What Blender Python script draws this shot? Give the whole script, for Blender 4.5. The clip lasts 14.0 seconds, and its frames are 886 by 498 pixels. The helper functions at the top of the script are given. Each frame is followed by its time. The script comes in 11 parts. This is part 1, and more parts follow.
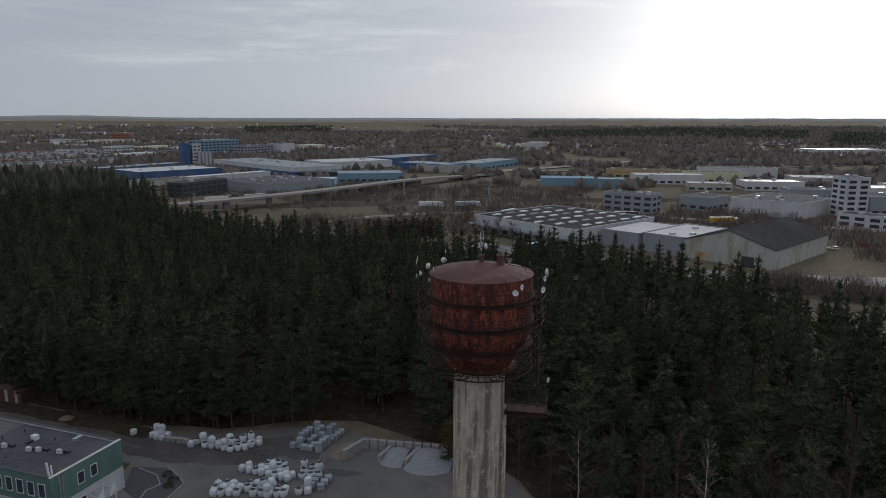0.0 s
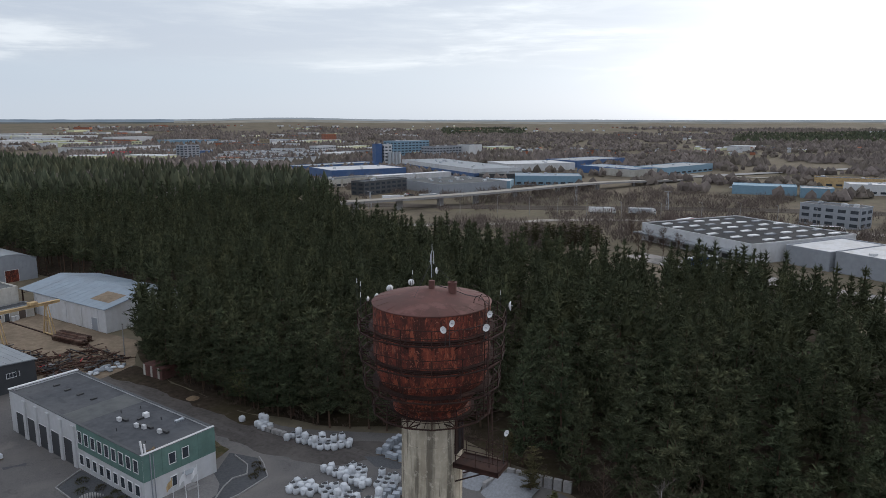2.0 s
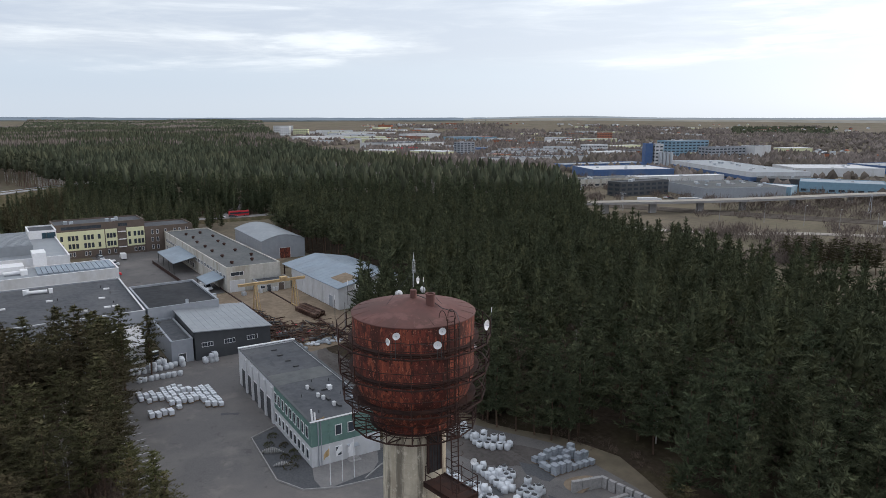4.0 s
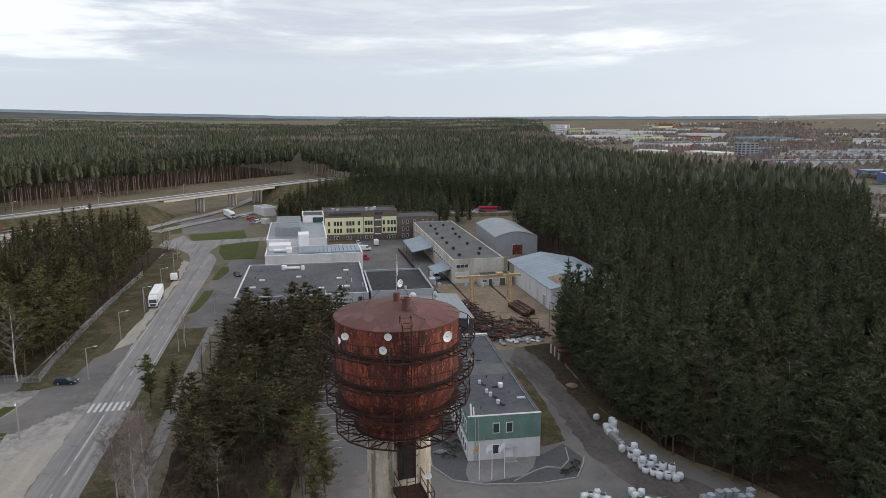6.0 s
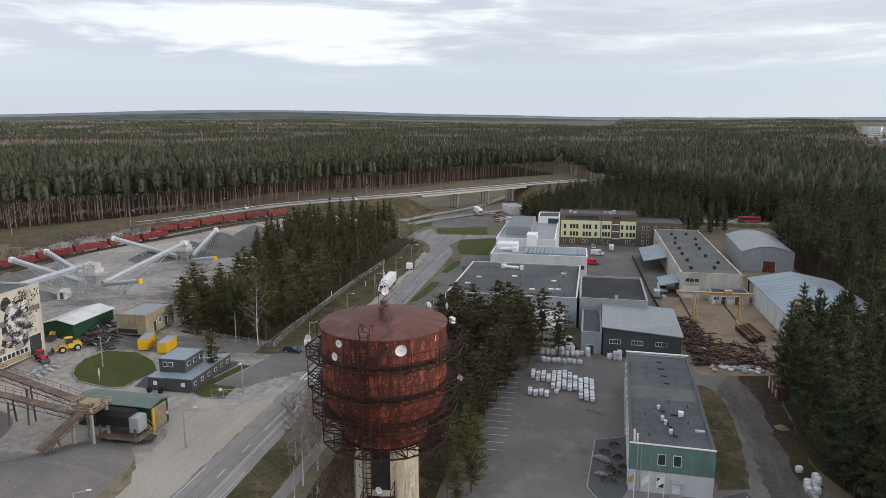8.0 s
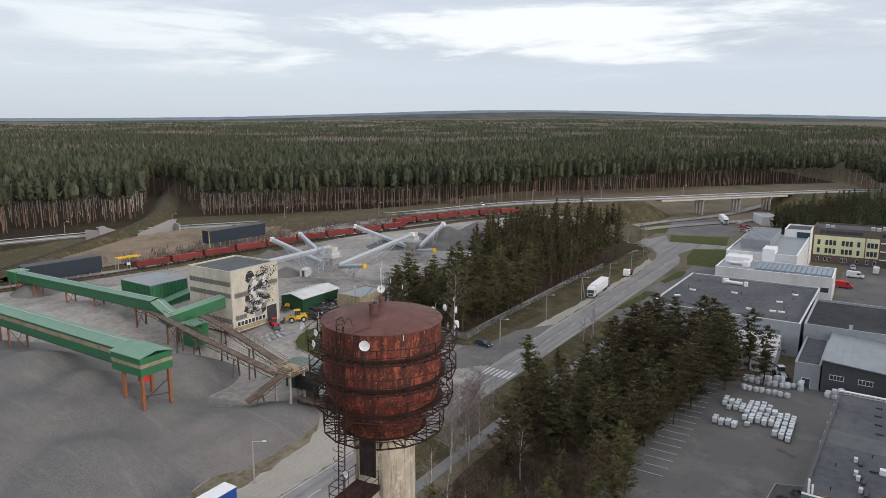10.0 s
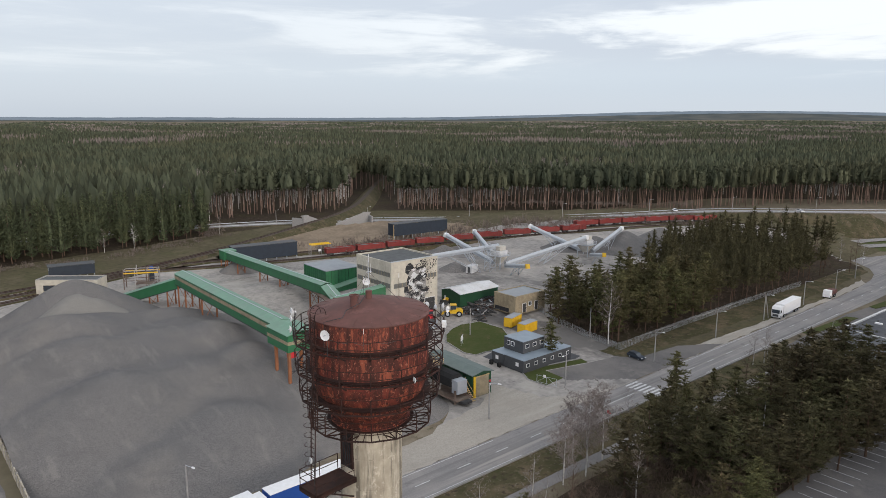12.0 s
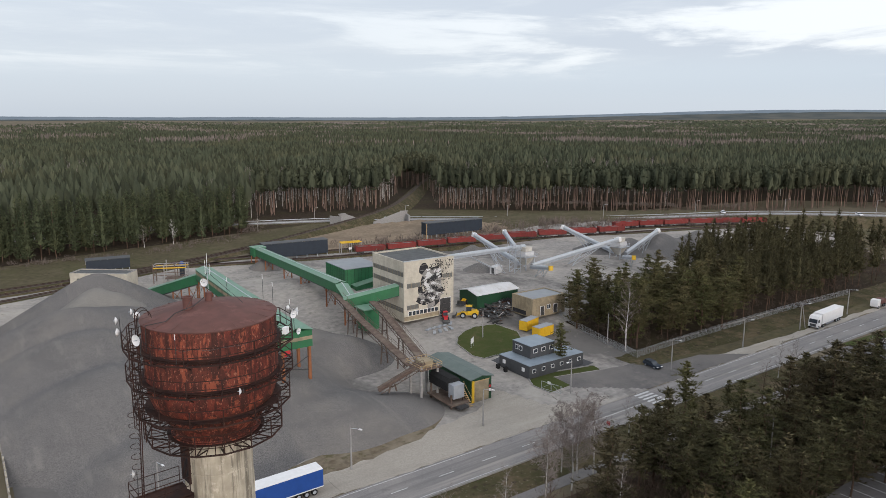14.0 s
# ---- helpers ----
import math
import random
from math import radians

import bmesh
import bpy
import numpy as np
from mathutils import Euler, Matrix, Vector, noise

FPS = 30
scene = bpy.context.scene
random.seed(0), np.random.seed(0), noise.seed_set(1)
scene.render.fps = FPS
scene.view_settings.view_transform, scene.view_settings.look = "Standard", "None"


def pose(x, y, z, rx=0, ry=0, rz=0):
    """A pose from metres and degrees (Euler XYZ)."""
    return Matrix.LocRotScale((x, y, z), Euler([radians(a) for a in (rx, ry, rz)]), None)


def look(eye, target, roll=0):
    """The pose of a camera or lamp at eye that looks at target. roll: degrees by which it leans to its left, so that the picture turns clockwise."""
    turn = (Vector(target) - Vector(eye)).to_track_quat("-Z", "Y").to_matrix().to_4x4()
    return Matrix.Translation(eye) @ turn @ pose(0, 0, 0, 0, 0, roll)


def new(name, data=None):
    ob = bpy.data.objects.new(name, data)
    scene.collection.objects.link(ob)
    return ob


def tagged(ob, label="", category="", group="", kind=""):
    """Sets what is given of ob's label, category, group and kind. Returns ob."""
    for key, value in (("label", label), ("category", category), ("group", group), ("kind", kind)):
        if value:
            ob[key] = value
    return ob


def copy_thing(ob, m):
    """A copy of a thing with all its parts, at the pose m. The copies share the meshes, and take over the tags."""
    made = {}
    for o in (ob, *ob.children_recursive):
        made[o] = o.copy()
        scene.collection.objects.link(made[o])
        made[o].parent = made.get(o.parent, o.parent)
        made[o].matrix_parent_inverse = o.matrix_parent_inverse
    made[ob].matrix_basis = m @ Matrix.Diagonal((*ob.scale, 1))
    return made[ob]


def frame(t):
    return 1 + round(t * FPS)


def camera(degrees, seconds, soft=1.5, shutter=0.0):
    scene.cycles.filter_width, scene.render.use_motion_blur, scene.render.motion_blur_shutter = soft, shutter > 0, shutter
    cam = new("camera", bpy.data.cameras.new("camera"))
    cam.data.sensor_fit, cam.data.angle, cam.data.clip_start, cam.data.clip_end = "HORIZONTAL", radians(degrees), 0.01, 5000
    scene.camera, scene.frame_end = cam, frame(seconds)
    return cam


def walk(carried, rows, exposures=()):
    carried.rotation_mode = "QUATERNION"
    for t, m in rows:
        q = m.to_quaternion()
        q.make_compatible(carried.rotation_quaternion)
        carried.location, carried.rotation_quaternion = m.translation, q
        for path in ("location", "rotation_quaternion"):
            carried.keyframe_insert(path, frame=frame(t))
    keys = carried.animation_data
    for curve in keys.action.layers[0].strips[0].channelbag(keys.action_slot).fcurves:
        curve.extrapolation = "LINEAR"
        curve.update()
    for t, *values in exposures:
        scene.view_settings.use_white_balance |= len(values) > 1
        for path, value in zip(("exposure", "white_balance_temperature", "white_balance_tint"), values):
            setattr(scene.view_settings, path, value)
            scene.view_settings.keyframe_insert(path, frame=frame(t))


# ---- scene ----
# Plan of the place: the layout is noted in plan units of K metres.
K = 1.11
# The camera: a drone that circles the water tower. Seconds, x, y, z, yaw, pitch, roll.
cam = camera(65.42, 14.0, 0.8)
ROWS = [
    (0.0, -0.000, 0.000, 51.231, 16.800, -10.682, -0.061),
    (0.5, 2.782, 2.730, 51.335, 20.528, -10.643, -0.036),
    (1.0, 5.511, 5.479, 51.406, 24.224, -10.623, -0.043),
    (1.5, 8.094, 8.283, 51.395, 28.189, -10.590, -0.024),
    (2.0, 10.768, 11.404, 51.403, 32.851, -10.555, -0.030),
    (2.5, 13.342, 14.295, 51.578, 38.027, -10.658, 0.047),
    (3.0, 15.779, 16.974, 51.721, 43.489, -10.786, 0.143),
    (3.5, 18.266, 20.142, 51.677, 49.425, -10.736, 0.090),
    (4.0, 20.674, 23.689, 51.679, 55.691, -10.710, -0.014),
    (6.5, 25.629, 42.021, 51.821, 84.198, -10.760, 0.194),
    (7.0, 25.346, 45.989, 51.880, 90.108, -10.717, 0.224),
    (7.5, 24.906, 49.362, 52.006, 95.349, -10.742, 0.123),
    (8.0, 23.960, 52.715, 52.032, 100.909, -10.716, 0.085),
    (8.5, 23.018, 56.067, 52.044, 106.503, -10.669, 0.085),
    (11.0, 15.681, 70.645, 52.499, 131.564, -10.735, -0.055),
    (11.5, 13.321, 72.337, 52.204, 135.659, -10.709, -0.130),
    (12.0, 10.731, 73.978, 51.919, 139.633, -10.663, -0.201),
    (12.5, 8.045, 75.327, 51.810, 142.392, -10.676, -0.171),
    (13.0, 5.324, 76.517, 51.662, 143.694, -10.678, -0.162),
    (13.5, 2.696, 77.400, 51.486, 144.442, -10.666, -0.162),
    (14.0, -0.166, 78.044, 51.363, 144.635, -10.711, -0.139),
]
EXPOSURES = [(t, e, k, 11) for t, e, k in ((0.0, -0.95, 6150), (0.5, -0.65, 6150), (1.0, -0.43, 6150), (1.5, -0.3, 6150), (2.5, -0.12, 6200), (4.0, 0.05, 6250), (6.5, 0.05, 6500), (14.0, 0.03, 6450))]
walk(cam, [(t, pose(K * x, K * y, K * z, 90 + pitch, roll, yaw)) for t, x, y, z, yaw, pitch, roll in ROWS], EXPOSURES)

# ---- sky and sun ----
SUN_YAW, SUN_UP = 12.0, 14.0      # degrees east of +y, degrees above the horizon
world = bpy.data.worlds.new("sky")
scene.world = world
world.use_nodes = True
wn, wl = world.node_tree.nodes, world.node_tree.links
wn.clear()
sky = wn.new("ShaderNodeTexSky")
sky.sky_type, sky.sun_disc = "NISHITA", False
sky.sun_elevation, sky.sun_rotation = radians(SUN_UP), radians(SUN_YAW)
sky.air_density, sky.dust_density, sky.ozone_density = 1.0, 2.0, 1.0
coord = wn.new("ShaderNodeTexCoord")
sep = wn.new("ShaderNodeSeparateXYZ")
wl.new(coord.outputs["Generated"], sep.inputs[0])


def wmath(op, a, b=None):
    n = wn.new("ShaderNodeMath")
    n.operation = op
    for i, v in enumerate((a, b)):
        if v is None:
            continue
        if isinstance(v, (int, float)):
            n.inputs[i].default_value = v
        else:
            wl.new(v, n.inputs[i])
    return n.outputs[0]


up = wmath("MAXIMUM", sep.outputs[2], 0.0)


def smooth(v, a, b, lo=0.0, hi=1.0):
    n = wn.new("ShaderNodeMapRange")
    n.interpolation_type = "SMOOTHSTEP"
    for i, q in enumerate((a, b, lo, hi)):
        n.inputs[i + 1].default_value = q
    wl.new(v, n.inputs[0])
    return n.outputs[0]


def streaks(scale, offset, detail, rough, distort):
    """Cloud noise drawn out along the horizon."""
    mp = wn.new("ShaderNodeMapping")
    mp.inputs["Scale"].default_value, mp.inputs["Location"].default_value = scale, offset
    wl.new(coord.outputs["Generated"], mp.inputs[0])
    n = wn.new("ShaderNodeTexNoise")
    n.inputs["Scale"].default_value, n.inputs["Detail"].default_value = 1.0, detail
    n.inputs["Roughness"].default_value, n.inputs["Distortion"].default_value = rough, distort
    wl.new(mp.outputs[0], n.inputs["Vector"])
    return n.outputs[0]


def toward(yaw, narrow):
    """One in the compass direction yaw, falling off to the sides."""
    a = wmath("MULTIPLY", sep.outputs[0], -math.sin(radians(yaw)))
    b = wmath("MULTIPLY", sep.outputs[1], math.cos(radians(yaw)))
    return wmath("POWER", wmath("MAXIMUM", wmath("ADD", a, b), 0.0), narrow)


def tint(fac, base, colour):
    n = wn.new("ShaderNodeMix")
    n.data_type = "RGBA"
    wl.new(fac, n.inputs[0])
    for i, v in ((6, base), (7, colour)):
        if isinstance(v, tuple):
            n.inputs[i].default_value = (*v, 1)
        else:
            wl.new(v, n.inputs[i])
    return n.outputs[2]


# grey-blue haze low down, a broken deck of cloud above it with a bright rent in the west
broad = streaks((2.3, 2.3, 15.0), (3.1, 0.4, 0.2), 7.0, 0.58, 0.5)
fleece = streaks((5.0, 5.0, 42.0), (0.7, 2.4, 1.1), 8.0, 0.62, 0.4)
deck = smooth(up, 0.055, 0.1)
west = wmath("MULTIPLY", wmath("MULTIPLY", toward(116, 22), smooth(up, 0.068, 0.1)), smooth(up, 0.125, 0.16, 1.0, 0.0))
rent = smooth(wmath("ADD", wmath("ADD", wmath("MULTIPLY", broad, 0.7), wmath("MULTIPLY", fleece, 0.3)), wmath("MULTIPLY", west, 0.2)), 0.52, 0.64)
mottle = smooth(wmath("ADD", wmath("MULTIPLY", broad, 0.45), wmath("MULTIPLY", fleece, 0.55)), 0.42, 0.6)
low = tint(smooth(up, 0.0, 0.05), (0.60, 0.665, 0.73), (0.535, 0.615, 0.70))
clouds = tint(mottle, (0.50, 0.56, 0.645), (0.63, 0.68, 0.735))
col_sky = tint(deck, low, clouds)
col_sky = tint(wmath("MULTIPLY", rent, smooth(up, 0.045, 0.08)), col_sky, (0.86, 0.9, 0.925))
# brighter towards the veiled sun and overhead
glow = wmath("ADD", wmath("MULTIPLY", toward(20, 2.5), 0.24), smooth(up, 0.2, 0.7, 0.0, 0.42))
col_sky = tint(wmath("MINIMUM", glow, 1.0), col_sky, (1.12, 1.15, 1.14))
col_sky = tint(wmath("MULTIPLY", toward(165, 6), wmath("MULTIPLY", smooth(up, 0.3, 0.5, 1.0, 0.0), 0.6)), col_sky, (0.5, 0.56, 0.63))
skycol = wn.new("ShaderNodeMix")
skycol.data_type, skycol.blend_type = "RGBA", "ADD"
skycol.inputs[0].default_value = 1.0
wl.new(col_sky, skycol.inputs[6])
scaled = wn.new("ShaderNodeMix")
scaled.data_type, scaled.blend_type = "RGBA", "MULTIPLY"
scaled.inputs[0].default_value = 1.0
wl.new(sky.outputs[0], scaled.inputs[6])
scaled.inputs[7].default_value = (0.036, 0.036, 0.036, 1)
pale = wn.new("ShaderNodeHueSaturation")
pale.inputs["Saturation"].default_value = 0.35
wl.new(scaled.outputs[2], pale.inputs["Color"])
wl.new(pale.outputs[0], skycol.inputs[7])
bg = wn.new("ShaderNodeBackground")
bg.inputs["Strength"].default_value = 0.97
wl.new(skycol.outputs[2], bg.inputs[0])
wout = wn.new("ShaderNodeOutputWorld")
wl.new(bg.outputs[0], wout.inputs[0])

sun_data = bpy.data.lights.new("sun", "SUN")
sun_data.energy, sun_data.angle, sun_data.color = 1.3, radians(10), (1.0, 0.9, 0.78)
sun = new("sun", sun_data)
sun_dir = Vector((math.sin(radians(SUN_YAW)) * math.cos(radians(SUN_UP)), math.cos(radians(SUN_YAW)) * math.cos(radians(SUN_UP)), math.sin(radians(SUN_UP))))
sun.matrix_world = look(tuple(sun_dir * 100), (0, 0, 0))


# ---- materials ----
def cast(c):
    """The faint cool cast of the sky's light, put into every base colour."""
    return (c[0], c[1] * 0.99, min(1, c[2] * 1.035))


def material(name, a, b, scale=1.0, rough=0.85, metal=0.0, bump=0.15, c=None, cscale=0.15, camount=0.5, vary=0.0, streak=0.0, spec=0.3, bumpdist=0.05, layers=(), lo=0.32, hi=0.68, hue=0.0):
    """Two colours mixed by a fine noise, a third by a broad one; vary: brightness from object to object; streak: vertical runs.
    layers: further blotches, each (scale in x, y, z, from, to, colour, amount)."""
    a, b = cast(a), cast(b)
    m = bpy.data.materials.new(name)
    m.use_nodes = True
    n, l = m.node_tree.nodes, m.node_tree.links
    p = n["Principled BSDF"]
    p.inputs["Roughness"].default_value, p.inputs["Metallic"].default_value = rough, metal
    p.inputs["Specular IOR Level"].default_value = min(spec, 0.08) if rough >= 0.85 else spec
    tc = n.new("ShaderNodeTexCoord")
    fine = n.new("ShaderNodeTexNoise")
    fine.inputs["Scale"].default_value, fine.inputs["Detail"].default_value, fine.inputs["Roughness"].default_value = scale, 6, 0.6
    l.new(tc.outputs["Object"], fine.inputs["Vector"])
    mix = n.new("ShaderNodeMix")
    mix.data_type = "RGBA"
    mix.inputs[6].default_value, mix.inputs[7].default_value = (*a, 1), (*b, 1)
    mr = n.new("ShaderNodeMapRange")
    mr.inputs[1].default_value, mr.inputs[2].default_value = lo, hi
    l.new(fine.outputs[0], mr.inputs[0])
    l.new(mr.outputs[0], mix.inputs[0])
    col = mix.outputs[2]
    if c:
        broad = n.new("ShaderNodeTexNoise")
        broad.inputs["Scale"].default_value, broad.inputs["Detail"].default_value, broad.inputs["Roughness"].default_value = cscale, 7, 0.62
        if streak:
            mp = n.new("ShaderNodeMapping")
            mp.inputs["Scale"].default_value = (1, 1, streak)
            l.new(tc.outputs["Object"], mp.inputs[0])
            l.new(mp.outputs[0], broad.inputs["Vector"])
        else:
            l.new(tc.outputs["Object"], broad.inputs["Vector"])
        mr2 = n.new("ShaderNodeMapRange")
        mr2.inputs[1].default_value, mr2.inputs[2].default_value, mr2.inputs[4].default_value = 0.46, 0.64, camount
        l.new(broad.outputs[0], mr2.inputs[0])
        mix2 = n.new("ShaderNodeMix")
        mix2.data_type = "RGBA"
        mix2.inputs[7].default_value = (*cast(c), 1)
        l.new(mr2.outputs[0], mix2.inputs[0])
        l.new(col, mix2.inputs[6])
        col = mix2.outputs[2]
    for (sx, sy, sz), l0, l1, lc, amount in layers:
        blot = n.new("ShaderNodeTexNoise")
        blot.inputs["Scale"].default_value, blot.inputs["Detail"].default_value, blot.inputs["Roughness"].default_value = 1.0, 8, 0.65
        mpl = n.new("ShaderNodeMapping")
        mpl.inputs["Scale"].default_value = (sx, sy, sz)
        mpl.inputs["Location"].default_value = (sx * 31 + l0 * 17, sy * 13, l1 * 9)
        l.new(tc.outputs["Object"], mpl.inputs[0])
        l.new(mpl.outputs[0], blot.inputs["Vector"])
        mrl = n.new("ShaderNodeMapRange")
        mrl.inputs[1].default_value, mrl.inputs[2].default_value, mrl.inputs[4].default_value = l0, l1, amount
        l.new(blot.outputs[0], mrl.inputs[0])
        mixl = n.new("ShaderNodeMix")
        mixl.data_type = "RGBA"
        mixl.inputs[7].default_value = (*cast(lc), 1)
        l.new(mrl.outputs[0], mixl.inputs[0])
        l.new(col, mixl.inputs[6])
        col = mixl.outputs[2]
    if vary:
        info = n.new("ShaderNodeObjectInfo")
        geo = n.new("ShaderNodeNewGeometry")
        add = n.new("ShaderNodeMath")
        add.operation = "ADD"
        l.new(info.outputs["Random"], add.inputs[0])
        l.new(geo.outputs["Random Per Island"], add.inputs[1])
        fr = n.new("ShaderNodeMath")
        fr.operation = "FRACT"
        l.new(add.outputs[0], fr.inputs[0])
        vr = n.new("ShaderNodeMapRange")
        vr.inputs[3].default_value, vr.inputs[4].default_value = 1 - vary, 1 + vary
        l.new(fr.outputs[0], vr.inputs[0])
        hsv = n.new("ShaderNodeHueSaturation")
        l.new(vr.outputs[0], hsv.inputs["Value"])
        if hue:
            hr = n.new("ShaderNodeMapRange")
            hr.inputs[3].default_value, hr.inputs[4].default_value = 0.5 - hue, 0.5 + hue * 0.5
            l.new(info.outputs["Random"], hr.inputs[0])
            l.new(hr.outputs[0], hsv.inputs["Hue"])
        l.new(col, hsv.inputs["Color"])
        col = hsv.outputs[0]
    l.new(col, p.inputs["Base Color"])
    if bump:
        bn = n.new("ShaderNodeBump")
        bn.inputs["Strength"].default_value, bn.inputs["Distance"].default_value = bump, bumpdist
        l.new(fine.outputs[0], bn.inputs["Height"])
        l.new(bn.outputs[0], p.inputs["Normal"])
    return m


def glass(name, c=(0.02, 0.03, 0.04), rough=0.08):
    m = material(name, c, tuple(v * 1.6 for v in c), 0.4, rough, 0, 0, spec=0.6)
    return m


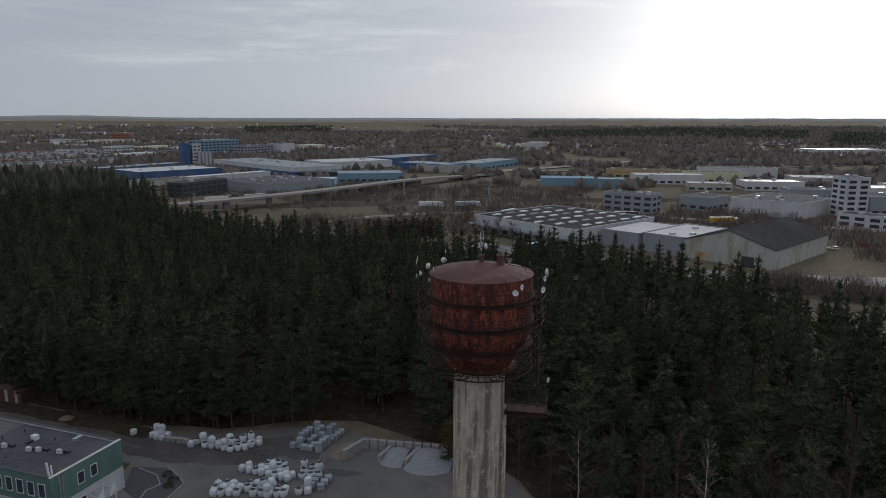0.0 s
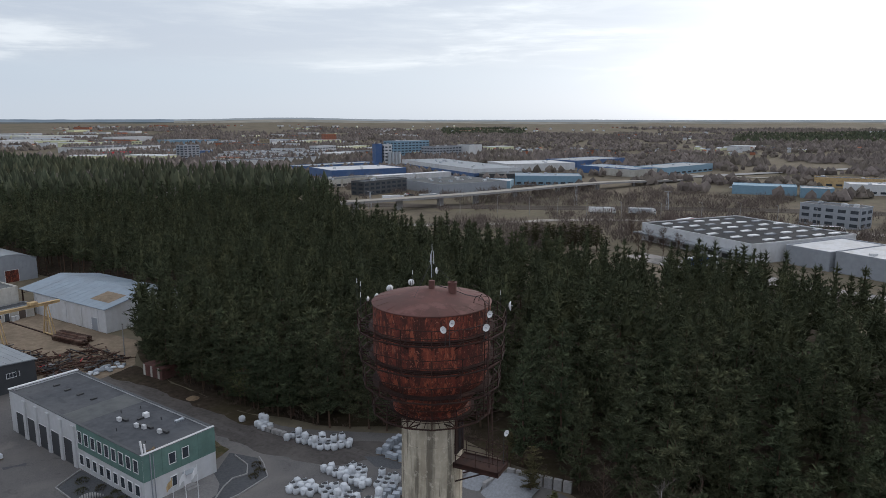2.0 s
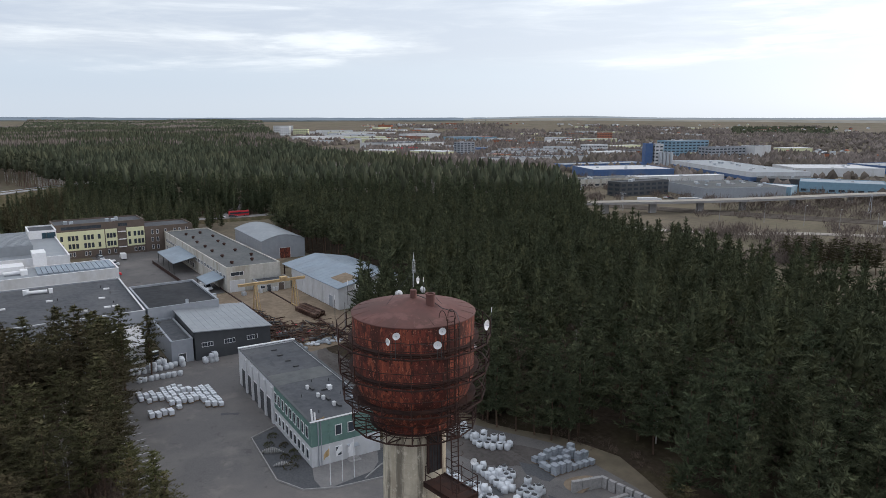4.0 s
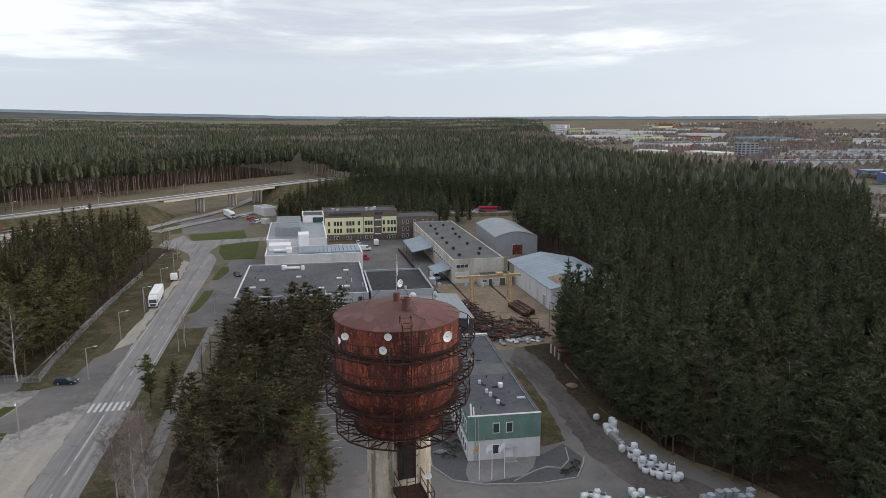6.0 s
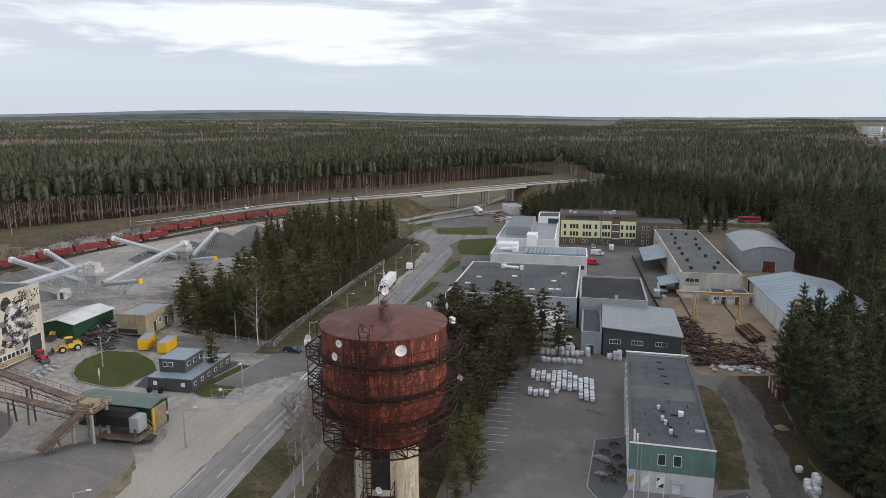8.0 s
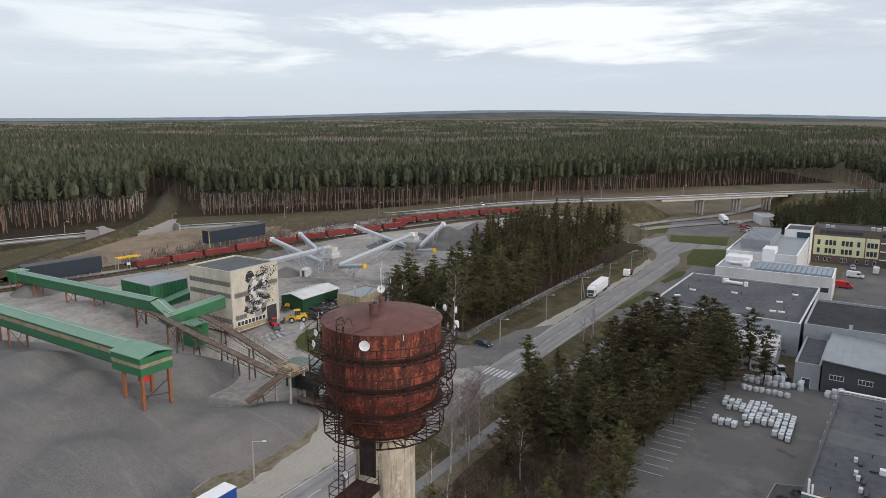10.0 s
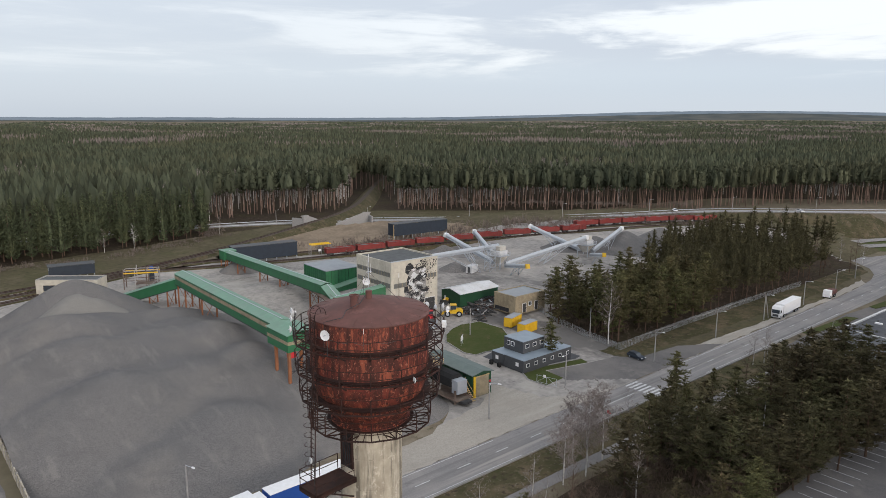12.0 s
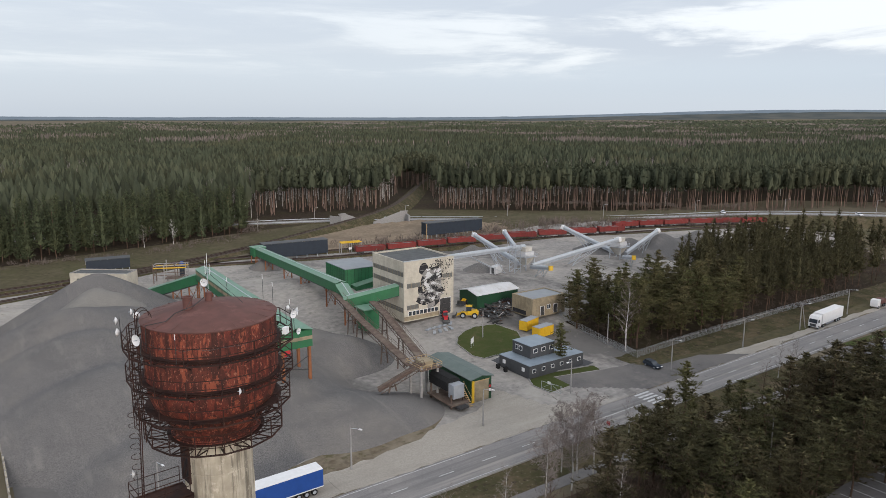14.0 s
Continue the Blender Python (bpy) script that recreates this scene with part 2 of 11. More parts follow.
M = {
    "ground": material("dry_grass_ground", (0.2, 0.165, 0.115), (0.13, 0.11, 0.08), 0.3, 1.0, 0, 0.3, (0.13, 0.118, 0.075), 0.008, 0.7,
                       layers=[((0.02, 0.02, 0.02), 0.5, 0.66, (0.09, 0.075, 0.056), 0.7), ((0.09, 0.09, 0.09), 0.54, 0.66, (0.15, 0.125, 0.09), 0.6)]),
    "forest_floor": material("forest_floor", (0.065, 0.048, 0.034), (0.028, 0.022, 0.016), 0.7, 1.0, 0, 0.4, (0.06, 0.052, 0.026), 0.06, 0.6,
                             layers=[((0.35, 0.35, 0.3), 0.56, 0.66, (0.11, 0.085, 0.06), 0.6)]),
    "asphalt": material("worn_asphalt", (0.16, 0.151, 0.144), (0.115, 0.11, 0.106), 5.0, 0.9, 0, 0.1, (0.185, 0.17, 0.155), 0.06, 0.6,
                        layers=[((0.12, 0.12, 0.12), 0.55, 0.64, (0.22, 0.2, 0.18), 0.55), ((0.35, 0.3, 0.3), 0.59, 0.67, (0.08, 0.076, 0.073), 0.55), ((0.04, 0.035, 0.04), 0.52, 0.62, (0.21, 0.195, 0.178), 0.5)]),
    "road": material("road_asphalt", (0.275, 0.262, 0.25), (0.205, 0.196, 0.188), 5.0, 0.9, 0, 0.1, (0.31, 0.29, 0.265), 0.09, 0.6,
                     layers=[((0.012, 0.55, 0.1), 0.5, 0.62, (0.15, 0.145, 0.14), 0.6), ((0.02, 0.9, 0.1), 0.54, 0.64, (0.36, 0.335, 0.3), 0.6), ((0.3, 0.3, 0.3), 0.6, 0.66, (0.12, 0.115, 0.11), 0.5)]),
    "dusty": material("dusty_apron", (0.41, 0.377, 0.322), (0.31, 0.284, 0.242), 3.5, 0.95, 0, 0.2, (0.29, 0.26, 0.215), 0.08, 0.45,
                      layers=[((0.05, 0.3, 0.1), 0.52, 0.7, (0.25, 0.23, 0.195), 0.5), ((0.02, 0.16, 0.2), 0.54, 0.66, (0.48, 0.445, 0.385), 0.5), ((0.6, 0.6, 0.6), 0.64, 0.7, (0.2, 0.17, 0.13), 0.5)]),
    "yard": material("quarry_yard", (0.36, 0.337, 0.305), (0.22, 0.207, 0.19), 0.7, 0.95, 0, 0.3, (0.45, 0.415, 0.36), 0.045, 0.7,
                     layers=[((0.035, 0.02, 0.03), 0.53, 0.62, (0.12, 0.114, 0.108), 0.85), ((0.16, 0.16, 0.16), 0.56, 0.65, (0.4, 0.375, 0.33), 0.5), ((0.3, 0.3, 0.3), 0.6, 0.68, (0.13, 0.12, 0.11), 0.6)]),
    "sand": material("sandy_dirt", (0.30, 0.235, 0.165), (0.2, 0.155, 0.11), 0.7, 1.0, 0, 0.3, (0.14, 0.11, 0.08), 0.09, 0.6),
    "gravel": material("crushed_granite", (0.215, 0.205, 0.193), (0.095, 0.091, 0.088), 5.0, 0.95, 0, 0.5, (0.225, 0.205, 0.178), 0.04, 0.6, bumpdist=0.1,
                       layers=[((0.05, 0.08, 0.25), 0.52, 0.64, (0.125, 0.12, 0.116), 0.55), ((0.5, 0.07, 0.3), 0.55, 0.68, (0.235, 0.22, 0.198), 0.45)]),
    "dirt": material("brown_dirt_and_grass", (0.2, 0.165, 0.115), (0.12, 0.095, 0.065), 0.8, 1.0, 0, 0.4, (0.26, 0.225, 0.17), 0.15, 0.7,
                     layers=[((0.5, 0.5, 0.5), 0.55, 0.64, (0.085, 0.08, 0.035), 0.75)]),
    "gravel_tipped": material("sandy_tipped_gravel", (0.26, 0.248, 0.222), (0.17, 0.162, 0.147), 4.0, 0.95, 0, 0.4, (0.2, 0.19, 0.17), 0.3, 0.6),
    "gravel_light": material("pale_gravel", (0.3, 0.31, 0.32), (0.22, 0.225, 0.23), 2.5, 0.95, 0, 0.4),
    "grass": material("spring_grass", (0.05, 0.054, 0.023), (0.08, 0.066, 0.038), 0.9, 1.0, 0, 0.4, (0.12, 0.095, 0.055), 0.12, 0.6,
                      layers=[((0.25, 0.25, 0.2), 0.5, 0.62, (0.14, 0.108, 0.07), 0.8), ((0.9, 0.9, 0.5), 0.56, 0.64, (0.045, 0.036, 0.026), 0.8), ((1.6, 1.6, 1.0), 0.6, 0.66, (0.26, 0.23, 0.18), 0.6)]),
    "rough_grass": material("rough_brown_grass", (0.115, 0.1, 0.058), (0.07, 0.06, 0.038), 0.5, 1.0, 0, 0.4, (0.085, 0.085, 0.04), 0.05, 0.6,
                            layers=[((0.12, 0.12, 0.1), 0.5, 0.62, (0.14, 0.115, 0.075), 0.6), ((0.5, 0.5, 0.4), 0.56, 0.66, (0.05, 0.045, 0.026), 0.7)]),
    "lawn": material("mown_lawn", (0.058, 0.075, 0.022), (0.07, 0.083, 0.03), 1.5, 1.0, 0, 0.3, (0.095, 0.088, 0.04), 0.2, 0.5,
                     layers=[((0.3, 0.3, 0.3), 0.56, 0.66, (0.12, 0.1, 0.055), 0.6)]),
    "paver": material("grey_pavers", (0.23, 0.22, 0.21), (0.17, 0.165, 0.16), 3, 0.9, 0, 0.1, (0.28, 0.26, 0.24), 0.3, 0.4),
    "paver_dark": material("dark_pavers", (0.11, 0.112, 0.115), (0.075, 0.077, 0.08), 3, 0.9, 0, 0.1),
    "kerb": material("concrete_kerb", (0.36, 0.35, 0.33), (0.27, 0.26, 0.25), 2, 0.9, 0, 0.1),
    "concrete": material("weathered_concrete", (0.6, 0.54, 0.42), (0.42, 0.375, 0.29), 1.4, 0.9, 0, 0.3, (0.27, 0.225, 0.16), 0.55, 0.6, streak=0.25,
                         layers=[((1.6, 1.6, 0.1), 0.5, 0.59, (0.13, 0.115, 0.09), 0.8), ((2.4, 2.4, 1.8), 0.56, 0.66, (0.66, 0.6, 0.48), 0.7)]),
    "rust": material("rusty_paint", (0.2, 0.043, 0.028), (0.09, 0.025, 0.019), 1.6, 0.72, 0.0, 0.45, (0.3, 0.078, 0.042), 0.42, 0.55, streak=0.4,
                     layers=[((0.7, 0.7, 0.9), 0.47, 0.6, (0.085, 0.03, 0.022), 0.75), ((1.7, 1.7, 0.16), 0.49, 0.56, (0.05, 0.019, 0.015), 0.85), ((1.3, 1.3, 0.9), 0.54, 0.575, (0.07, 0.023, 0.017), 0.8), ((3.2, 3.2, 0.8), 0.55, 0.585, (0.38, 0.105, 0.055), 0.7),
                             ((6.5, 6.5, 2.6), 0.56, 0.59, (0.04, 0.018, 0.015), 0.75), ((8.0, 8.0, 5.0), 0.6, 0.62, (0.46, 0.2, 0.13), 0.6)]),
    "rust_roof": material("rusty_roof_plate", (0.155, 0.07, 0.058), (0.105, 0.05, 0.043), 1.0, 0.75, 0.0, 0.15, (0.10, 0.052, 0.043), 0.35, 0.8,
                          layers=[((0.8, 0.8, 0.8), 0.55, 0.64, (0.2, 0.1, 0.084), 0.6)]),
    "rust_dark": material("rust_brown_steel", (0.05, 0.025, 0.02), (0.03, 0.018, 0.016), 2.5, 0.8, 0.2, 0.2, (0.085, 0.036, 0.024), 0.8, 0.5),
    "white": material("white_paint", (0.8, 0.8, 0.79), (0.72, 0.72, 0.7), 1.5, 0.5, 0, 0.03),
    "white_wall": material("white_wall_panel", (0.62, 0.625, 0.62), (0.54, 0.545, 0.54), 0.8, 0.8, 0, 0.05, (0.4, 0.385, 0.35), 0.2, 0.4, streak=0.3),
    "old_white": material("stained_white_brick", (0.55, 0.53, 0.47), (0.44, 0.42, 0.37), 0.9, 0.9, 0, 0.1, (0.3, 0.27, 0.21), 0.25, 0.75, streak=0.3),
    "grey_panel": material("light_grey_panel", (0.33, 0.35, 0.37), (0.29, 0.31, 0.33), 0.6, 0.6, 0.0, 0.03, (0.26, 0.27, 0.28), 0.15, 0.4),
    "dark_panel": material("anthracite_panel", (0.072, 0.076, 0.08), (0.06, 0.063, 0.066), 0.6, 0.6, 0.0, 0.03, (0.09, 0.092, 0.094), 0.2, 0.4),
    "roof": material("bitumen_roof", (0.108, 0.112, 0.118), (0.072, 0.075, 0.08), 0.7, 0.9, 0, 0.1, (0.135, 0.137, 0.138), 0.09, 0.6, layers=[((0.25, 0.8, 0.5), 0.57, 0.64, (0.07, 0.072, 0.074), 0.5)]),
    "black_roof": material("black_felt_roof", (0.055, 0.057, 0.06), (0.038, 0.04, 0.042), 0.5, 1.0, 0, 0.05, (0.08, 0.08, 0.08), 0.06, 0.6),
    "roof_old": material("old_bitumen_roof", (0.135, 0.14, 0.138), (0.10, 0.105, 0.104), 0.7, 0.95, 0, 0.1, (0.17, 0.17, 0.16), 0.07, 0.6),
    "roof_metal": material("grey_metal_roof", (0.29, 0.31, 0.32), (0.25, 0.27, 0.28), 0.5, 0.5, 0.2, 0.02, (0.22, 0.23, 0.24), 0.12, 0.5),
    "roof_pale": material("pale_blue_metal_roof", (0.27, 0.325, 0.37), (0.225, 0.275, 0.315), 0.5, 0.5, 0.1, 0.02, (0.2, 0.225, 0.245), 0.1, 0.6),
    "green_wall": material("muted_green_panel", (0.14, 0.235, 0.2), (0.12, 0.2, 0.172), 0.6, 0.7, 0, 0.03, (0.09, 0.15, 0.12), 0.3, 0.4),
    "green_steel": material("green_painted_steel", (0.035, 0.165, 0.07), (0.028, 0.13, 0.056), 0.6, 0.5, 0.0, 0.04, (0.05, 0.13, 0.075), 0.25, 0.5),
    "green_roof": material("green_metal_roof", (0.17, 0.31, 0.215), (0.14, 0.26, 0.185), 0.5, 0.55, 0.0, 0.03, (0.19, 0.25, 0.2), 0.15, 0.5),
    "dark_green": material("dark_green_metal", (0.02, 0.07, 0.035), (0.016, 0.055, 0.028), 0.6, 0.5, 0.0, 0.03),
    "moss_roof": material("grey_green_roof", (0.13, 0.165, 0.15), (0.1, 0.13, 0.118), 0.6, 0.6, 0.0, 0.03),
    "cream": material("cream_brick", (0.58, 0.54, 0.44), (0.48, 0.44, 0.36), 1.2, 0.9, 0, 0.1, (0.36, 0.33, 0.27), 0.25, 0.6, streak=0.4),
    "tan": material("tan_brick", (0.36, 0.30, 0.2), (0.29, 0.24, 0.16), 1.2, 0.9, 0, 0.1, (0.2, 0.17, 0.12), 0.3, 0.6),
    "yellow_wall": material("pale_yellow_render", (0.66, 0.66, 0.42), (0.6, 0.6, 0.38), 0.6, 0.9, 0, 0.03),
    "brown_wall": material("brown_cladding", (0.135, 0.105, 0.085), (0.11, 0.087, 0.07), 0.6, 0.8, 0, 0.03),
    "yellow": material("yellow_paint", (0.72, 0.45, 0.03), (0.62, 0.38, 0.025), 1.0, 0.5, 0, 0.03),
    "crane_yellow": material("faded_yellow_steel", (0.55, 0.40, 0.2), (0.46, 0.33, 0.17), 1.0, 0.7, 0.1, 0.05, (0.3, 0.2, 0.11), 0.5, 0.5),
    "red": material("wagon_red", (0.23, 0.036, 0.032), (0.17, 0.028, 0.025), 0.8, 0.7, 0, 0.05, (0.15, 0.045, 0.035), 0.4, 0.6, vary=0.2),
    "bright_red": material("signal_red", (0.6, 0.04, 0.05), (0.52, 0.035, 0.04), 1, 0.5, 0, 0.0),
    "blue": material("blue_paint", (0.02, 0.075, 0.30), (0.017, 0.065, 0.26), 1, 0.5, 0, 0.02),
    "far_blue": material("muted_blue_cladding", (0.07, 0.13, 0.27), (0.06, 0.11, 0.23), 0.3, 0.6, 0, 0.02, (0.12, 0.17, 0.26), 0.1, 0.6),
    "blue_pale": material("pale_blue_panel", (0.21, 0.33, 0.41), (0.18, 0.29, 0.36), 0.5, 0.6, 0, 0.02),
    "navy": material("navy_panel", (0.03, 0.04, 0.055), (0.025, 0.033, 0.046), 0.6, 0.6, 0, 0.02),
    "galv": material("galvanised_steel", (0.50, 0.53, 0.55), (0.42, 0.45, 0.47), 0.8, 0.45, 0.4, 0.03),
    "steel": material("dark_steel", (0.09, 0.09, 0.09), (0.06, 0.06, 0.06), 1.5, 0.6, 0.5, 0.05),
    "belt_brown": material("rusty_conveyor_steel", (0.17, 0.125, 0.1), (0.11, 0.08, 0.065), 1.2, 0.85, 0.1, 0.2, (0.25, 0.21, 0.17), 0.4, 0.6),
    "rubber": material("black_rubber", (0.03, 0.03, 0.03), (0.022, 0.022, 0.022), 2, 0.9, 0, 0.05),
    "glass": glass("window_glass", (0.035, 0.043, 0.052)),
    "dusty_glass": glass("dusty_window_strip", (0.1, 0.098, 0.09), 0.4),
    "glass_blue": glass("blue_curtain_glass", (0.02, 0.05, 0.065), 0.05),
    "orange_post": material("rust_orange_steel", (0.32, 0.13, 0.06), (0.24, 0.10, 0.05), 1.2, 0.8, 0.1, 0.1),
    "bag": material("white_big_bag", (0.68, 0.7, 0.71), (0.55, 0.57, 0.58), 2.0, 0.8, 0, 0.3, (0.42, 0.43, 0.43), 0.6, 0.5, vary=0.12),
    "bag_dark": material("open_bag_gravel", (0.06, 0.06, 0.062), (0.1, 0.1, 0.1), 4, 1.0, 0, 0.3),
    "block": material("grey_paving_blocks", (0.36, 0.39, 0.41), (0.27, 0.29, 0.31), 2.0, 0.9, 0, 0.1, vary=0.15),
    "wood": material("weathered_timber", (0.26, 0.19, 0.12), (0.17, 0.12, 0.075), 2, 0.9, 0, 0.2, vary=0.2),
    "scrap": material("rusty_scrap", (0.1, 0.055, 0.04), (0.06, 0.036, 0.03), 1.2, 0.85, 0.1, 0.1, (0.22, 0.16, 0.12), 0.5, 0.5, vary=0.45),
    "bark": material("pine_bark", (0.13, 0.085, 0.06), (0.075, 0.052, 0.04), 2, 1.0, 0, 0.3, vary=0.25),
    "bark_red": material("reddish_pine_bark", (0.25, 0.175, 0.138), (0.15, 0.108, 0.087), 0.3, 1.0, 0, 0.0, vary=0.3),
    "birch_bark": material("birch_bark", (0.62, 0.6, 0.56), (0.46, 0.44, 0.41), 2, 0.9, 0, 0.2, (0.09, 0.08, 0.075), 1.6, 0.7),
    "twig": material("bare_twigs", (0.27, 0.232, 0.21), (0.18, 0.155, 0.14), 1, 1.0, 0, 0.0, vary=0.2),
    "twig_brown": material("brown_bare_twigs", (0.145, 0.105, 0.082), (0.09, 0.067, 0.053), 1, 1.0, 0, 0.0, vary=0.25),
    "scrub_twig": material("grey_brown_scrub_twigs", (0.2, 0.162, 0.138), (0.14, 0.115, 0.098), 1, 1.0, 0, 0.0, vary=0.25),
    "needles": material("pine_needles", (0.092, 0.087, 0.044), (0.05, 0.047, 0.027), 0.7, 1.0, 0, 0.0, (0.105, 0.098, 0.047), 0.12, 0.5, vary=0.4, spec=0.1, hue=0.035),
    # Close stand's shade and grove's brighter light are put into these two colours
    "shaded_needles": material("shaded_pine_needles", (0.09, 0.105, 0.057), (0.046, 0.053, 0.032), 0.7, 1.0, 0, 0.0, (0.12, 0.124, 0.06), 0.12, 0.45, vary=0.45, spec=0.1, hue=0.03),
    "grove_needles": material("roadside_pine_needles", (0.128, 0.124, 0.056), (0.07, 0.069, 0.034), 0.7, 1.0, 0, 0.0, (0.15, 0.135, 0.06), 0.12, 0.5, vary=0.4, spec=0.1, hue=0.035),
    "dirt_road": material("brown_grey_dirt_road", (0.105, 0.094, 0.086), (0.072, 0.064, 0.059), 1.2, 0.95, 0, 0.2, (0.15, 0.135, 0.12), 0.09, 0.6,
                          layers=[((0.04, 0.3, 0.1), 0.54, 0.66, (0.16, 0.147, 0.133), 0.6), ((0.5, 0.5, 0.4), 0.58, 0.66, (0.06, 0.05, 0.042), 0.6)]),
    # Greyed: some of the distance haze is put into these needles
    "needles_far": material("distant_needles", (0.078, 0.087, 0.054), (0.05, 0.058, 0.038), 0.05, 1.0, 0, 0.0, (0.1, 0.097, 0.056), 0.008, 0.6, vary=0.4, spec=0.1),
    # Lightened: haze over the distant crowns is put into this colour
    "bare_far": material("distant_bare_crowns", (0.2, 0.168, 0.148), (0.14, 0.118, 0.104), 0.05, 1.0, 0, 0.0, (0.12, 0.105, 0.075), 0.01, 0.6, vary=0.3, spec=0.1),
    "willow": material("willow_catkins", (0.16, 0.17, 0.06), (0.11, 0.115, 0.045), 0.6, 1.0, 0, 0.0, vary=0.25),
    "paint_line": material("worn_white_line", (0.66, 0.66, 0.64), (0.42, 0.42, 0.41), 1.8, 0.8, 0, 0.0),
    "brick_red": material("red_brick", (0.36, 0.15, 0.09), (0.28, 0.12, 0.075), 0.5, 0.9, 0, 0.05),
    "track": material("railway_ballast", (0.125, 0.105, 0.086), (0.08, 0.068, 0.055), 1.5, 1.0, 0, 0.3),
    "black": material("black_ink", (0.028, 0.028, 0.03), (0.05, 0.05, 0.052), 2, 0.9, 0, 0),
    "grey_ink": material("grey_ink", (0.3, 0.29, 0.27), (0.2, 0.195, 0.185), 0.8, 0.9, 0, 0),
}


# ---- mesh building ----
class Shape:
    """Collects vertices and faces of one mesh."""

    def __init__(self):
        self.v, self.f = [], []

    def add(self, verts, faces):
        k = len(self.v)
        self.v.extend([tuple(p) for p in verts])
        self.f.extend([tuple(i + k for i in q) for q in faces])
        return self

    def box(self, x0, y0, z0, x1, y1, z1, m=None):
        vs = [Vector(p) for p in ((x0, y0, z0), (x1, y0, z0), (x1, y1, z0), (x0, y1, z0), (x0, y0, z1), (x1, y0, z1), (x1, y1, z1), (x0, y1, z1))]
        if m is not None:
            vs = [m @ p for p in vs]
        return self.add(vs, ((0, 3, 2, 1), (4, 5, 6, 7), (0, 1, 5, 4), (1, 2, 6, 5), (2, 3, 7, 6), (3, 0, 4, 7)))

    def cbox(self, c, s, m=None):
        return self.box(c[0] - s[0] / 2, c[1] - s[1] / 2, c[2] - s[2] / 2, c[0] + s[0] / 2, c[1] + s[1] / 2, c[2] + s[2] / 2, m)

    def bar(self, a, b, w, h=None):
        """A square bar from a to b."""
        a, b = Vector(a), Vector(b)
        h = h or w
        d = b - a
        n = d.length
        if n < 1e-6:
            return self
        q = d.to_track_quat("X", "Z").to_matrix().to_4x4()
        return self.box(0, -w / 2, -h / 2, n, w / 2, h / 2, Matrix.Translation(a) @ q)

    def tube(self, a, b, r0, r1=None, n=6, cap=True):
        a, b = Vector(a), Vector(b)
        r1 = r0 if r1 is None else r1
        q = (b - a).to_track_quat("Z", "Y")
        vs = []
        for p, r in ((a, r0), (b, r1)):
            for i in range(n):
                t = 2 * math.pi * i / n
                vs.append(p + q @ Vector((r * math.cos(t), r * math.sin(t), 0)))
        fs = [(i, (i + 1) % n, n + (i + 1) % n, n + i) for i in range(n)]
        if cap:
            fs += [tuple(reversed(range(n))), tuple(range(n, 2 * n))]
        return self.add(vs, fs)

    def pipe(self, pts, r, n=6):
        """One continuous bent tube."""
        pts = [Vector(p) for p in pts]
        rows = []
        for i, p in enumerate(pts):
            d = (pts[min(i + 1, len(pts) - 1)] - pts[max(i - 1, 0)]).normalized()
            u = d.cross(Vector((0.31, 0.22, 0.93))).normalized()
            w = d.cross(u)
            rows += [p + (u * math.cos(2 * math.pi * k / n) + w * math.sin(2 * math.pi * k / n)) * r for k in range(n)]
        fs = [(i * n + k, i * n + (k + 1) % n, (i + 1) * n + (k + 1) % n, (i + 1) * n + k) for i in range(len(pts) - 1) for k in range(n)]
        fs += [tuple(reversed(range(n))), tuple(range((len(pts) - 1) * n, len(pts) * n))]
        return self.add(rows, fs)

    def revolve(self, prof, n=48, start=0.0, sweep=360.0):
        """A profile of (radius, z) turned about the z axis."""
        full = sweep >= 360
        cols = n if full else n + 1
        vs = [(r * math.cos(radians(start + sweep * i / n)), r * math.sin(radians(start + sweep * i / n)), z) for i in range(cols) for r, z in prof]
        k = len(prof)
        fs = []
        for i in range(n):
            j = (i + 1) % cols
            for a in range(k - 1):
                fs.append((i * k + a, j * k + a, j * k + a + 1, i * k + a + 1))
        return self.add(vs, fs)

    def prism(self, poly, y0, y1, m=None):
        """A polygon in x and z, drawn out from y0 to y1."""
        n = len(poly)
        vs = [Vector((x, y0, z)) for x, z in poly] + [Vector((x, y1, z)) for x, z in poly]
        if m is not None:
            vs = [m @ p for p in vs]
        return self.add(vs, [tuple(range(n)), tuple(reversed(range(n, 2 * n)))] + [(i, n + i, n + (i + 1) % n, (i + 1) % n) for i in range(n)])

    def slab(self, pts, z0, z1):
        """A flat slab over an outline."""
        from_pts = [Vector((x, y, 0)) for x, y in pts]
        tris = tess([from_pts])
        n = len(pts)
        vs = [(x, y, z1) for x, y in pts] + [(x, y, z0) for x, y in pts]
        fs = []
        for t in tris:
            a, b, c = (from_pts[i] for i in t)
            fs.append(tuple(t) if (b - a).cross(c - a).z > 0 else tuple(reversed(t)))
        area = sum(pts[i][0] * pts[(i + 1) % n][1] - pts[(i + 1) % n][0] * pts[i][1] for i in range(n))
        for i in range(n):
            j = (i + 1) % n
            fs.append((i, n + i, n + j, j) if area > 0 else (j, n + j, n + i, i))
        return self.add(vs, fs)

    def mesh(self, name, mat, smooth=False):
        me = bpy.data.meshes.new(name)
        me.from_pydata(self.v, [], self.f)
        me.materials.append(mat)
        if smooth:
            me.polygons.foreach_set("use_smooth", [True] * len(me.polygons))
            me.set_sharp_from_angle(angle=radians(40))
        me.update()
        return me


from mathutils.geometry import tessellate_polygon as tess


def pl(x, y, z=0.0):
    return Vector((K * x, K * y, K * z))


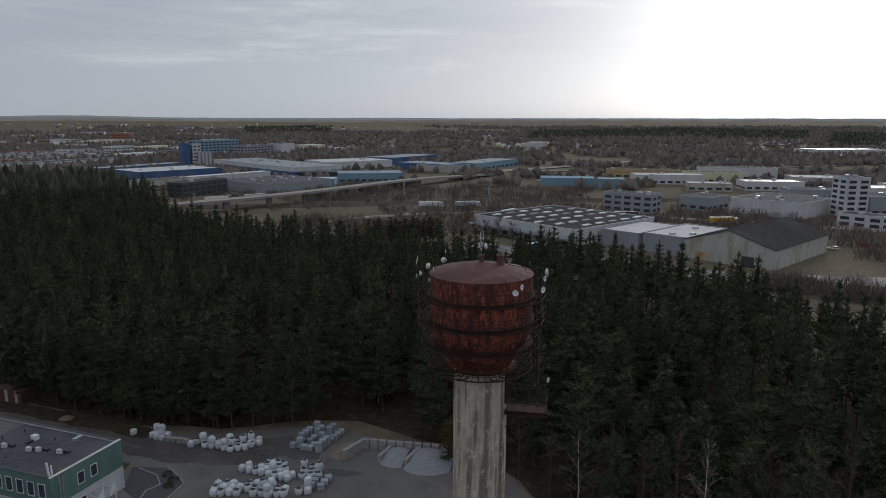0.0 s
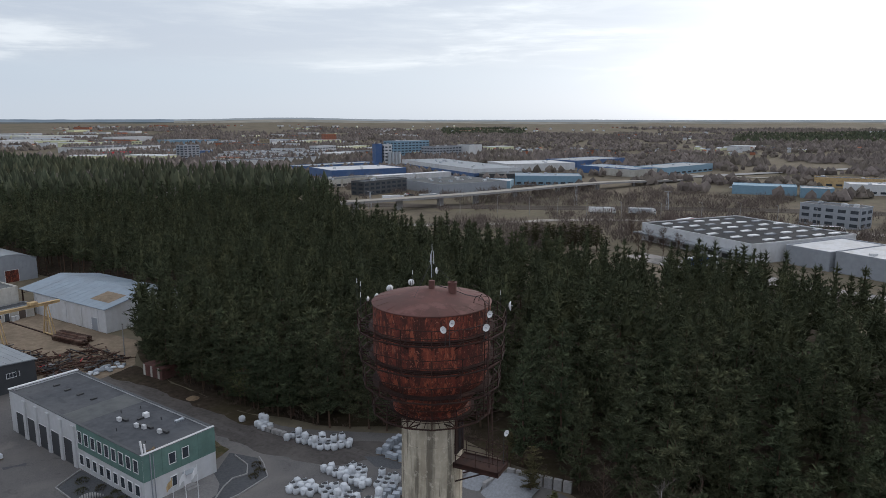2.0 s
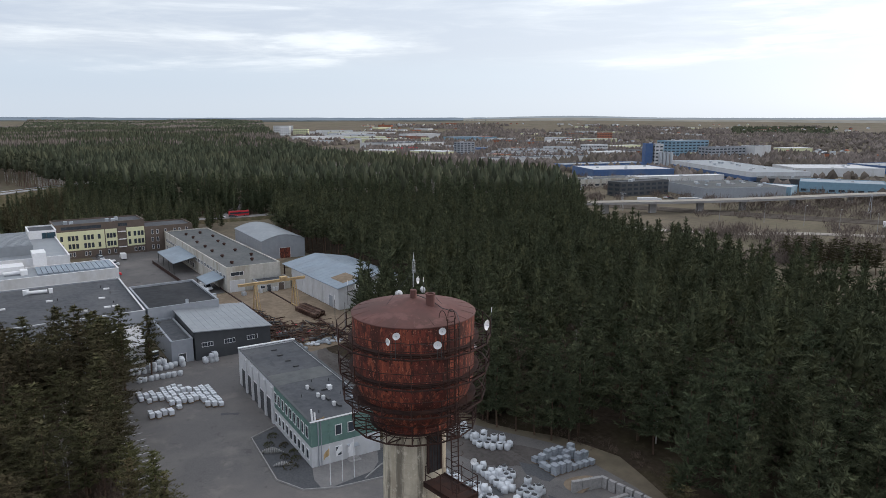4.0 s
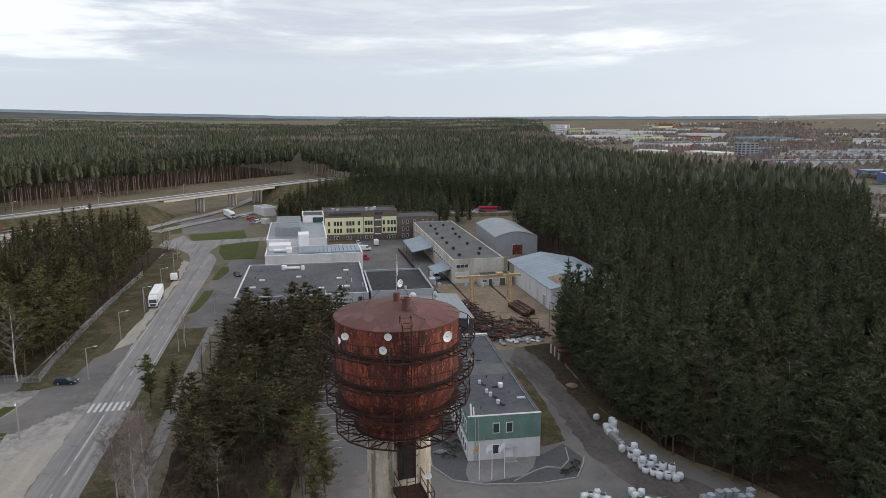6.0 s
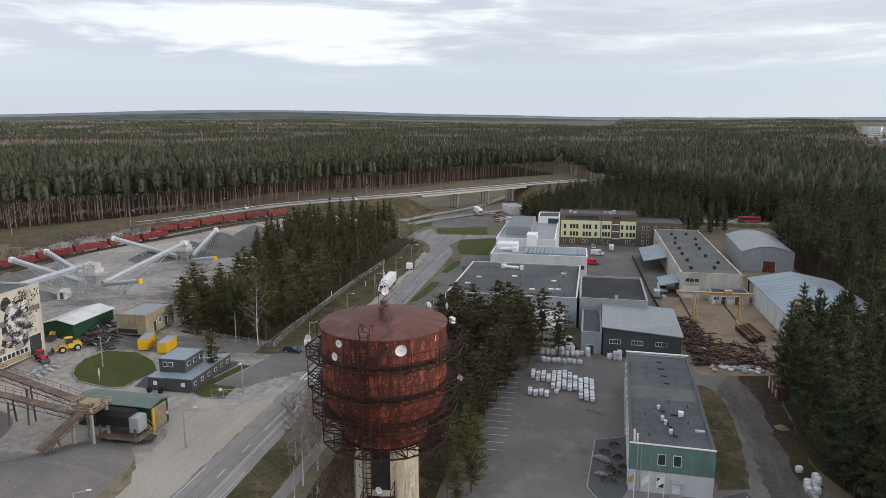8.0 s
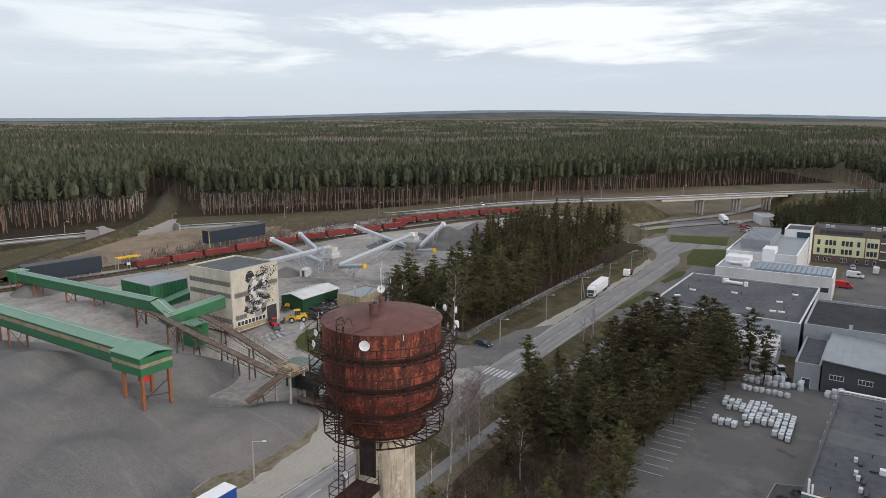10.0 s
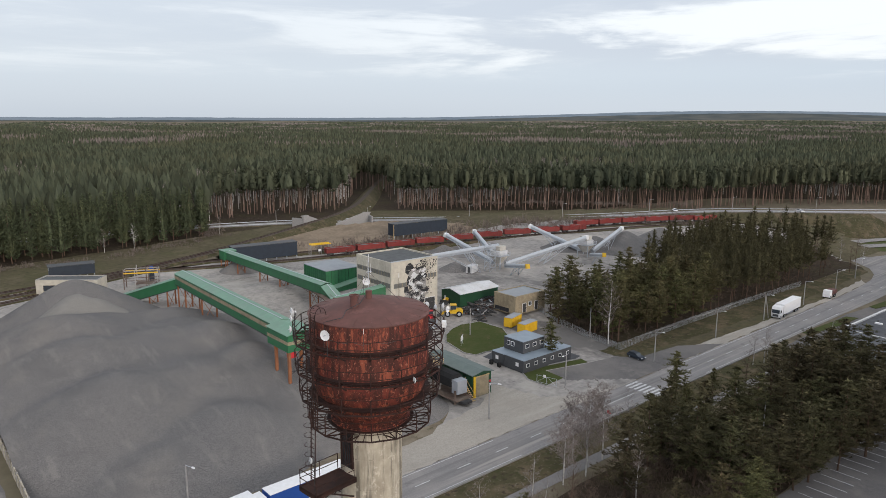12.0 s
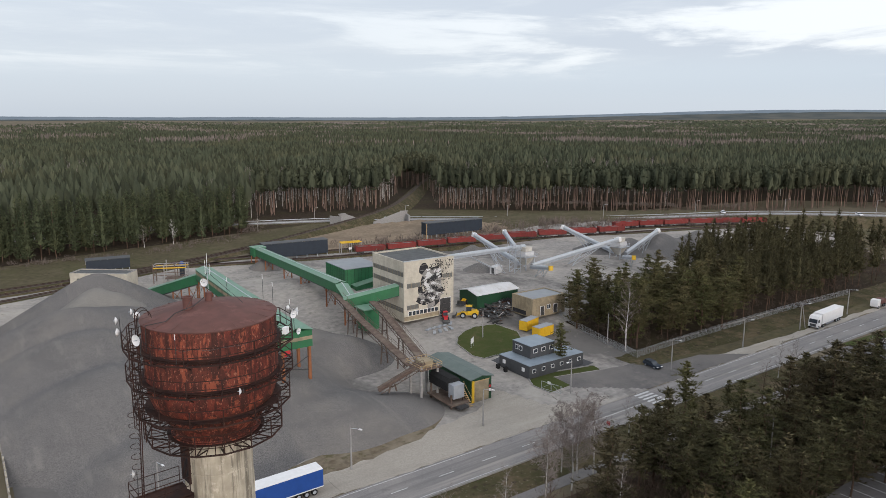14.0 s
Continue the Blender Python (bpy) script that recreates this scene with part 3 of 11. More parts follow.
def thing(name, label, category, where=(0, 0, 0), rz=0.0, group=""):
    ob = new(name)
    ob.matrix_basis = pose(*where, 0, 0, rz)
    ob.empty_display_size = 0.5
    return tagged(ob, label, category, group)


def part(name, shape, mat, parent, label="", smooth=False):
    """One mesh under a thing or under a part."""
    ob = new(name, shape if isinstance(shape, bpy.types.Mesh) else shape.mesh(name, M[mat] if isinstance(mat, str) else mat, smooth))
    ob.parent = parent
    return tagged(ob, label)


def single(name, shape, mat, label, category, where=(0, 0, 0), rz=0.0, group="", kind="", smooth=False):
    ob = new(name, shape if isinstance(shape, bpy.types.Mesh) else shape.mesh(name, M[mat] if isinstance(mat, str) else mat, smooth))
    ob.matrix_basis = pose(*where, 0, 0, rz)
    return tagged(ob, label, category, group, kind)


rnd = random.Random(7)


def ragged(pts, step=4.0, amount=0.0):
    """An outline in metres from plan points, with its edges broken up."""
    out = []
    q = [pl(*p) for p in pts]
    for a, b in zip(q, q[1:] + q[:1]):
        n = max(1, int((b - a).length / step)) if amount else 1
        for i in range(n):
            p = a.lerp(b, i / n)
            if i:
                p = p + Vector((rnd.uniform(-amount, amount), rnd.uniform(-amount, amount), 0))
            out.append((p.x, p.y))
    return out


def sheet(name, pts, z, mat, label, category, step=4.0, amount=0.0, depth=0.25):
    return single(name, Shape().slab(ragged(pts, step, amount), z - depth, z), mat, label, category, kind="structure")


# ---- ground ----
def smooth_step(a, b, x):
    t = min(1.0, max(0.0, (x - a) / (b - a)))
    return t * t * (3 - 2 * t)


def terrain(x, y):
    """Height of the land: flat near by, rising far off to low hills, fitted to the camera's horizon."""
    dx, dy = x - 0, y - 40
    r = math.hypot(dx, dy)
    yaw = math.degrees(math.atan2(-dx, dy))
    h = 38 + 6 * noise.noise(Vector((yaw * 0.06, 1.3, 0))) + 4 * noise.noise(Vector((yaw * 0.25, 4.3, 0)))
    h += 22 * math.exp(-((yaw - 115) / 17) ** 2) + 6 * math.exp(-((yaw - 48) / 7) ** 2)
    z = h * smooth_step(1900, 4700, r)
    z += 16 * math.exp(-((r - 2300) / 350) ** 2) * math.exp(-((yaw + 2) / 9) ** 2)
    z += 6 * smooth_step(700, 1600, r) * (noise.noise(Vector((x * 0.0012, y * 0.0012, 0))))
    return z


def quarry(x, y):
    """Height in plan units of the quarry yard, which climbs away from the gate, shaped to fit the camera's views; x and
    y in plan units.
    """
    q = 4.6 * smooth_step(128, 205, -(x + y)) * smooth_step(18, 60, -y)
    return q * (1 - smooth_step(100, 140, -y) * (1 - smooth_step(150, 228, -x)))


def on_yard(x, y, dz=0.0):
    return Vector((K * x, K * y, K * quarry(x, y) + dz))


def draped(name, pts, step, lift, mat, label, category):
    """A sheet that follows the quarry's slope."""
    s = Shape()
    xs, ys = [p[0] for p in pts], [p[1] for p in pts]
    nx, ny = int((max(xs) - min(xs)) / step) + 2, int((max(ys) - min(ys)) / step) + 2
    for j in range(ny):
        for i in range(nx):
            x, y = min(xs) + i * step, min(ys) + j * step
            s.v.append(tuple(on_yard(x, y, lift)))
    for j in range(ny - 1):
        for i in range(nx - 1):
            if inside((min(xs) + (i + 0.5) * step, min(ys) + (j + 0.5) * step), pts):
                a = j * nx + i
                s.f.append((a, a + 1, a + nx + 1, a + nx))
    return single(name, s, mat, label, category, kind="structure", smooth=True)


def inside(p, poly):
    x, y = p
    odd = False
    j = len(poly) - 1
    for i in range(len(poly)):
        xi, yi = poly[i]
        xj, yj = poly[j]
        if (yi > y) != (yj > y) and x < (xj - xi) * (y - yi) / (yj - yi) + xi:
            odd = not odd
        j = i
    return odd


def build_ground():
    radii = [0, 40, 90, 150, 220, 300, 400, 520, 660, 820, 1000, 1200, 1450, 1700, 2000, 2300, 2600, 2950, 3300, 3700, 4100, 4500, 4750, 4830]
    n = 160
    s = Shape()
    s.v.append((0, 40, terrain(0, 40)))
    for r in radii[1:]:
        for i in range(n):
            t = 2 * math.pi * i / n
            x, y = r * math.cos(t), 40 + r * math.sin(t)
            s.v.append((x, y, terrain(x, y)))
    for i in range(n):
        s.f.append((0, 1 + i, 1 + (i + 1) % n))
    for k in range(len(radii) - 2):
        a, b = 1 + k * n, 1 + (k + 1) * n
        for i in range(n):
            j = (i + 1) % n
            s.f.append((a + i, b + i, b + j, a + j))
    return single("ground", s, "ground", "dry spring grassland with scrub and fields to the horizon", "ground", kind="structure", smooth=True)


build_ground()


def ridge(name, r, yaw0, yaw1, base, swell, mat, label):
    """A far blue ridge, a glowing backdrop, that closes the view where the land ends."""
    s = Shape()
    n = int((yaw1 - yaw0) * 8)
    for i in range(n + 1):
        yaw = yaw0 + (yaw1 - yaw0) * i / n
        z = base + swell * noise.noise(Vector((yaw * 0.11, base, 0))) + 2.2 * noise.noise(Vector((yaw * 0.9, base, 3))) + 1.0 * noise.noise(Vector((yaw * 5.0, base, 6)))
        z += 54 * math.exp(-((yaw - 116) / 18) ** 2) + 14 * math.exp(-((yaw - 46) / 6) ** 2)
        x, y = -r * math.sin(radians(yaw)), 40 + r * math.cos(radians(yaw))
        s.v += [(x, y, -5), (x, y, z)]
        if i:
            s.f.append((2 * i - 2, 2 * i, 2 * i + 1, 2 * i - 1))
    single(name, s, mat, label, "backdrop", kind="structure")


# Glowing backdrop material: haze is put into its two colours
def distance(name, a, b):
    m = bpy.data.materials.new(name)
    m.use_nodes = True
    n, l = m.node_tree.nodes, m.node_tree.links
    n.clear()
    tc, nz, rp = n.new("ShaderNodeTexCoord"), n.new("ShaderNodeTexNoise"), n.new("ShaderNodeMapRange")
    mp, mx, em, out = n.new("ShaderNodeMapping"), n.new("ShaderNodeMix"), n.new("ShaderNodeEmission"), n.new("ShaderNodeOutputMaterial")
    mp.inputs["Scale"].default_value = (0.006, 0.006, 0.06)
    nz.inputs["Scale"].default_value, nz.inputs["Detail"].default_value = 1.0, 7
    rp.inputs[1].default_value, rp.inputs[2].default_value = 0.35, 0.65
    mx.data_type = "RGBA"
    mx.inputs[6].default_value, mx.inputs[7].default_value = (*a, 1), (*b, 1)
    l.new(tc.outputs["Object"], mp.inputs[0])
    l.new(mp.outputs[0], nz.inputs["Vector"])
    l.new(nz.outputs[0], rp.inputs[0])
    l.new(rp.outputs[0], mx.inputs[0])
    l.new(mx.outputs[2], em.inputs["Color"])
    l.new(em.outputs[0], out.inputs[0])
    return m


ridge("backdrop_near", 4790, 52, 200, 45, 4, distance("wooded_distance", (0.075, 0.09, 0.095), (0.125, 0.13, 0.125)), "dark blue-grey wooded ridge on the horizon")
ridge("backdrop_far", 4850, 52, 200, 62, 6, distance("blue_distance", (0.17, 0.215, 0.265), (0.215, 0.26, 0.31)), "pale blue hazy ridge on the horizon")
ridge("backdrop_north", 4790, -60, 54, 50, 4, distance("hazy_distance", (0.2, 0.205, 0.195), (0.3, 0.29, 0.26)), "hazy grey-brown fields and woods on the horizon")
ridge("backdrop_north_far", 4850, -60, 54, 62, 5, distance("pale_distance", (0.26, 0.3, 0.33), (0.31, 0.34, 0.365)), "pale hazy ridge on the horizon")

# forest floors
F1 = [(-128, 99), (-110, 92.5), (-81, 89.8), (-67, 93), (-52, 101), (-46, 102.5), (-30, 98.5), (-21, 95), (-8, 84), (10, 76), (60, 70), (140, 60), (150, 100), (60, 128), (44, 146), (37, 154), (33, 168), (24, 180), (12, 191),
      (-4, 206), (-22, 211), (-45, 203), (-68, 206), (-108, 215), (-152, 227), (-180, 234), (-215, 266), (-262, 220), (-318, 178), (-310, 149), (-285, 137), (-262, 131), (-230, 129), (-190, 129), (-146, 129), (-138, 112)]
F2 = [(-318, 180), (-262, 226), (-215, 266), (-240, 290), (-317, 345), (-450, 352), (-560, 332), (-640, 335), (-760, 363), (-934, 408), (-1183, 492), (-1900, 740), (-2830, 1060), (-3950, 1450), (-4200, 300), (-1200, 40), (-640, 40), (-560, 62), (-500, 62), (-400, 95), (-345, 130)]
F3A = [(220, -170), (100, -188), (-10, -205), (-105, -222), (-112, -231), (-122, -268), (-150, -278), (-182, -266), (-203, -266), (-255, -335), (-262, -352), (-300, -365), (-420, -500), (-640, -860), (-1600, -2900), (-600, -3200), (400, -2500), (500, -600)]
F3B = [(-226, -244), (-258, -219), (-292, -190), (-320, -160), (-352, -138), (-430, -116), (-468, -80), (-560, -35), (-640, 30), (-1200, 45), (-2900, 250), (-3300, -1200), (-1900, -2950), (-1500, -2860), (-640, -880), (-410, -500), (-296, -370), (-275, -350), (-270, -318)]
GROVE = [(-121, -17), (-122, -30), (-121, -40), (-128, -44), (-140, -45), (-155, -42.5), (-165, -44), (-180, -50), (-195, -54), (-215, -56), (-233, -58), (-262, -50), (-282, -40), (-262, -14), (-230, -15), (-182, -17), (-139, -17)]
COPSE = [(-40, 18), (-70, 17), (-100, 18), (-128, 19), (-142, 22), (-143, 37), (-126, 37), (-92, 36.5), (-60, 35), (-30, 31), (-14, 27), (-14, 18)]
draped("grove_floor", GROVE, 2.5, 0.12, "forest_floor", "brown needle litter under pine trees", "forest floor")
for nm, pts in (("forest_floor_north", F1), ("copse_floor", COPSE)):
    sheet(nm, pts, 0.03, "forest_floor", "brown needle litter under pine trees", "forest floor", 6, 1.2)
single("forest_floor_far", Shape().slab(ragged([(220, -170), (100, -188), (-10, -203), (-112, -229), (-214, -252), (-312, -178), (-427, -162), (-560, -40), (-640, 34), (-900, -100), (-900, -900), (0, -900), (400, -400)], 20, 2), -0.2, 0.035),
       "forest_floor", "dark brown needle litter under far pines", "forest floor", kind="structure")

# road, verges, yards
OVAL = [(-94.1, -47.9), (-97.5, -49.8), (-101.1, -50.5), (-106.3, -48.9), (-107.8, -42.2), (-104.5, -36.3), (-99.5, -32.1), (-97.1, -32.1), (-93.5, -33.3), (-90.2, -33.1), (-89.2, -36), (-90, -39.2), (-91.1, -44.4)]
ROAD_S, ROAD_N = -1.5, 5.9
sheet("road", [(220, ROAD_S), (220, ROAD_N), (-190, ROAD_N + 0.4), (-212, 6.6), (-236, 6.2), (-246, 4.4), (-255, 0.8), (-264, -3.2), (-272, -8.5), (-283, -18), (-296, -34), (-287, -39), (-277, -27), (-269, -17.5), (-261, -10.5), (-252, -6.2), (-242, -3.8), (-230, -2.6), (-208, -1.7), (-100, ROAD_S)], 0.06, "road", "worn grey asphalt road with dashed centre line", "road")
sheet("shoulder_south", [(30, -1.6), (30, -8), (-20, -9), (-45, -10.5), (-66, -10), (-72, -14), (-75, -17), (-90, -14), (-112, -9), (-125, -6), (-160, -4.2), (-200, -3.8), (-240, -6), (-235, -3), (-208, -1.9), (-100, -1.6)], 0.045, "dusty", "dusty gravel shoulder beside the road", "shoulder", 3, 0.5)
sheet("verge_south", [(-112, -15.5), (-112, -8), (-125, -5), (-160, -3.6), (-200, -3.2), (-236, -5), (-258, -12), (-240, -16), (-182, -16.5), (-139, -16)], 0.042, "rough_grass", "rough brown grass along the grove fence", "verge", 3, 0.4)
sheet("verge_north", [(60, 6.0), (60, 12.2), (-40, 12.4), (-100, 12.4), (-150, 13.6), (-150, 6.2), (-100, 6.0)], 0.05, "grass", "patchy spring grass verge beside the road", "grass", 3, 0.15)
sheet("footpath", [(60, 12.4), (60, 14.2), (-40, 14.4), (-150, 15.4), (-150, 13.7), (-100, 12.6), (-40, 12.5)], 0.09, "paver", "pale concrete footpath along the copse", "footpath")
draped("quarry_yard", [(-2.5, -14), (-2.5, -150), (-30, -168), (-60, -165), (-120, -170), (-160, -160), (-245, -138), (-300, -105), (-300, -60), (-262, -14), (-230, -15), (-182, -16), (-130, -15), (-112, -11), (-70, -10), (-40, -11)], 2.5, 0.05, "yard", "pale dusty quarry yard of crushed stone", "yard")
draped("quarry_slope", [(-112, -18), (-300, -18), (-330, -60), (-330, -130), (-262, -170), (-190, -190), (-110, -185), (-60, -165)], 5, 0.0, "rough_grass", "grassy slope round the quarry yard", "slope")
sheet("rail_verge", [(220, -143), (60, -144), (-6, -146), (-40, -160), (-62, -167), (-112, -188), (-190, -196), (-262, -172), (-330, -132), (-352, -140), (-292, -192), (-226, -246), (-203, -268), (-150, -280), (-122, -270), (-105, -224), (-10, -207), (220, -172)], 0.02, "rough_grass", "rough brown grass beside the railway", "verge", 6, 1.0)
draped("gate_lane", [(-93, -60), (-84, -50), (-83, -31), (-81.5, -18), (-84, -8), (-92, -1.6), (-106, -1.6), (-97, -8.5), (-90, -13), (-89, -20), (-88.8, -31), (-88.6, -36), (-90.5, -45), (-94, -52), (-101, -57)], 0.8, 0.1, "yard", "dusty grey lane into the quarry", "lane")
sheet("gate_apron", [(-81, -18.5), (-72, -12.6), (-63.7, -11.6), (-56, -9.6), (-40, -7.5), (-40, -1.7), (-92, -1.7), (-85, -8), (-82, -17)], 0.085, "dusty", "pale dusty gravel apron at the quarry gate", "apron", 2, 0.5)
sheet("dirt_verge", [(-68, -19), (-65.5, -14), (-62, -11.3), (-57, -9.2), (-45, -8), (-20, -7.4), (0, -7), (0, -10), (-25, -11.5), (-45, -13.5), (-58, -16)], 0.1, "dirt", "brown grassy dirt at the foot of the gravel heap", "verge", 1.5, 0.5)
draped("sand_bank", [(-110, -176), (-122, -158), (-160, -152), (-196, -146), (-205, -165), (-185, -205), (-150, -220), (-125, -205)], 3, 0.12, "sand", "bare sandy bank beside the railway", "bank")
sheet("forest_road", [(-122, 86), (-111.3, 81), (-97.4, 81.8), (-84, 81.6), (-69.4, 80.4), (-56, 83), (-50, 90), (-54, 94), (-62, 89.5), (-70, 86.6), (-88.5, 87.4), (-104, 89), (-121, 91.5)], 0.054, "dirt_road", "brown-grey dirt road along the forest", "road", 2, 0.5, 0.02)
sheet("path_edge", [(-121, 86), (-108.6, 87.6), (-90, 86.6), (-77, 86.2), (-75, 89), (-81, 89.6), (-110, 92), (-120, 93.5)], 0.058, "forest_floor", "brown litter and soil along the forest edge", "verge", 2, 0.5, 0.02)
sheet("works_yard", [(-30, 36), (-62, 36), (-95, 37.5), (-122, 38.5), (-125, 48), (-130, 50), (-130, 60), (-128, 78), (-122, 80), (-121, 93), (-112, 91.5), (-81, 88.8), (-72.6, 89.2), (-64.8, 92), (-58.6, 95.2), (-52.8, 98.2), (-45.1, 97.4), (-30, 96.5), (-20, 94), (-8, 82), (-6, 60), (-14, 44)], 0.05, "asphalt", "grey asphalt works yard with cracks and stains", "yard", 4, 0.4)
sheet("dirt_court", [(-118, 79), (-121, 94), (-135, 104), (-150, 103), (-187, 103), (-215, 108), (-228, 128), (-232, 104), (-184, 101), (-182, 78), (-135, 76)], 0.06, "sand", "bare sandy court of the scrap yard", "court", 4, 0.5)
sheet("service_yard", [(-150, 71), (-176, 72), (-186, 55), (-199, 57.5), (-268, 58), (-268, 88), (-268, 84), (-184, 83.5), (-182, 78), (-150, 76)], 0.055, "asphalt", "dark asphalt service yard with parked vans", "yard", 4, 0.2)
sheet("car_park", [(-150, 8.4), (-150, 20), (-190, 21.5), (-200, 25), (-232, 26), (-238, 12), (-215, 9.5), (-190, 7)], 0.055, "asphalt", "grey asphalt car park in front of the hall", "car park")
sheet("grass_island", [(-204, 8.3), (-222, 9.6), (-224, 11.6), (-216, 12.6), (-203, 10.2)], 0.16, "lawn", "small green grass island with kerb", "grass")
sheet("grass_island", [(-164, 6.6), (-188, 8.0), (-189, 10.6), (-178, 10.2), (-165, 8.6)], 0.16, "lawn", "small green grass island with kerb", "grass")
sheet("corner_lawn", [(-268, 4.4), (-274.3, 15.2), (-274, 19.5), (-237, 20), (-236.4, 9), (-252, 5.4)], 0.12, "lawn", "green lawn by the junction", "grass")
sheet("side_lawn", [(-298, -12.6), (-306, 11), (-283.4, 14), (-281.6, -8.6)], 0.08, "lawn", "green lawn by the far car park", "grass")
sheet("far_car_park", [(-346, -24), (-358, -7), (-335, 12), (-309, 12), (-300, -15)], 0.07, "asphalt", "grey car park near the overpass", "car park")
sheet("branch_road", [(-284, -18.5), (-297, -14.5), (-281, -9), (-283, 14.6), (-290, 40), (-280, 40), (-274.5, 16), (-268.4, 3.6), (-252, 1.5), (-255, -2), (-270, -9)], 0.075, "road", "grey side road at the junction", "road")
sheet("junction_lawn", [(-331, -32), (-333, -21.5), (-304, -16.5), (-299.4, -24), (-303, -31)], 0.09, "lawn", "small green lawn beside the junction", "grass")
sheet("bed_paving", [(-61.5, 76), (-61.2, 70), (-62.5, 62), (-64.5, 58), (-69, 56), (-84, 57.4), (-86, 62), (-70, 62), (-69.3, 73.4), (-72, 77.8), (-67, 79)], 0.10, "paver_dark", "dark paved forecourt with a pale winding path", "paving")
sheet("forecourt_path", [(-62.6, 60.2), (-66, 60.2), (-69.6, 61.5), (-69.2, 72.4), (-65.6, 70.6), (-63.6, 68.5)], 0.125, "paver", "pale paver path before the office door", "paving")
sheet("verge_strip", [(-71.8, 74.0), (-73, 78.6), (-81, 79.8), (-92, 80.8), (-103.7, 81.4), (-110, 80.4), (-112.5, 78.5), (-112, 76.6), (-108, 75.8)], 0.10, "grass", "rough grass strip beside the office building", "grass", 2, 0.25)
draped("oval_lawn", OVAL, 0.5, 0.2, "lawn", "oval green lawn in the quarry yard", "grass")
sheet("office_paving", [(-90.5, -20.5), (-91, -31.5), (-95, -32.5), (-107, -30), (-108, -18), (-103, -17)], 0.10, "paver_dark", "dark paved pad around the site office", "paving")
sheet("office_lawn", [(-88.8, -11.2), (-88.5, -15.5), (-91, -19.8), (-106.5, -16.6), (-106, -14.4), (-95, -17), (-94.6, -11.8)], 0.13, "lawn", "narrow grass strip round a parking bay", "grass")
sheet("lay_by", [(-95, -16.5), (-107, -13.8), (-113.5, -13), (-117, -9), (-131, -8), (-141, -1.8), (-106, -1.7), (-97, -6), (-94, -9.5)], 0.09, "asphalt", "grey asphalt lay-by with dust near the gate", "lay-by", 2, 0.3)
sheet("verge_south", [(-114, -17.5), (-114, -13), (-118, -11), (-131, -9.5), (-160, -8.2), (-200, -7.2), (-255, -9), (-262, -14.5), (-230, -16), (-182, -17.5), (-140, -17.5)], 0.085, "grass", "rough grass between the fence and the shoulder", "grass", 2, 0.4)
sheet("side_yard", [(0, -6), (60, -6), (90, -150), (0, -150)], 0.04, "yard", "dusty yard beyond the boundary wall", "yard", 6, 0.5)

# kerbs of the forecourt and of the oval lawn
def kerb_line(pts, label):
    s = Shape()
    q = [pl(*p) for p in pts]
    for a, b in zip(q, q[1:]):
        n = max(1, int((b - a).length / 2))
        for i in range(n):
            c, d = a.lerp(b, i / n), a.lerp(b, (i + 1) / n)
            zc, zd = (0.1 + K * quarry(e.x / K, e.y / K) for e in (c, d))
            s.bar((c.x, c.y, zc), (d.x, d.y, zd), 0.18, 0.4)
    return single("kerb", s, "kerb", label, "kerb", kind="structure")


kerb_line([(-67, 79.3), (-64.8, 78.2), (-61.3, 75.8), (-60.9, 70), (-62.2, 62), (-64.3, 57.8), (-69, 55.7), (-84.2, 57.2), (-86.2, 62)], "pale concrete kerb of the forecourt")
kerb_line([(-62.2, 66.5), (-64.4, 70.3), (-65.2, 72.6), (-64.4, 74.6), (-66.5, 76.6), (-70.5, 77.6)], "white winding kerb in the dark paving")
kerb_line(OVAL + OVAL[:1], "pale kerb round the oval lawn")
kerb_line([(-40, 6.05), (-100, 6.05), (-150, 6.3)], "low pale kerb along the road")
kerb_line([(-88.6, -11), (-88.3, -15.6), (-90.8, -20), (-106.6, -16.8)], "pale kerb round the grass strip")

# road markings
lines = Shape()
x = 60.0
while x > -235:
    if not -110 < x < -80:
        lines.box(K * x, K * 2.2 - 0.07, 0.061, K * (x - 2.7), K * 2.2 + 0.07, 0.075)
    x -= 8.1
lines.box(K * -82, K * 2.2 - 0.07, 0.061, K * -99, K * 2.2 + 0.07, 0.075)
for yy in (ROAD_S + 0.45, ROAD_N - 0.45):
    lines.box(K * 60, K * yy - 0.06, 0.061, K * -64, K * yy + 0.06, 0.073)
    lines.box(K * -120, K * yy - 0.06, 0.061, K * -190, K * yy + 0.06, 0.073)
single("lane_marking", lines, "paint_line", "worn white dashed lane lines on asphalt", "road marking", kind="structure")
for i in range(7):
    yy = -1.15 + i * 1.02
    single("crossing_stripe", Shape().box(K * -100.6, K * yy, 0.062, K * -104.6, K * yy + 0.55, 0.08), "paint_line", "white zebra crossing stripe on the road", "crossing stripe", kind="structure", group="stripes of the crossing")
stalls = Shape()
for i in range(17):
    xx = -78 - i * 2.65
    stalls.box(K * xx - 0.06, K * (38.4 - i * 0.02), 0.056, K * xx + 0.06, K * 42.8, 0.07)
single("parking_line", stalls, "paint_line", "faded white parking bay lines", "road marking", kind="structure")


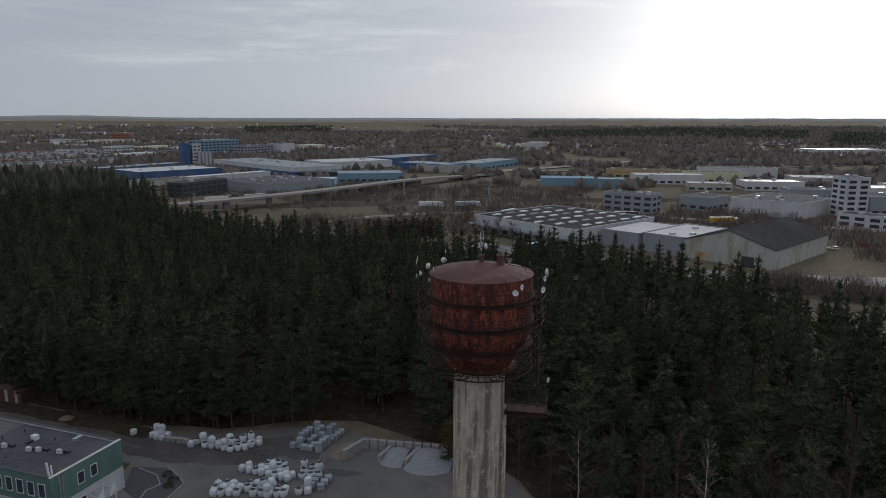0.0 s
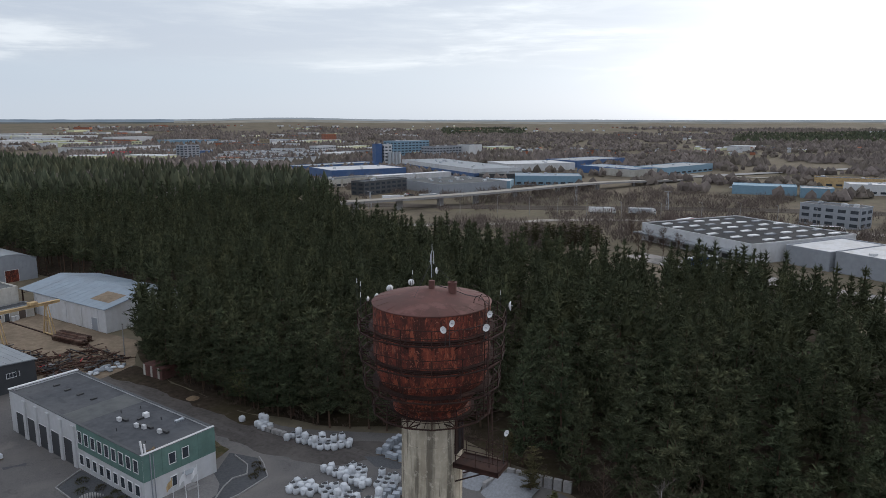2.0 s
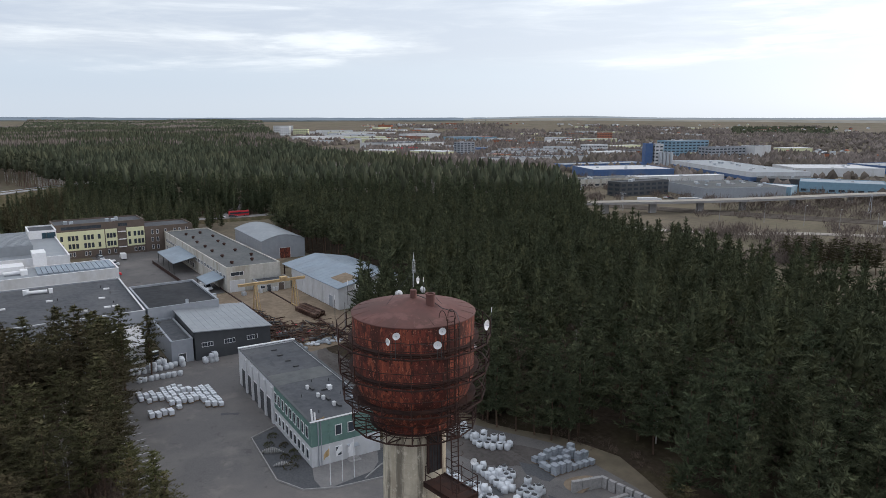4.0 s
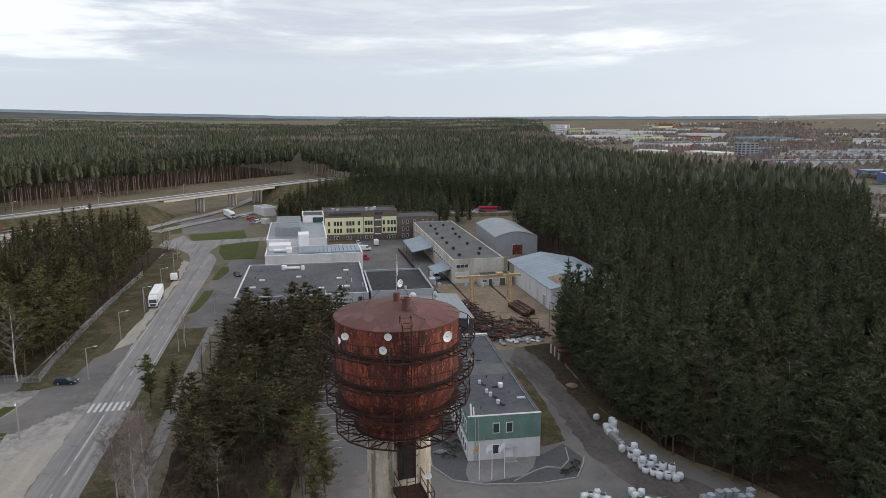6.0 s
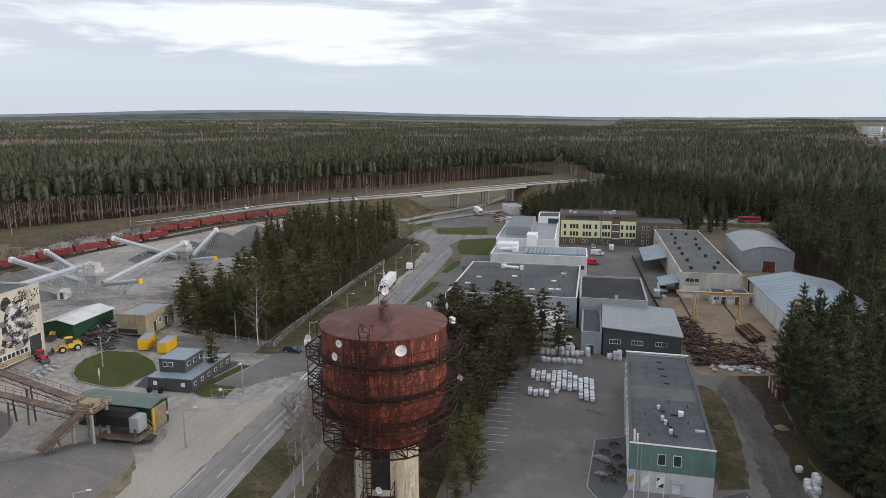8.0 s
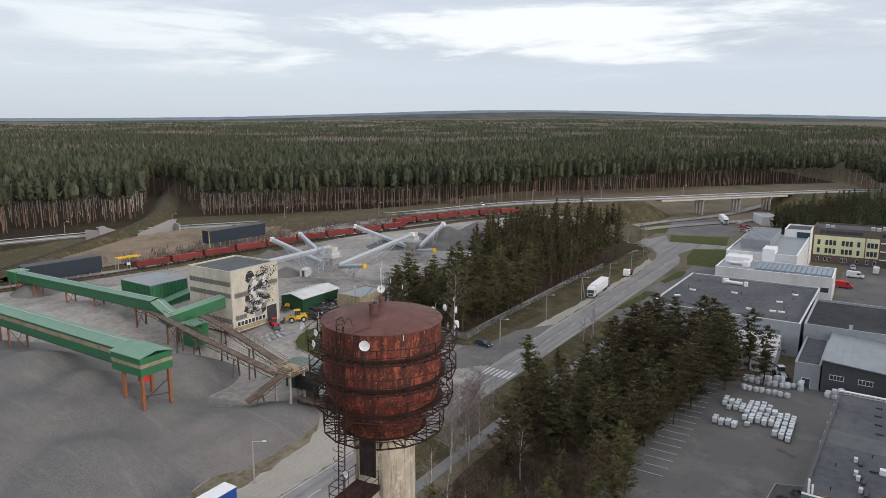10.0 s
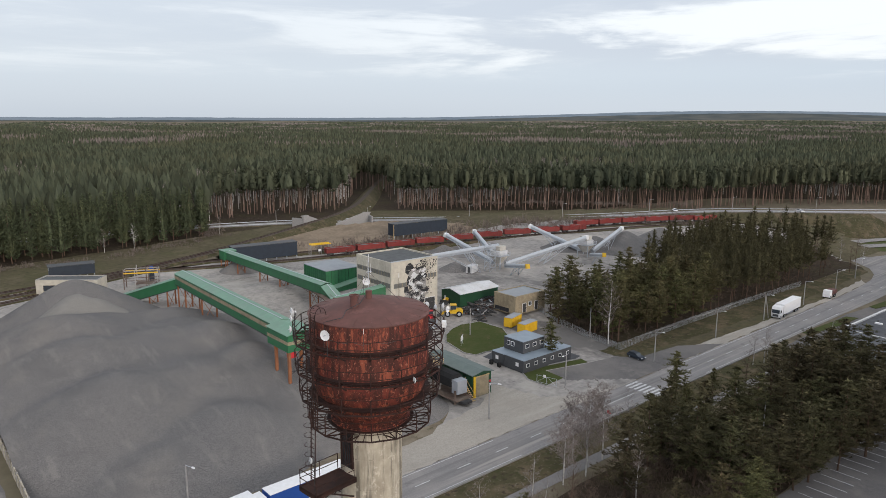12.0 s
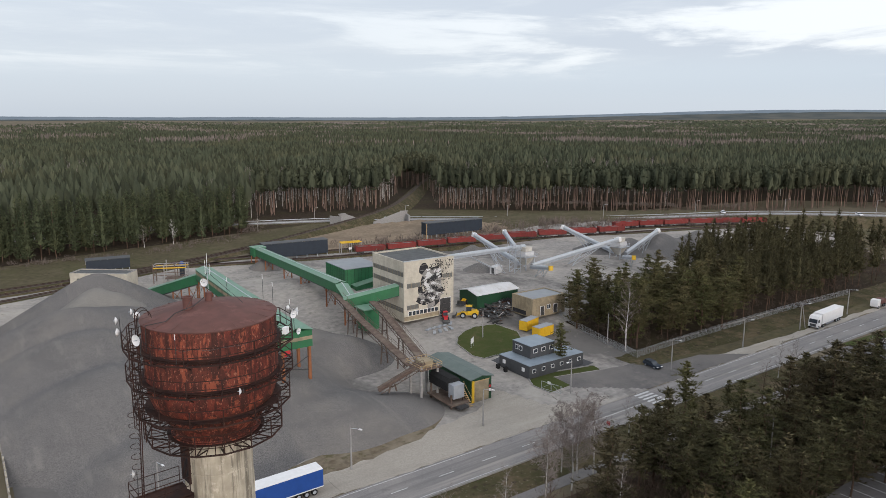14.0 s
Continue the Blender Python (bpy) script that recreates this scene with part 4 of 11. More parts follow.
# gravel heaps
def heap(name, cones, x0, x1, y0, y1, step, label, rough=0.16, mat="gravel", lift=0.0, pits=(), blend=0):
    s = Shape()
    nx, ny = int((x1 - x0) / step) + 1, int((y1 - y0) / step) + 1
    hs = {}
    for j in range(ny):
        for i in range(nx):
            px, py = x0 + i * step, y0 + j * step
            h = -3.0
            for cx, cy, cz, slope, flat in cones:
                d = math.hypot(px - cx, py - cy)
                h0 = cz - slope * (math.sqrt(d * d + flat * flat) - flat)
                k = 0.9
                big = max(h, h0)
                h = big + max(0, k - abs(h - h0)) ** 2 / (4 * k)
            for cx, cy, depth, rad in pits:
                h -= depth * math.exp(-((px - cx) ** 2 + (py - cy) ** 2) / rad ** 2)
            if h > -1:
                h += rough * (noise.noise(Vector((px * 0.09, py * 0.09, 2.0))) * 2.2 + noise.noise(Vector((px * 0.35, py * 0.35, 5.0))) * 0.6)
            hs[i, j] = h
    grid = np.array([[hs[i, j] for i in range(nx)] for j in range(ny)])
    for _ in range(blend):
        e = np.pad(grid, 1, mode="edge")
        grid = (e[:-2, 1:-1] + e[2:, 1:-1] + e[1:-1, :-2] + e[1:-1, 2:] + 2 * grid) / 6
    for j in range(ny):
        for i in range(nx):
            hs[i, j] = grid[j, i]
            s.v.append((x0 + i * step, y0 + j * step, max(grid[j, i], -0.3)))
    for j in range(ny - 1):
        for i in range(nx - 1):
            if max(hs[i, j], hs[i + 1, j], hs[i, j + 1], hs[i + 1, j + 1]) > -0.3:
                a = j * nx + i
                s.f.append((a, a + 1, a + nx + 1, a + nx))
    return single(name, s, mat, label, "gravel heap", (0, 0, lift), kind="stuff", smooth=True)


heap("gravel_heap", [(K * -27, K * -110, 14.6, 0.62, 3), (K * -22, K * -88, 13.0, 0.55, 7), (K * -18, K * -66, 12.0, 0.55, 7), (K * -19, K * -46, 10.5, 0.55, 7), (K * -32, K * -66, 10.5, 0.42, 9),
                     (K * -33, K * -48, 9.0, 0.42, 8), (K * -46, K * -33, 6.5, 0.55, 3), (K * -30, K * -28, 7.0, 0.5, 6), (K * -50, K * -24, 5.0, 0.45, 4), (K * -60, K * -21, 2.8, 0.4, 4),
                     (K * -42, K * -90, 8.0, 0.42, 6), (K * -56, K * -62, 7.0, 0.5, 6), (K * -64, K * -52, 6.0, 0.55, 4), (K * -20, K * -24, 5.0, 0.5, 5), (K * -42, K * -64, 11.2, 0.5, 5), (K * -44, K * -50, 10.2, 0.6, 2.5), (K * -40, K * -76, 9.6, 0.45, 5), (K * -45.5, K * -41, 8.8, 0.6, 2)],
     K * -82, K * -1, K * -140, K * -8, 1.0, "huge heap of dark grey crushed granite", 0.06, blend=7, pits=[(K * -24, K * -92, 2.4, 7.5), (K * -30, K * -86, 1.2, 6), (K * -40, K * -80, 0.6, 9), (K * -14, K * -56, 0.3, 6), (K * -40, K * -52, 0.4, 8)])
heap("gravel_heap", [(K * -25.5, K * -101.5, 11.9, 0.7, 2.5), (K * -29, K * -100.0, 11.0, 0.75, 2), (K * -22, K * -99.5, 10.6, 0.75, 2)], K * -36, K * -16, K * -112, K * -91, 0.8, "pale sandy gravel tipped on top of the heap", 0.3, "gravel_tipped")
heap("gravel_heap", [(K * -211, K * -64, 9.8, 0.6, 2), (K * -203, K * -73, 8.0, 0.6, 2), (K * -195, K * -81, 6.0, 0.6, 2), (K * -187, K * -90, 4.0, 0.5, 2)], K * -232, K * -170, K * -108, K * -44, 1.5, "grey gravel heaps between the grove and the wagons", 0.25, "gravel", 4.9)
heap("gravel_heap", [(K * -88, K * -150, 4.5, 0.6, 1)], K * -100, K * -76, K * -162, K * -138, 1.2, "small grey heap under the conveyor head", 0.15)
heap("gravel_heap", [(K * -148, K * -112, 4.0, 0.6, 1)], K * -160, K * -136, K * -124, K * -100, 1.2, "small grey heap under a stacker", 0.15, "gravel", 4.2)
heap("gravel_heap", [(K * -132, K * -88, 3.0, 0.55, 1)], K * -142, K * -122, K * -98, K * -80, 1.2, "small dark gravel heap in the yard", 0.15, "gravel", 4.8)
heap("gravel_heap", [(K * 6, K * -70, 6, 0.55, 4), (K * 8, K * -110, 7, 0.5, 8), (K * 2, K * -130, 5, 0.5, 3)], K * 0.5, K * 30, K * -145, K * -50, 1.5, "brownish gravel heap beyond the fence wall", 0.2, "sand")


# ---- water tower ----
TX, TY = K * -10.31, K * 42.88
TANK_R, COL_R = 3.70, 1.98
tower = thing("water_tower", "rusty red steel water tank on a concrete column with catwalks", "water tower", (TX, TY, 0))


def polar(r, deg, z):
    return Vector((r * math.cos(radians(deg)), r * math.sin(radians(deg)), z))


# column in cast rings with pilaster strips
col = Shape().revolve([(COL_R, -0.3)] + [p for i in range(19) for p in ((COL_R, 0.02 + i * 2.05), (COL_R, 1.98 + i * 2.05), (COL_R - 0.025, 2.0 + i * 2.05), (COL_R - 0.025, 2.05 + i * 2.05))] + [(COL_R, 39.4), (0, 39.4)], 64)
part("column", col, "concrete", tower, "stained concrete column with cast rings", True)
for i in range(12):
    a = i * 30 + 8
    m = Matrix.Rotation(radians(a), 4, "Z")
    part("joint_strip", Shape().box(COL_R - 0.02, -0.05, 0, COL_R + 0.025, 0.05, 36.0, m), "concrete", tower)
# doorway: a black block stands in for the dark behind it
DOOR_A = 6
m = Matrix.Rotation(radians(DOOR_A), 4, "Z")
part("doorway", Shape().box(COL_R - 0.25, -0.46, 36.2, COL_R + 0.03, 0.46, 38.5, m), "black", tower, "black block for the dark inside the column's doorway")
part("door_frame", Shape().box(COL_R - 0.2, -0.56, 36.2, COL_R + 0.06, -0.46, 38.6, m).box(COL_R - 0.2, 0.46, 36.2, COL_R + 0.06, 0.56, 38.6, m).box(COL_R - 0.2, -0.56, 38.5, COL_R + 0.06, 0.56, 38.62, m), "rust_dark", tower)
for i in range(5):
    part("door_bar", Shape().box(COL_R + 0.035, -0.4 + i * 0.2 - 0.015, 36.2, COL_R + 0.06, -0.4 + i * 0.2 + 0.015, 38.4, m), "rust_dark", tower)

# tank: bands of plates with weld seams
ZR = 45.95
prof = [(1.9, 38.85), (2.2, 38.95), (2.42, 39.05), (2.42, 39.2), (2.3, 39.24), (2.38, 39.4), (2.62, 39.75), (3.0, 40.3), (3.22, 40.68), (3.25, 40.7), (3.25, 40.8), (3.27, 40.82), (3.42, 41.15), (3.6, 41.7), (TANK_R - 0.03, 42.1),
        (TANK_R, 42.4), (TANK_R + 0.035, 42.42), (TANK_R + 0.035, 42.52), (TANK_R, 42.54), (TANK_R, 44.2), (TANK_R + 0.035, 44.22), (TANK_R + 0.035, 44.32), (TANK_R, 44.34), (TANK_R, ZR)]
part("tank_shell", Shape().revolve(prof, 72), "rust", tower, "rust-streaked red steel shell", True)
part("tank_roof", Shape().revolve([(TANK_R + 0.06, ZR - 0.06), (TANK_R + 0.08, ZR), (TANK_R, ZR + 0.05), (2.4, ZR + 0.34), (1.0, ZR + 0.66), (0.0, ZR + 0.8)], 40), "rust_roof", tower, "dull brown conical roof of welded plates", True)
for i in range(20):
    a = i * 18 + 5
    part("plate_seam", Shape().bar(polar(TANK_R, a, ZR + 0.06), polar(0.4, a, ZR + 0.73), 0.05, 0.025), "rust_roof", tower)
for i in range(16):
    a = i * 22.5
    m = Matrix.Rotation(radians(a), 4, "Z")
    part("shell_seam", Shape().box(TANK_R - 0.01, -0.025, 42.2, TANK_R + 0.008, 0.025, ZR, m), "rust", tower)
part("base_ring", Shape().revolve([(2.3, 38.95), (2.52, 38.95), (2.52, 39.12), (2.3, 39.12)], 48), "rust", tower, "", True)
part("roof_pipe", Shape().revolve([(0.26, 0), (0.26, 0.85), (0.31, 0.87), (0.31, 0.95), (0.22, 0.95), (0.22, 0.1), (0.0, 0.1)], 16).add([], []), "rust_roof", tower, "open rusty vent pipe").location = polar(1.35, 16, ZR + 0.32)
part("roof_hatch", Shape().revolve([(0.2, 0), (0.2, 0.5), (0.16, 0.52), (0, 0.52)], 14), "rust_roof", tower, "short capped vent").location = (0, 0, ZR + 0.76)


def catwalk(z, r_in, r_out, rail_h, posts, deck, lean=0.0):
    """A ring walkway: grating of arcs and spokes, posts and two hand rails."""
    w = Shape()
    n = 16
    radii = [r_in + (r_out - r_in) * i / 4 for i in range(5)][::2]
    for r in radii:
        for i in range(n):
            a, b = 360 * i / n + 11.25, 360 * (i + 1) / n + 11.25
            w.bar(polar(r, a, z), polar(r, b, z), 0.07 if r in (radii[0], radii[-1]) else 0.035, 0.08 if r in (radii[0], radii[-1]) else 0.03)
    for i in range(n * 3):
        a = 360 * i / (n * 3) + 11.25
        w.bar(polar(r_in, a, z), polar(r_out * (1.0 if i % 3 == 0 else 0.983), a, z), 0.04, 0.06 if i % 3 == 0 else 0.025)
    part("catwalk_deck", w, "rust_dark", tower, "rusted open grating")
    for i in range(n):
        a = 360 * i / n + 11.25
        part("bracket", Shape().bar(polar(r_in - 0.1, a, z - 0.55), polar(r_out - 0.15, a, z - 0.04), 0.06), "rust_dark", tower)
    for i in range(n):
        a = 360 * i / n + 11.25
        part("rail_post", Shape().bar(polar(r_out, a, z), polar(r_out + lean, a, z + rail_h), 0.05), "rust_dark", tower)
    for h in (0.5, 1.0):
        r, zz = r_out + lean * h, z + rail_h * h
        rl = Shape().revolve([(r - 0.018, zz - 0.018), (r + 0.018, zz - 0.018), (r + 0.018, zz + 0.018), (r - 0.018, zz + 0.018), (r - 0.018, zz - 0.018)], n, 11.25)
        part("hand_rail", rl, "rust_dark", tower)


catwalk(44.4, TANK_R, 4.68, 0.95, 16, True)
catwalk(42.6, TANK_R, 4.62, 0.95, 16, True)
catwalk(40.85, 3.3, 4.4, 0.95, 16, False)
catwalk(39.0, 2.02, 3.85, 1.15, 16, False)
# chequer plates on the inner half of the walkways, and the angle iron that carries them
for z, r in ((44.4, TANK_R + 0.01), (42.6, TANK_R + 0.01), (40.85, 3.3), (39.0, 2.0)):
    for i in range(16):
        w = 0.28 if z > 41 else 0.5 if z > 40 else 0.75
        ring = [(r, z + 0.03), (r + w, z + 0.03), (r + w, z + 0.055), (r, z + 0.055), (r, z + 0.03)]
        part("deck_plate", Shape().revolve(ring, 3, 11.25 + 22.5 * i + 0.6, 21.3), "rust_dark", tower)
    part("ring_beam", Shape().revolve([(r, z - 0.2), (r + 0.09, z - 0.2), (r + 0.09, z + 0.02), (r, z + 0.02)], 48), "rust_dark", tower)

# ladder runs with a safety cage, on the doorway side
lad = Shape()
for y in (-0.24, 0.24):
    lad.bar((TANK_R + 0.28, y, 39.2), (TANK_R + 0.28, y, 46.4), 0.05)
for i in range(26):
    lad.bar((TANK_R + 0.28, -0.24, 39.3 + i * 0.3), (TANK_R + 0.28, 0.24, 39.3 + i * 0.3), 0.03)
ladder = part("ladder", lad, "rust_dark", tower, "rusty ladder up the tank")
for y in (-0.3, 0.3):
    pts = [Vector((TANK_R + 0.28 - 0.75 * (1 - math.cos(t)) / 2, y, 46.3 + 0.5 * math.sin(t))) for t in [math.pi * i / 8 for i in range(9)]]
    part("ladder_hoop", Shape().pipe(pts, 0.022, 6), "rust_dark", tower, "bent top of the ladder rail")
lad2 = Shape()
for y in (-0.24, 0.24):
    lad2.bar((4.35, y + 0.1, 35.9), (4.15, y + 0.1, 41.2), 0.05)
for i in range(17):
    lad2.bar((4.33, -0.14, 36.1 + i * 0.3), (4.33, 0.34, 36.1 + i * 0.3), 0.03)
part("ladder", lad2, "rust_dark", tower, "lower ladder with cage")
for k in range(7):
    hoop = [Vector((4.45 + 0.35 * math.sin(t), 0.1 - 0.38 * math.cos(t), 37.2 + k * 0.62)) for t in [math.pi * i / 6 for i in range(7)]]
    part("cage_hoop", Shape().pipe(hoop, 0.02, 4), "rust_dark", tower)

# cage round the tank's own ladder
for k in range(11):
    hoop = [Vector((TANK_R + 0.35 + 0.42 * math.sin(t), -0.4 * math.cos(t), 40.1 + k * 0.58)) for t in [math.pi * i / 6 for i in range(7)]]
    part("cage_hoop", Shape().pipe(hoop, 0.022, 4), "rust_dark", tower)
for t in (0.6, 1.57, 2.54):
    part("cage_bar", Shape().bar((TANK_R + 0.35 + 0.42 * math.sin(t), -0.4 * math.cos(t), 40.1), (TANK_R + 0.35 + 0.42 * math.sin(t), -0.4 * math.cos(t), 45.9), 0.04), "rust_dark", tower)

# lower landing
m = Matrix.Rotation(radians(DOOR_A), 4, "Z")
landing = part("landing", Shape().box(COL_R - 0.05, -0.85, 35.62, 5.0, 0.85, 35.75, m).box(COL_R - 0.05, -0.85, 35.45, 5.0, -0.77, 35.8, m).box(COL_R - 0.05, 0.77, 35.45, 5.0, 0.85, 35.8, m).box(4.92, -0.85, 35.45, 5.0, 0.85, 35.8, m), "rust_dark", tower, "rusty steel landing plate")
lr = Shape()
for y in (-0.82, 0.82):
    for xx in (2.1, 3.5, 4.95):
        lr.bar(m @ Vector((xx, y, 35.75)), m @ Vector((xx, y, 36.85)), 0.04)
    for h in (36.3, 36.85):
        lr.bar(m @ Vector((2.1, y, h)), m @ Vector((4.95, y, h)), 0.035)
for h in (36.3, 36.85):
    lr.bar(m @ Vector((4.95, -0.82, h)), m @ Vector((4.95, 0.82, h)), 0.035)
part("landing_rail", lr, "rust_dark", tower, "thin steel guard rail")
part("landing_brace", Shape().bar(m @ Vector((COL_R, -0.6, 34.4)), m @ Vector((4.3, -0.6, 35.6)), 0.08).bar(m @ Vector((COL_R, 0.6, 34.4)), m @ Vector((4.3, 0.6, 35.6)), 0.08), "rust_dark", tower)
cable = [polar(0.3, 10, ZR + 1.0), polar(1.2, 30, ZR + 0.75), polar(2.2, 18, ZR + 0.5), polar(3.0, 25, ZR + 0.3), polar(TANK_R + 0.05, 12, ZR + 0.1), polar(TANK_R + 0.1, 12, 44.6)]
part("cable", Shape().pipe(cable, 0.025, 5), "steel", tower, "dark antenna cable")
part("cable", Shape().pipe([polar(TANK_R + 0.06, a, 45.0 + 0.08 * math.sin(a * 0.35)) for a in range(-40, 150, 10)], 0.012, 5), "steel", tower, "thin grey antenna cable")

# antenna mast on the roof
mast = thing("antenna_mast", "thin white antenna mast with whip aerials", "antenna", (TX, TY, ZR + 1.45))
part("pole", Shape().tube((0, 0, 0), (0, 0, 1.7), 0.022, 0.02, 8), "galv", mast)
for dx, h0, h1 in ((0.12, 0.9, 1.7), (-0.12, 0.8, 1.5), (0.0, 1.6, 2.1)):
    part("aerial", Shape().tube((dx, 0.05, h0), (dx, 0.05, h1), 0.016, 0.012, 6), "white", mast)
part("cross_arm", Shape().bar((-0.2, 0.05, 1.0), (0.2, 0.05, 1.0), 0.03), "galv", mast)
for a in (30, 150, 270):
    part("guy_wire", Shape().tube((0, 0, 1.0), tuple(polar(1.9, a, -0.85)), 0.012, 0.012, 4), "steel", mast)


def dish(r, deg, z, size, face, drop=0.9, tilt=0.0):
    """A white dish on a short pole, facing the compass angle face."""
    p = polar(r, deg, z)
    d = thing("dish_antenna", "white round dish antenna on a short pole", "dish antenna", (TX + p.x, TY + p.y, p.z), 0, "dishes on the tower")
    q = Matrix.Rotation(radians(face), 4, "Z") @ Matrix.Rotation(radians(90 + tilt), 4, "Y")
    s = Shape()
    R = size / 2
    prof = [(R, 0.32 * R), (R * 0.96, 0.34 * R), (R * 0.75, 0.17 * R), (R * 0.45, 0.06 * R), (0.001, 0.01), (0.001, -0.05), (R * 0.45, -0.03), (R * 0.8, 0.12 * R), (R, 0.32 * R)]
    s.revolve(prof, 20)
    s.v = [tuple(q @ Vector(v) + q.to_3x3() @ Vector((0, 0, 0.14))) for v in s.v]
    part("reflector", s, "white", d, "", True)
    part("feed", Shape().tube(q @ Vector((0, 0, 0.1)), q @ Vector((0, 0, 0.2 + 0.5 * R)), 0.03, 0.02, 6), "galv", d)
    part("pole", Shape().tube((0, 0, -drop), (0, 0, 0.12), 0.02, 0.02, 6), "steel", d)


for r, deg, z, size, face, drop in ((4.72, 26, 45.75, 0.62, 26, 1.3), (4.72, -13, 46.05, 0.42, -20, 1.6), (4.72, -16, 45.3, 0.46, -30, 0.85), (4.72, -44, 45.85, 0.42, -15, 1.4), (4.72, -47, 45.5, 0.42, -90, 1.05), (4.72, 160, 45.75, 0.5, 150, 1.3), (4.72, 142, 46.0, 0.46, 110, 1.5),
                                   (4.72, 173, 45.4, 0.4, 170, 0.95), (4.72, -177, 45.4, 0.38, -160, 0.95), (4.8, 157, 44.6, 0.4, 120, 0.15), (4.66, 92, 42.75, 0.4, -20, 0.1), (4.85, 12, 37.9, 0.42, -15, 2.2), (0.12, 20, ZR + 1.9, 0.48, 40, 0.35)):
    dish(r, deg, z, size, face, drop)
for deg, z in ((52, 45.7), (140, 46.4), (200, 46.4), (-120, 46.5), (-150, 46.8)):
    p = polar(4.72, deg, z)
    w = thing("whip_antenna", "thin white whip antenna on the catwalk rail", "antenna", (TX + p.x, TY + p.y, p.z), 0, "whips on the tower")
    part("rod", Shape().tube((0, 0, -1.1), (0, 0, 0.2), 0.016, 0.014, 6), "steel", w)
    part("tip", Shape().tube((0, 0, 0.2), (0, 0, 0.5), 0.022, 0.02, 6), "white", w)
p = polar(4.72, 131, 45.3)
single("junction_box", Shape().box(-0.2, -0.12, -0.18, 0.2, 0.12, 0.18), "white", "small white equipment box on the catwalk rail", "equipment box", (TX + p.x, TY + p.y, p.z), 40)


# ---- buildings ----
def face_matrix(face, L, W):
    """From (along the wall, up, outwards) to the building's own axes. Buildings span x from -L to 0 and y from 0 to W."""
    return {"x1": Matrix(((0, 0, 1, 0), (1, 0, 0, 0), (0, 1, 0, 0), (0, 0, 0, 1))),
            "x0": Matrix(((0, 0, -1, -L), (-1, 0, 0, W), (0, 1, 0, 0), (0, 0, 0, 1))),
            "y0": Matrix(((1, 0, 0, -L), (0, 0, -1, 0), (0, 1, 0, 0), (0, 0, 0, 1))),
            "y1": Matrix(((-1, 0, 0, 0), (0, 0, 1, W), (0, 1, 0, 0), (0, 0, 0, 1)))}[face]


def window(b, face, u, z, w, h, frame_mat="white", pane="glass", name="window", mull=1, proud=0.0):
    m = face_matrix(face, b["L"], b["W"]) @ Matrix.Translation((0, 0, proud))
    t = 0.09
    fr = Shape()
    fr.box(u - t, z - t, -0.1, u + w + t, z, 0.07, m).box(u - t, z + h, -0.1, u + w + t, z + h + t, 0.07, m)
    fr.box(u - t, z, -0.1, u, z + h, 0.07, m).box(u + w, z, -0.1, u + w + t, z + h, 0.07, m)
    for i in range(1, mull + 1):
        x = u + w * i / (mull + 1)
        if mull:
            fr.box(x - 0.035, z, -0.1, x + 0.035, z + h, 0.05, m)
    o = part(name, fr, frame_mat, b)
    part("pane", Shape().box(u, z, -0.08, u + w, z + h, 0.012, m), pane, o)
    return o


def door(b, face, u, w, h, mat="grey_panel", z=0.0, name="door"):
    m = face_matrix(face, b["L"], b["W"])
    o = part(name, Shape().box(u, z, -0.1, u + w, z + h, 0.02, m), mat, b)
    part("door_frame", Shape().box(u - 0.1, z, -0.1, u, z + h + 0.1, 0.06, m).box(u + w, z, -0.1, u + w + 0.1, z + h + 0.1, 0.06, m).box(u, z + h, -0.1, u + w, z + h + 0.1, 0.06, m), "white", o)
    return o


def building(name, label, x1, y0, L, W, H, wall="white_wall", roof="roof", rz=0.0, parapet=0.5, cap="grey_panel", category="building", z=0.0):
    b = thing(name, label, category, (K * x1, K * y0, z), rz)
    b["L"], b["W"] = L, W
    t = 0.35
    s = Shape()
    s.box(-L, 0, -0.3, 0, t, H).box(-L, W - t, -0.3, 0, W, H).box(-L, t, -0.3, -L + t, W - t, H).box(-t, t, -0.3, 0, W - t, H)
    part("wall", s, wall, b)
    part("roof", Shape().box(-L + t, t, H - parapet - 0.3, -t, W - t, H - parapet), roof, b)
    c = Shape()
    e = 0.06
    c.box(-L - e, -e, H, e, t + e, H + 0.08).box(-L - e, W - t - e, H, e, W + e, H + 0.08).box(-L - e, t + e, H, -L + t + e, W - t - e, H + 0.08).box(-t - e, t + e, H, e, W - t - e, H + 0.08)
    part("coping", c, cap, b)
    return b


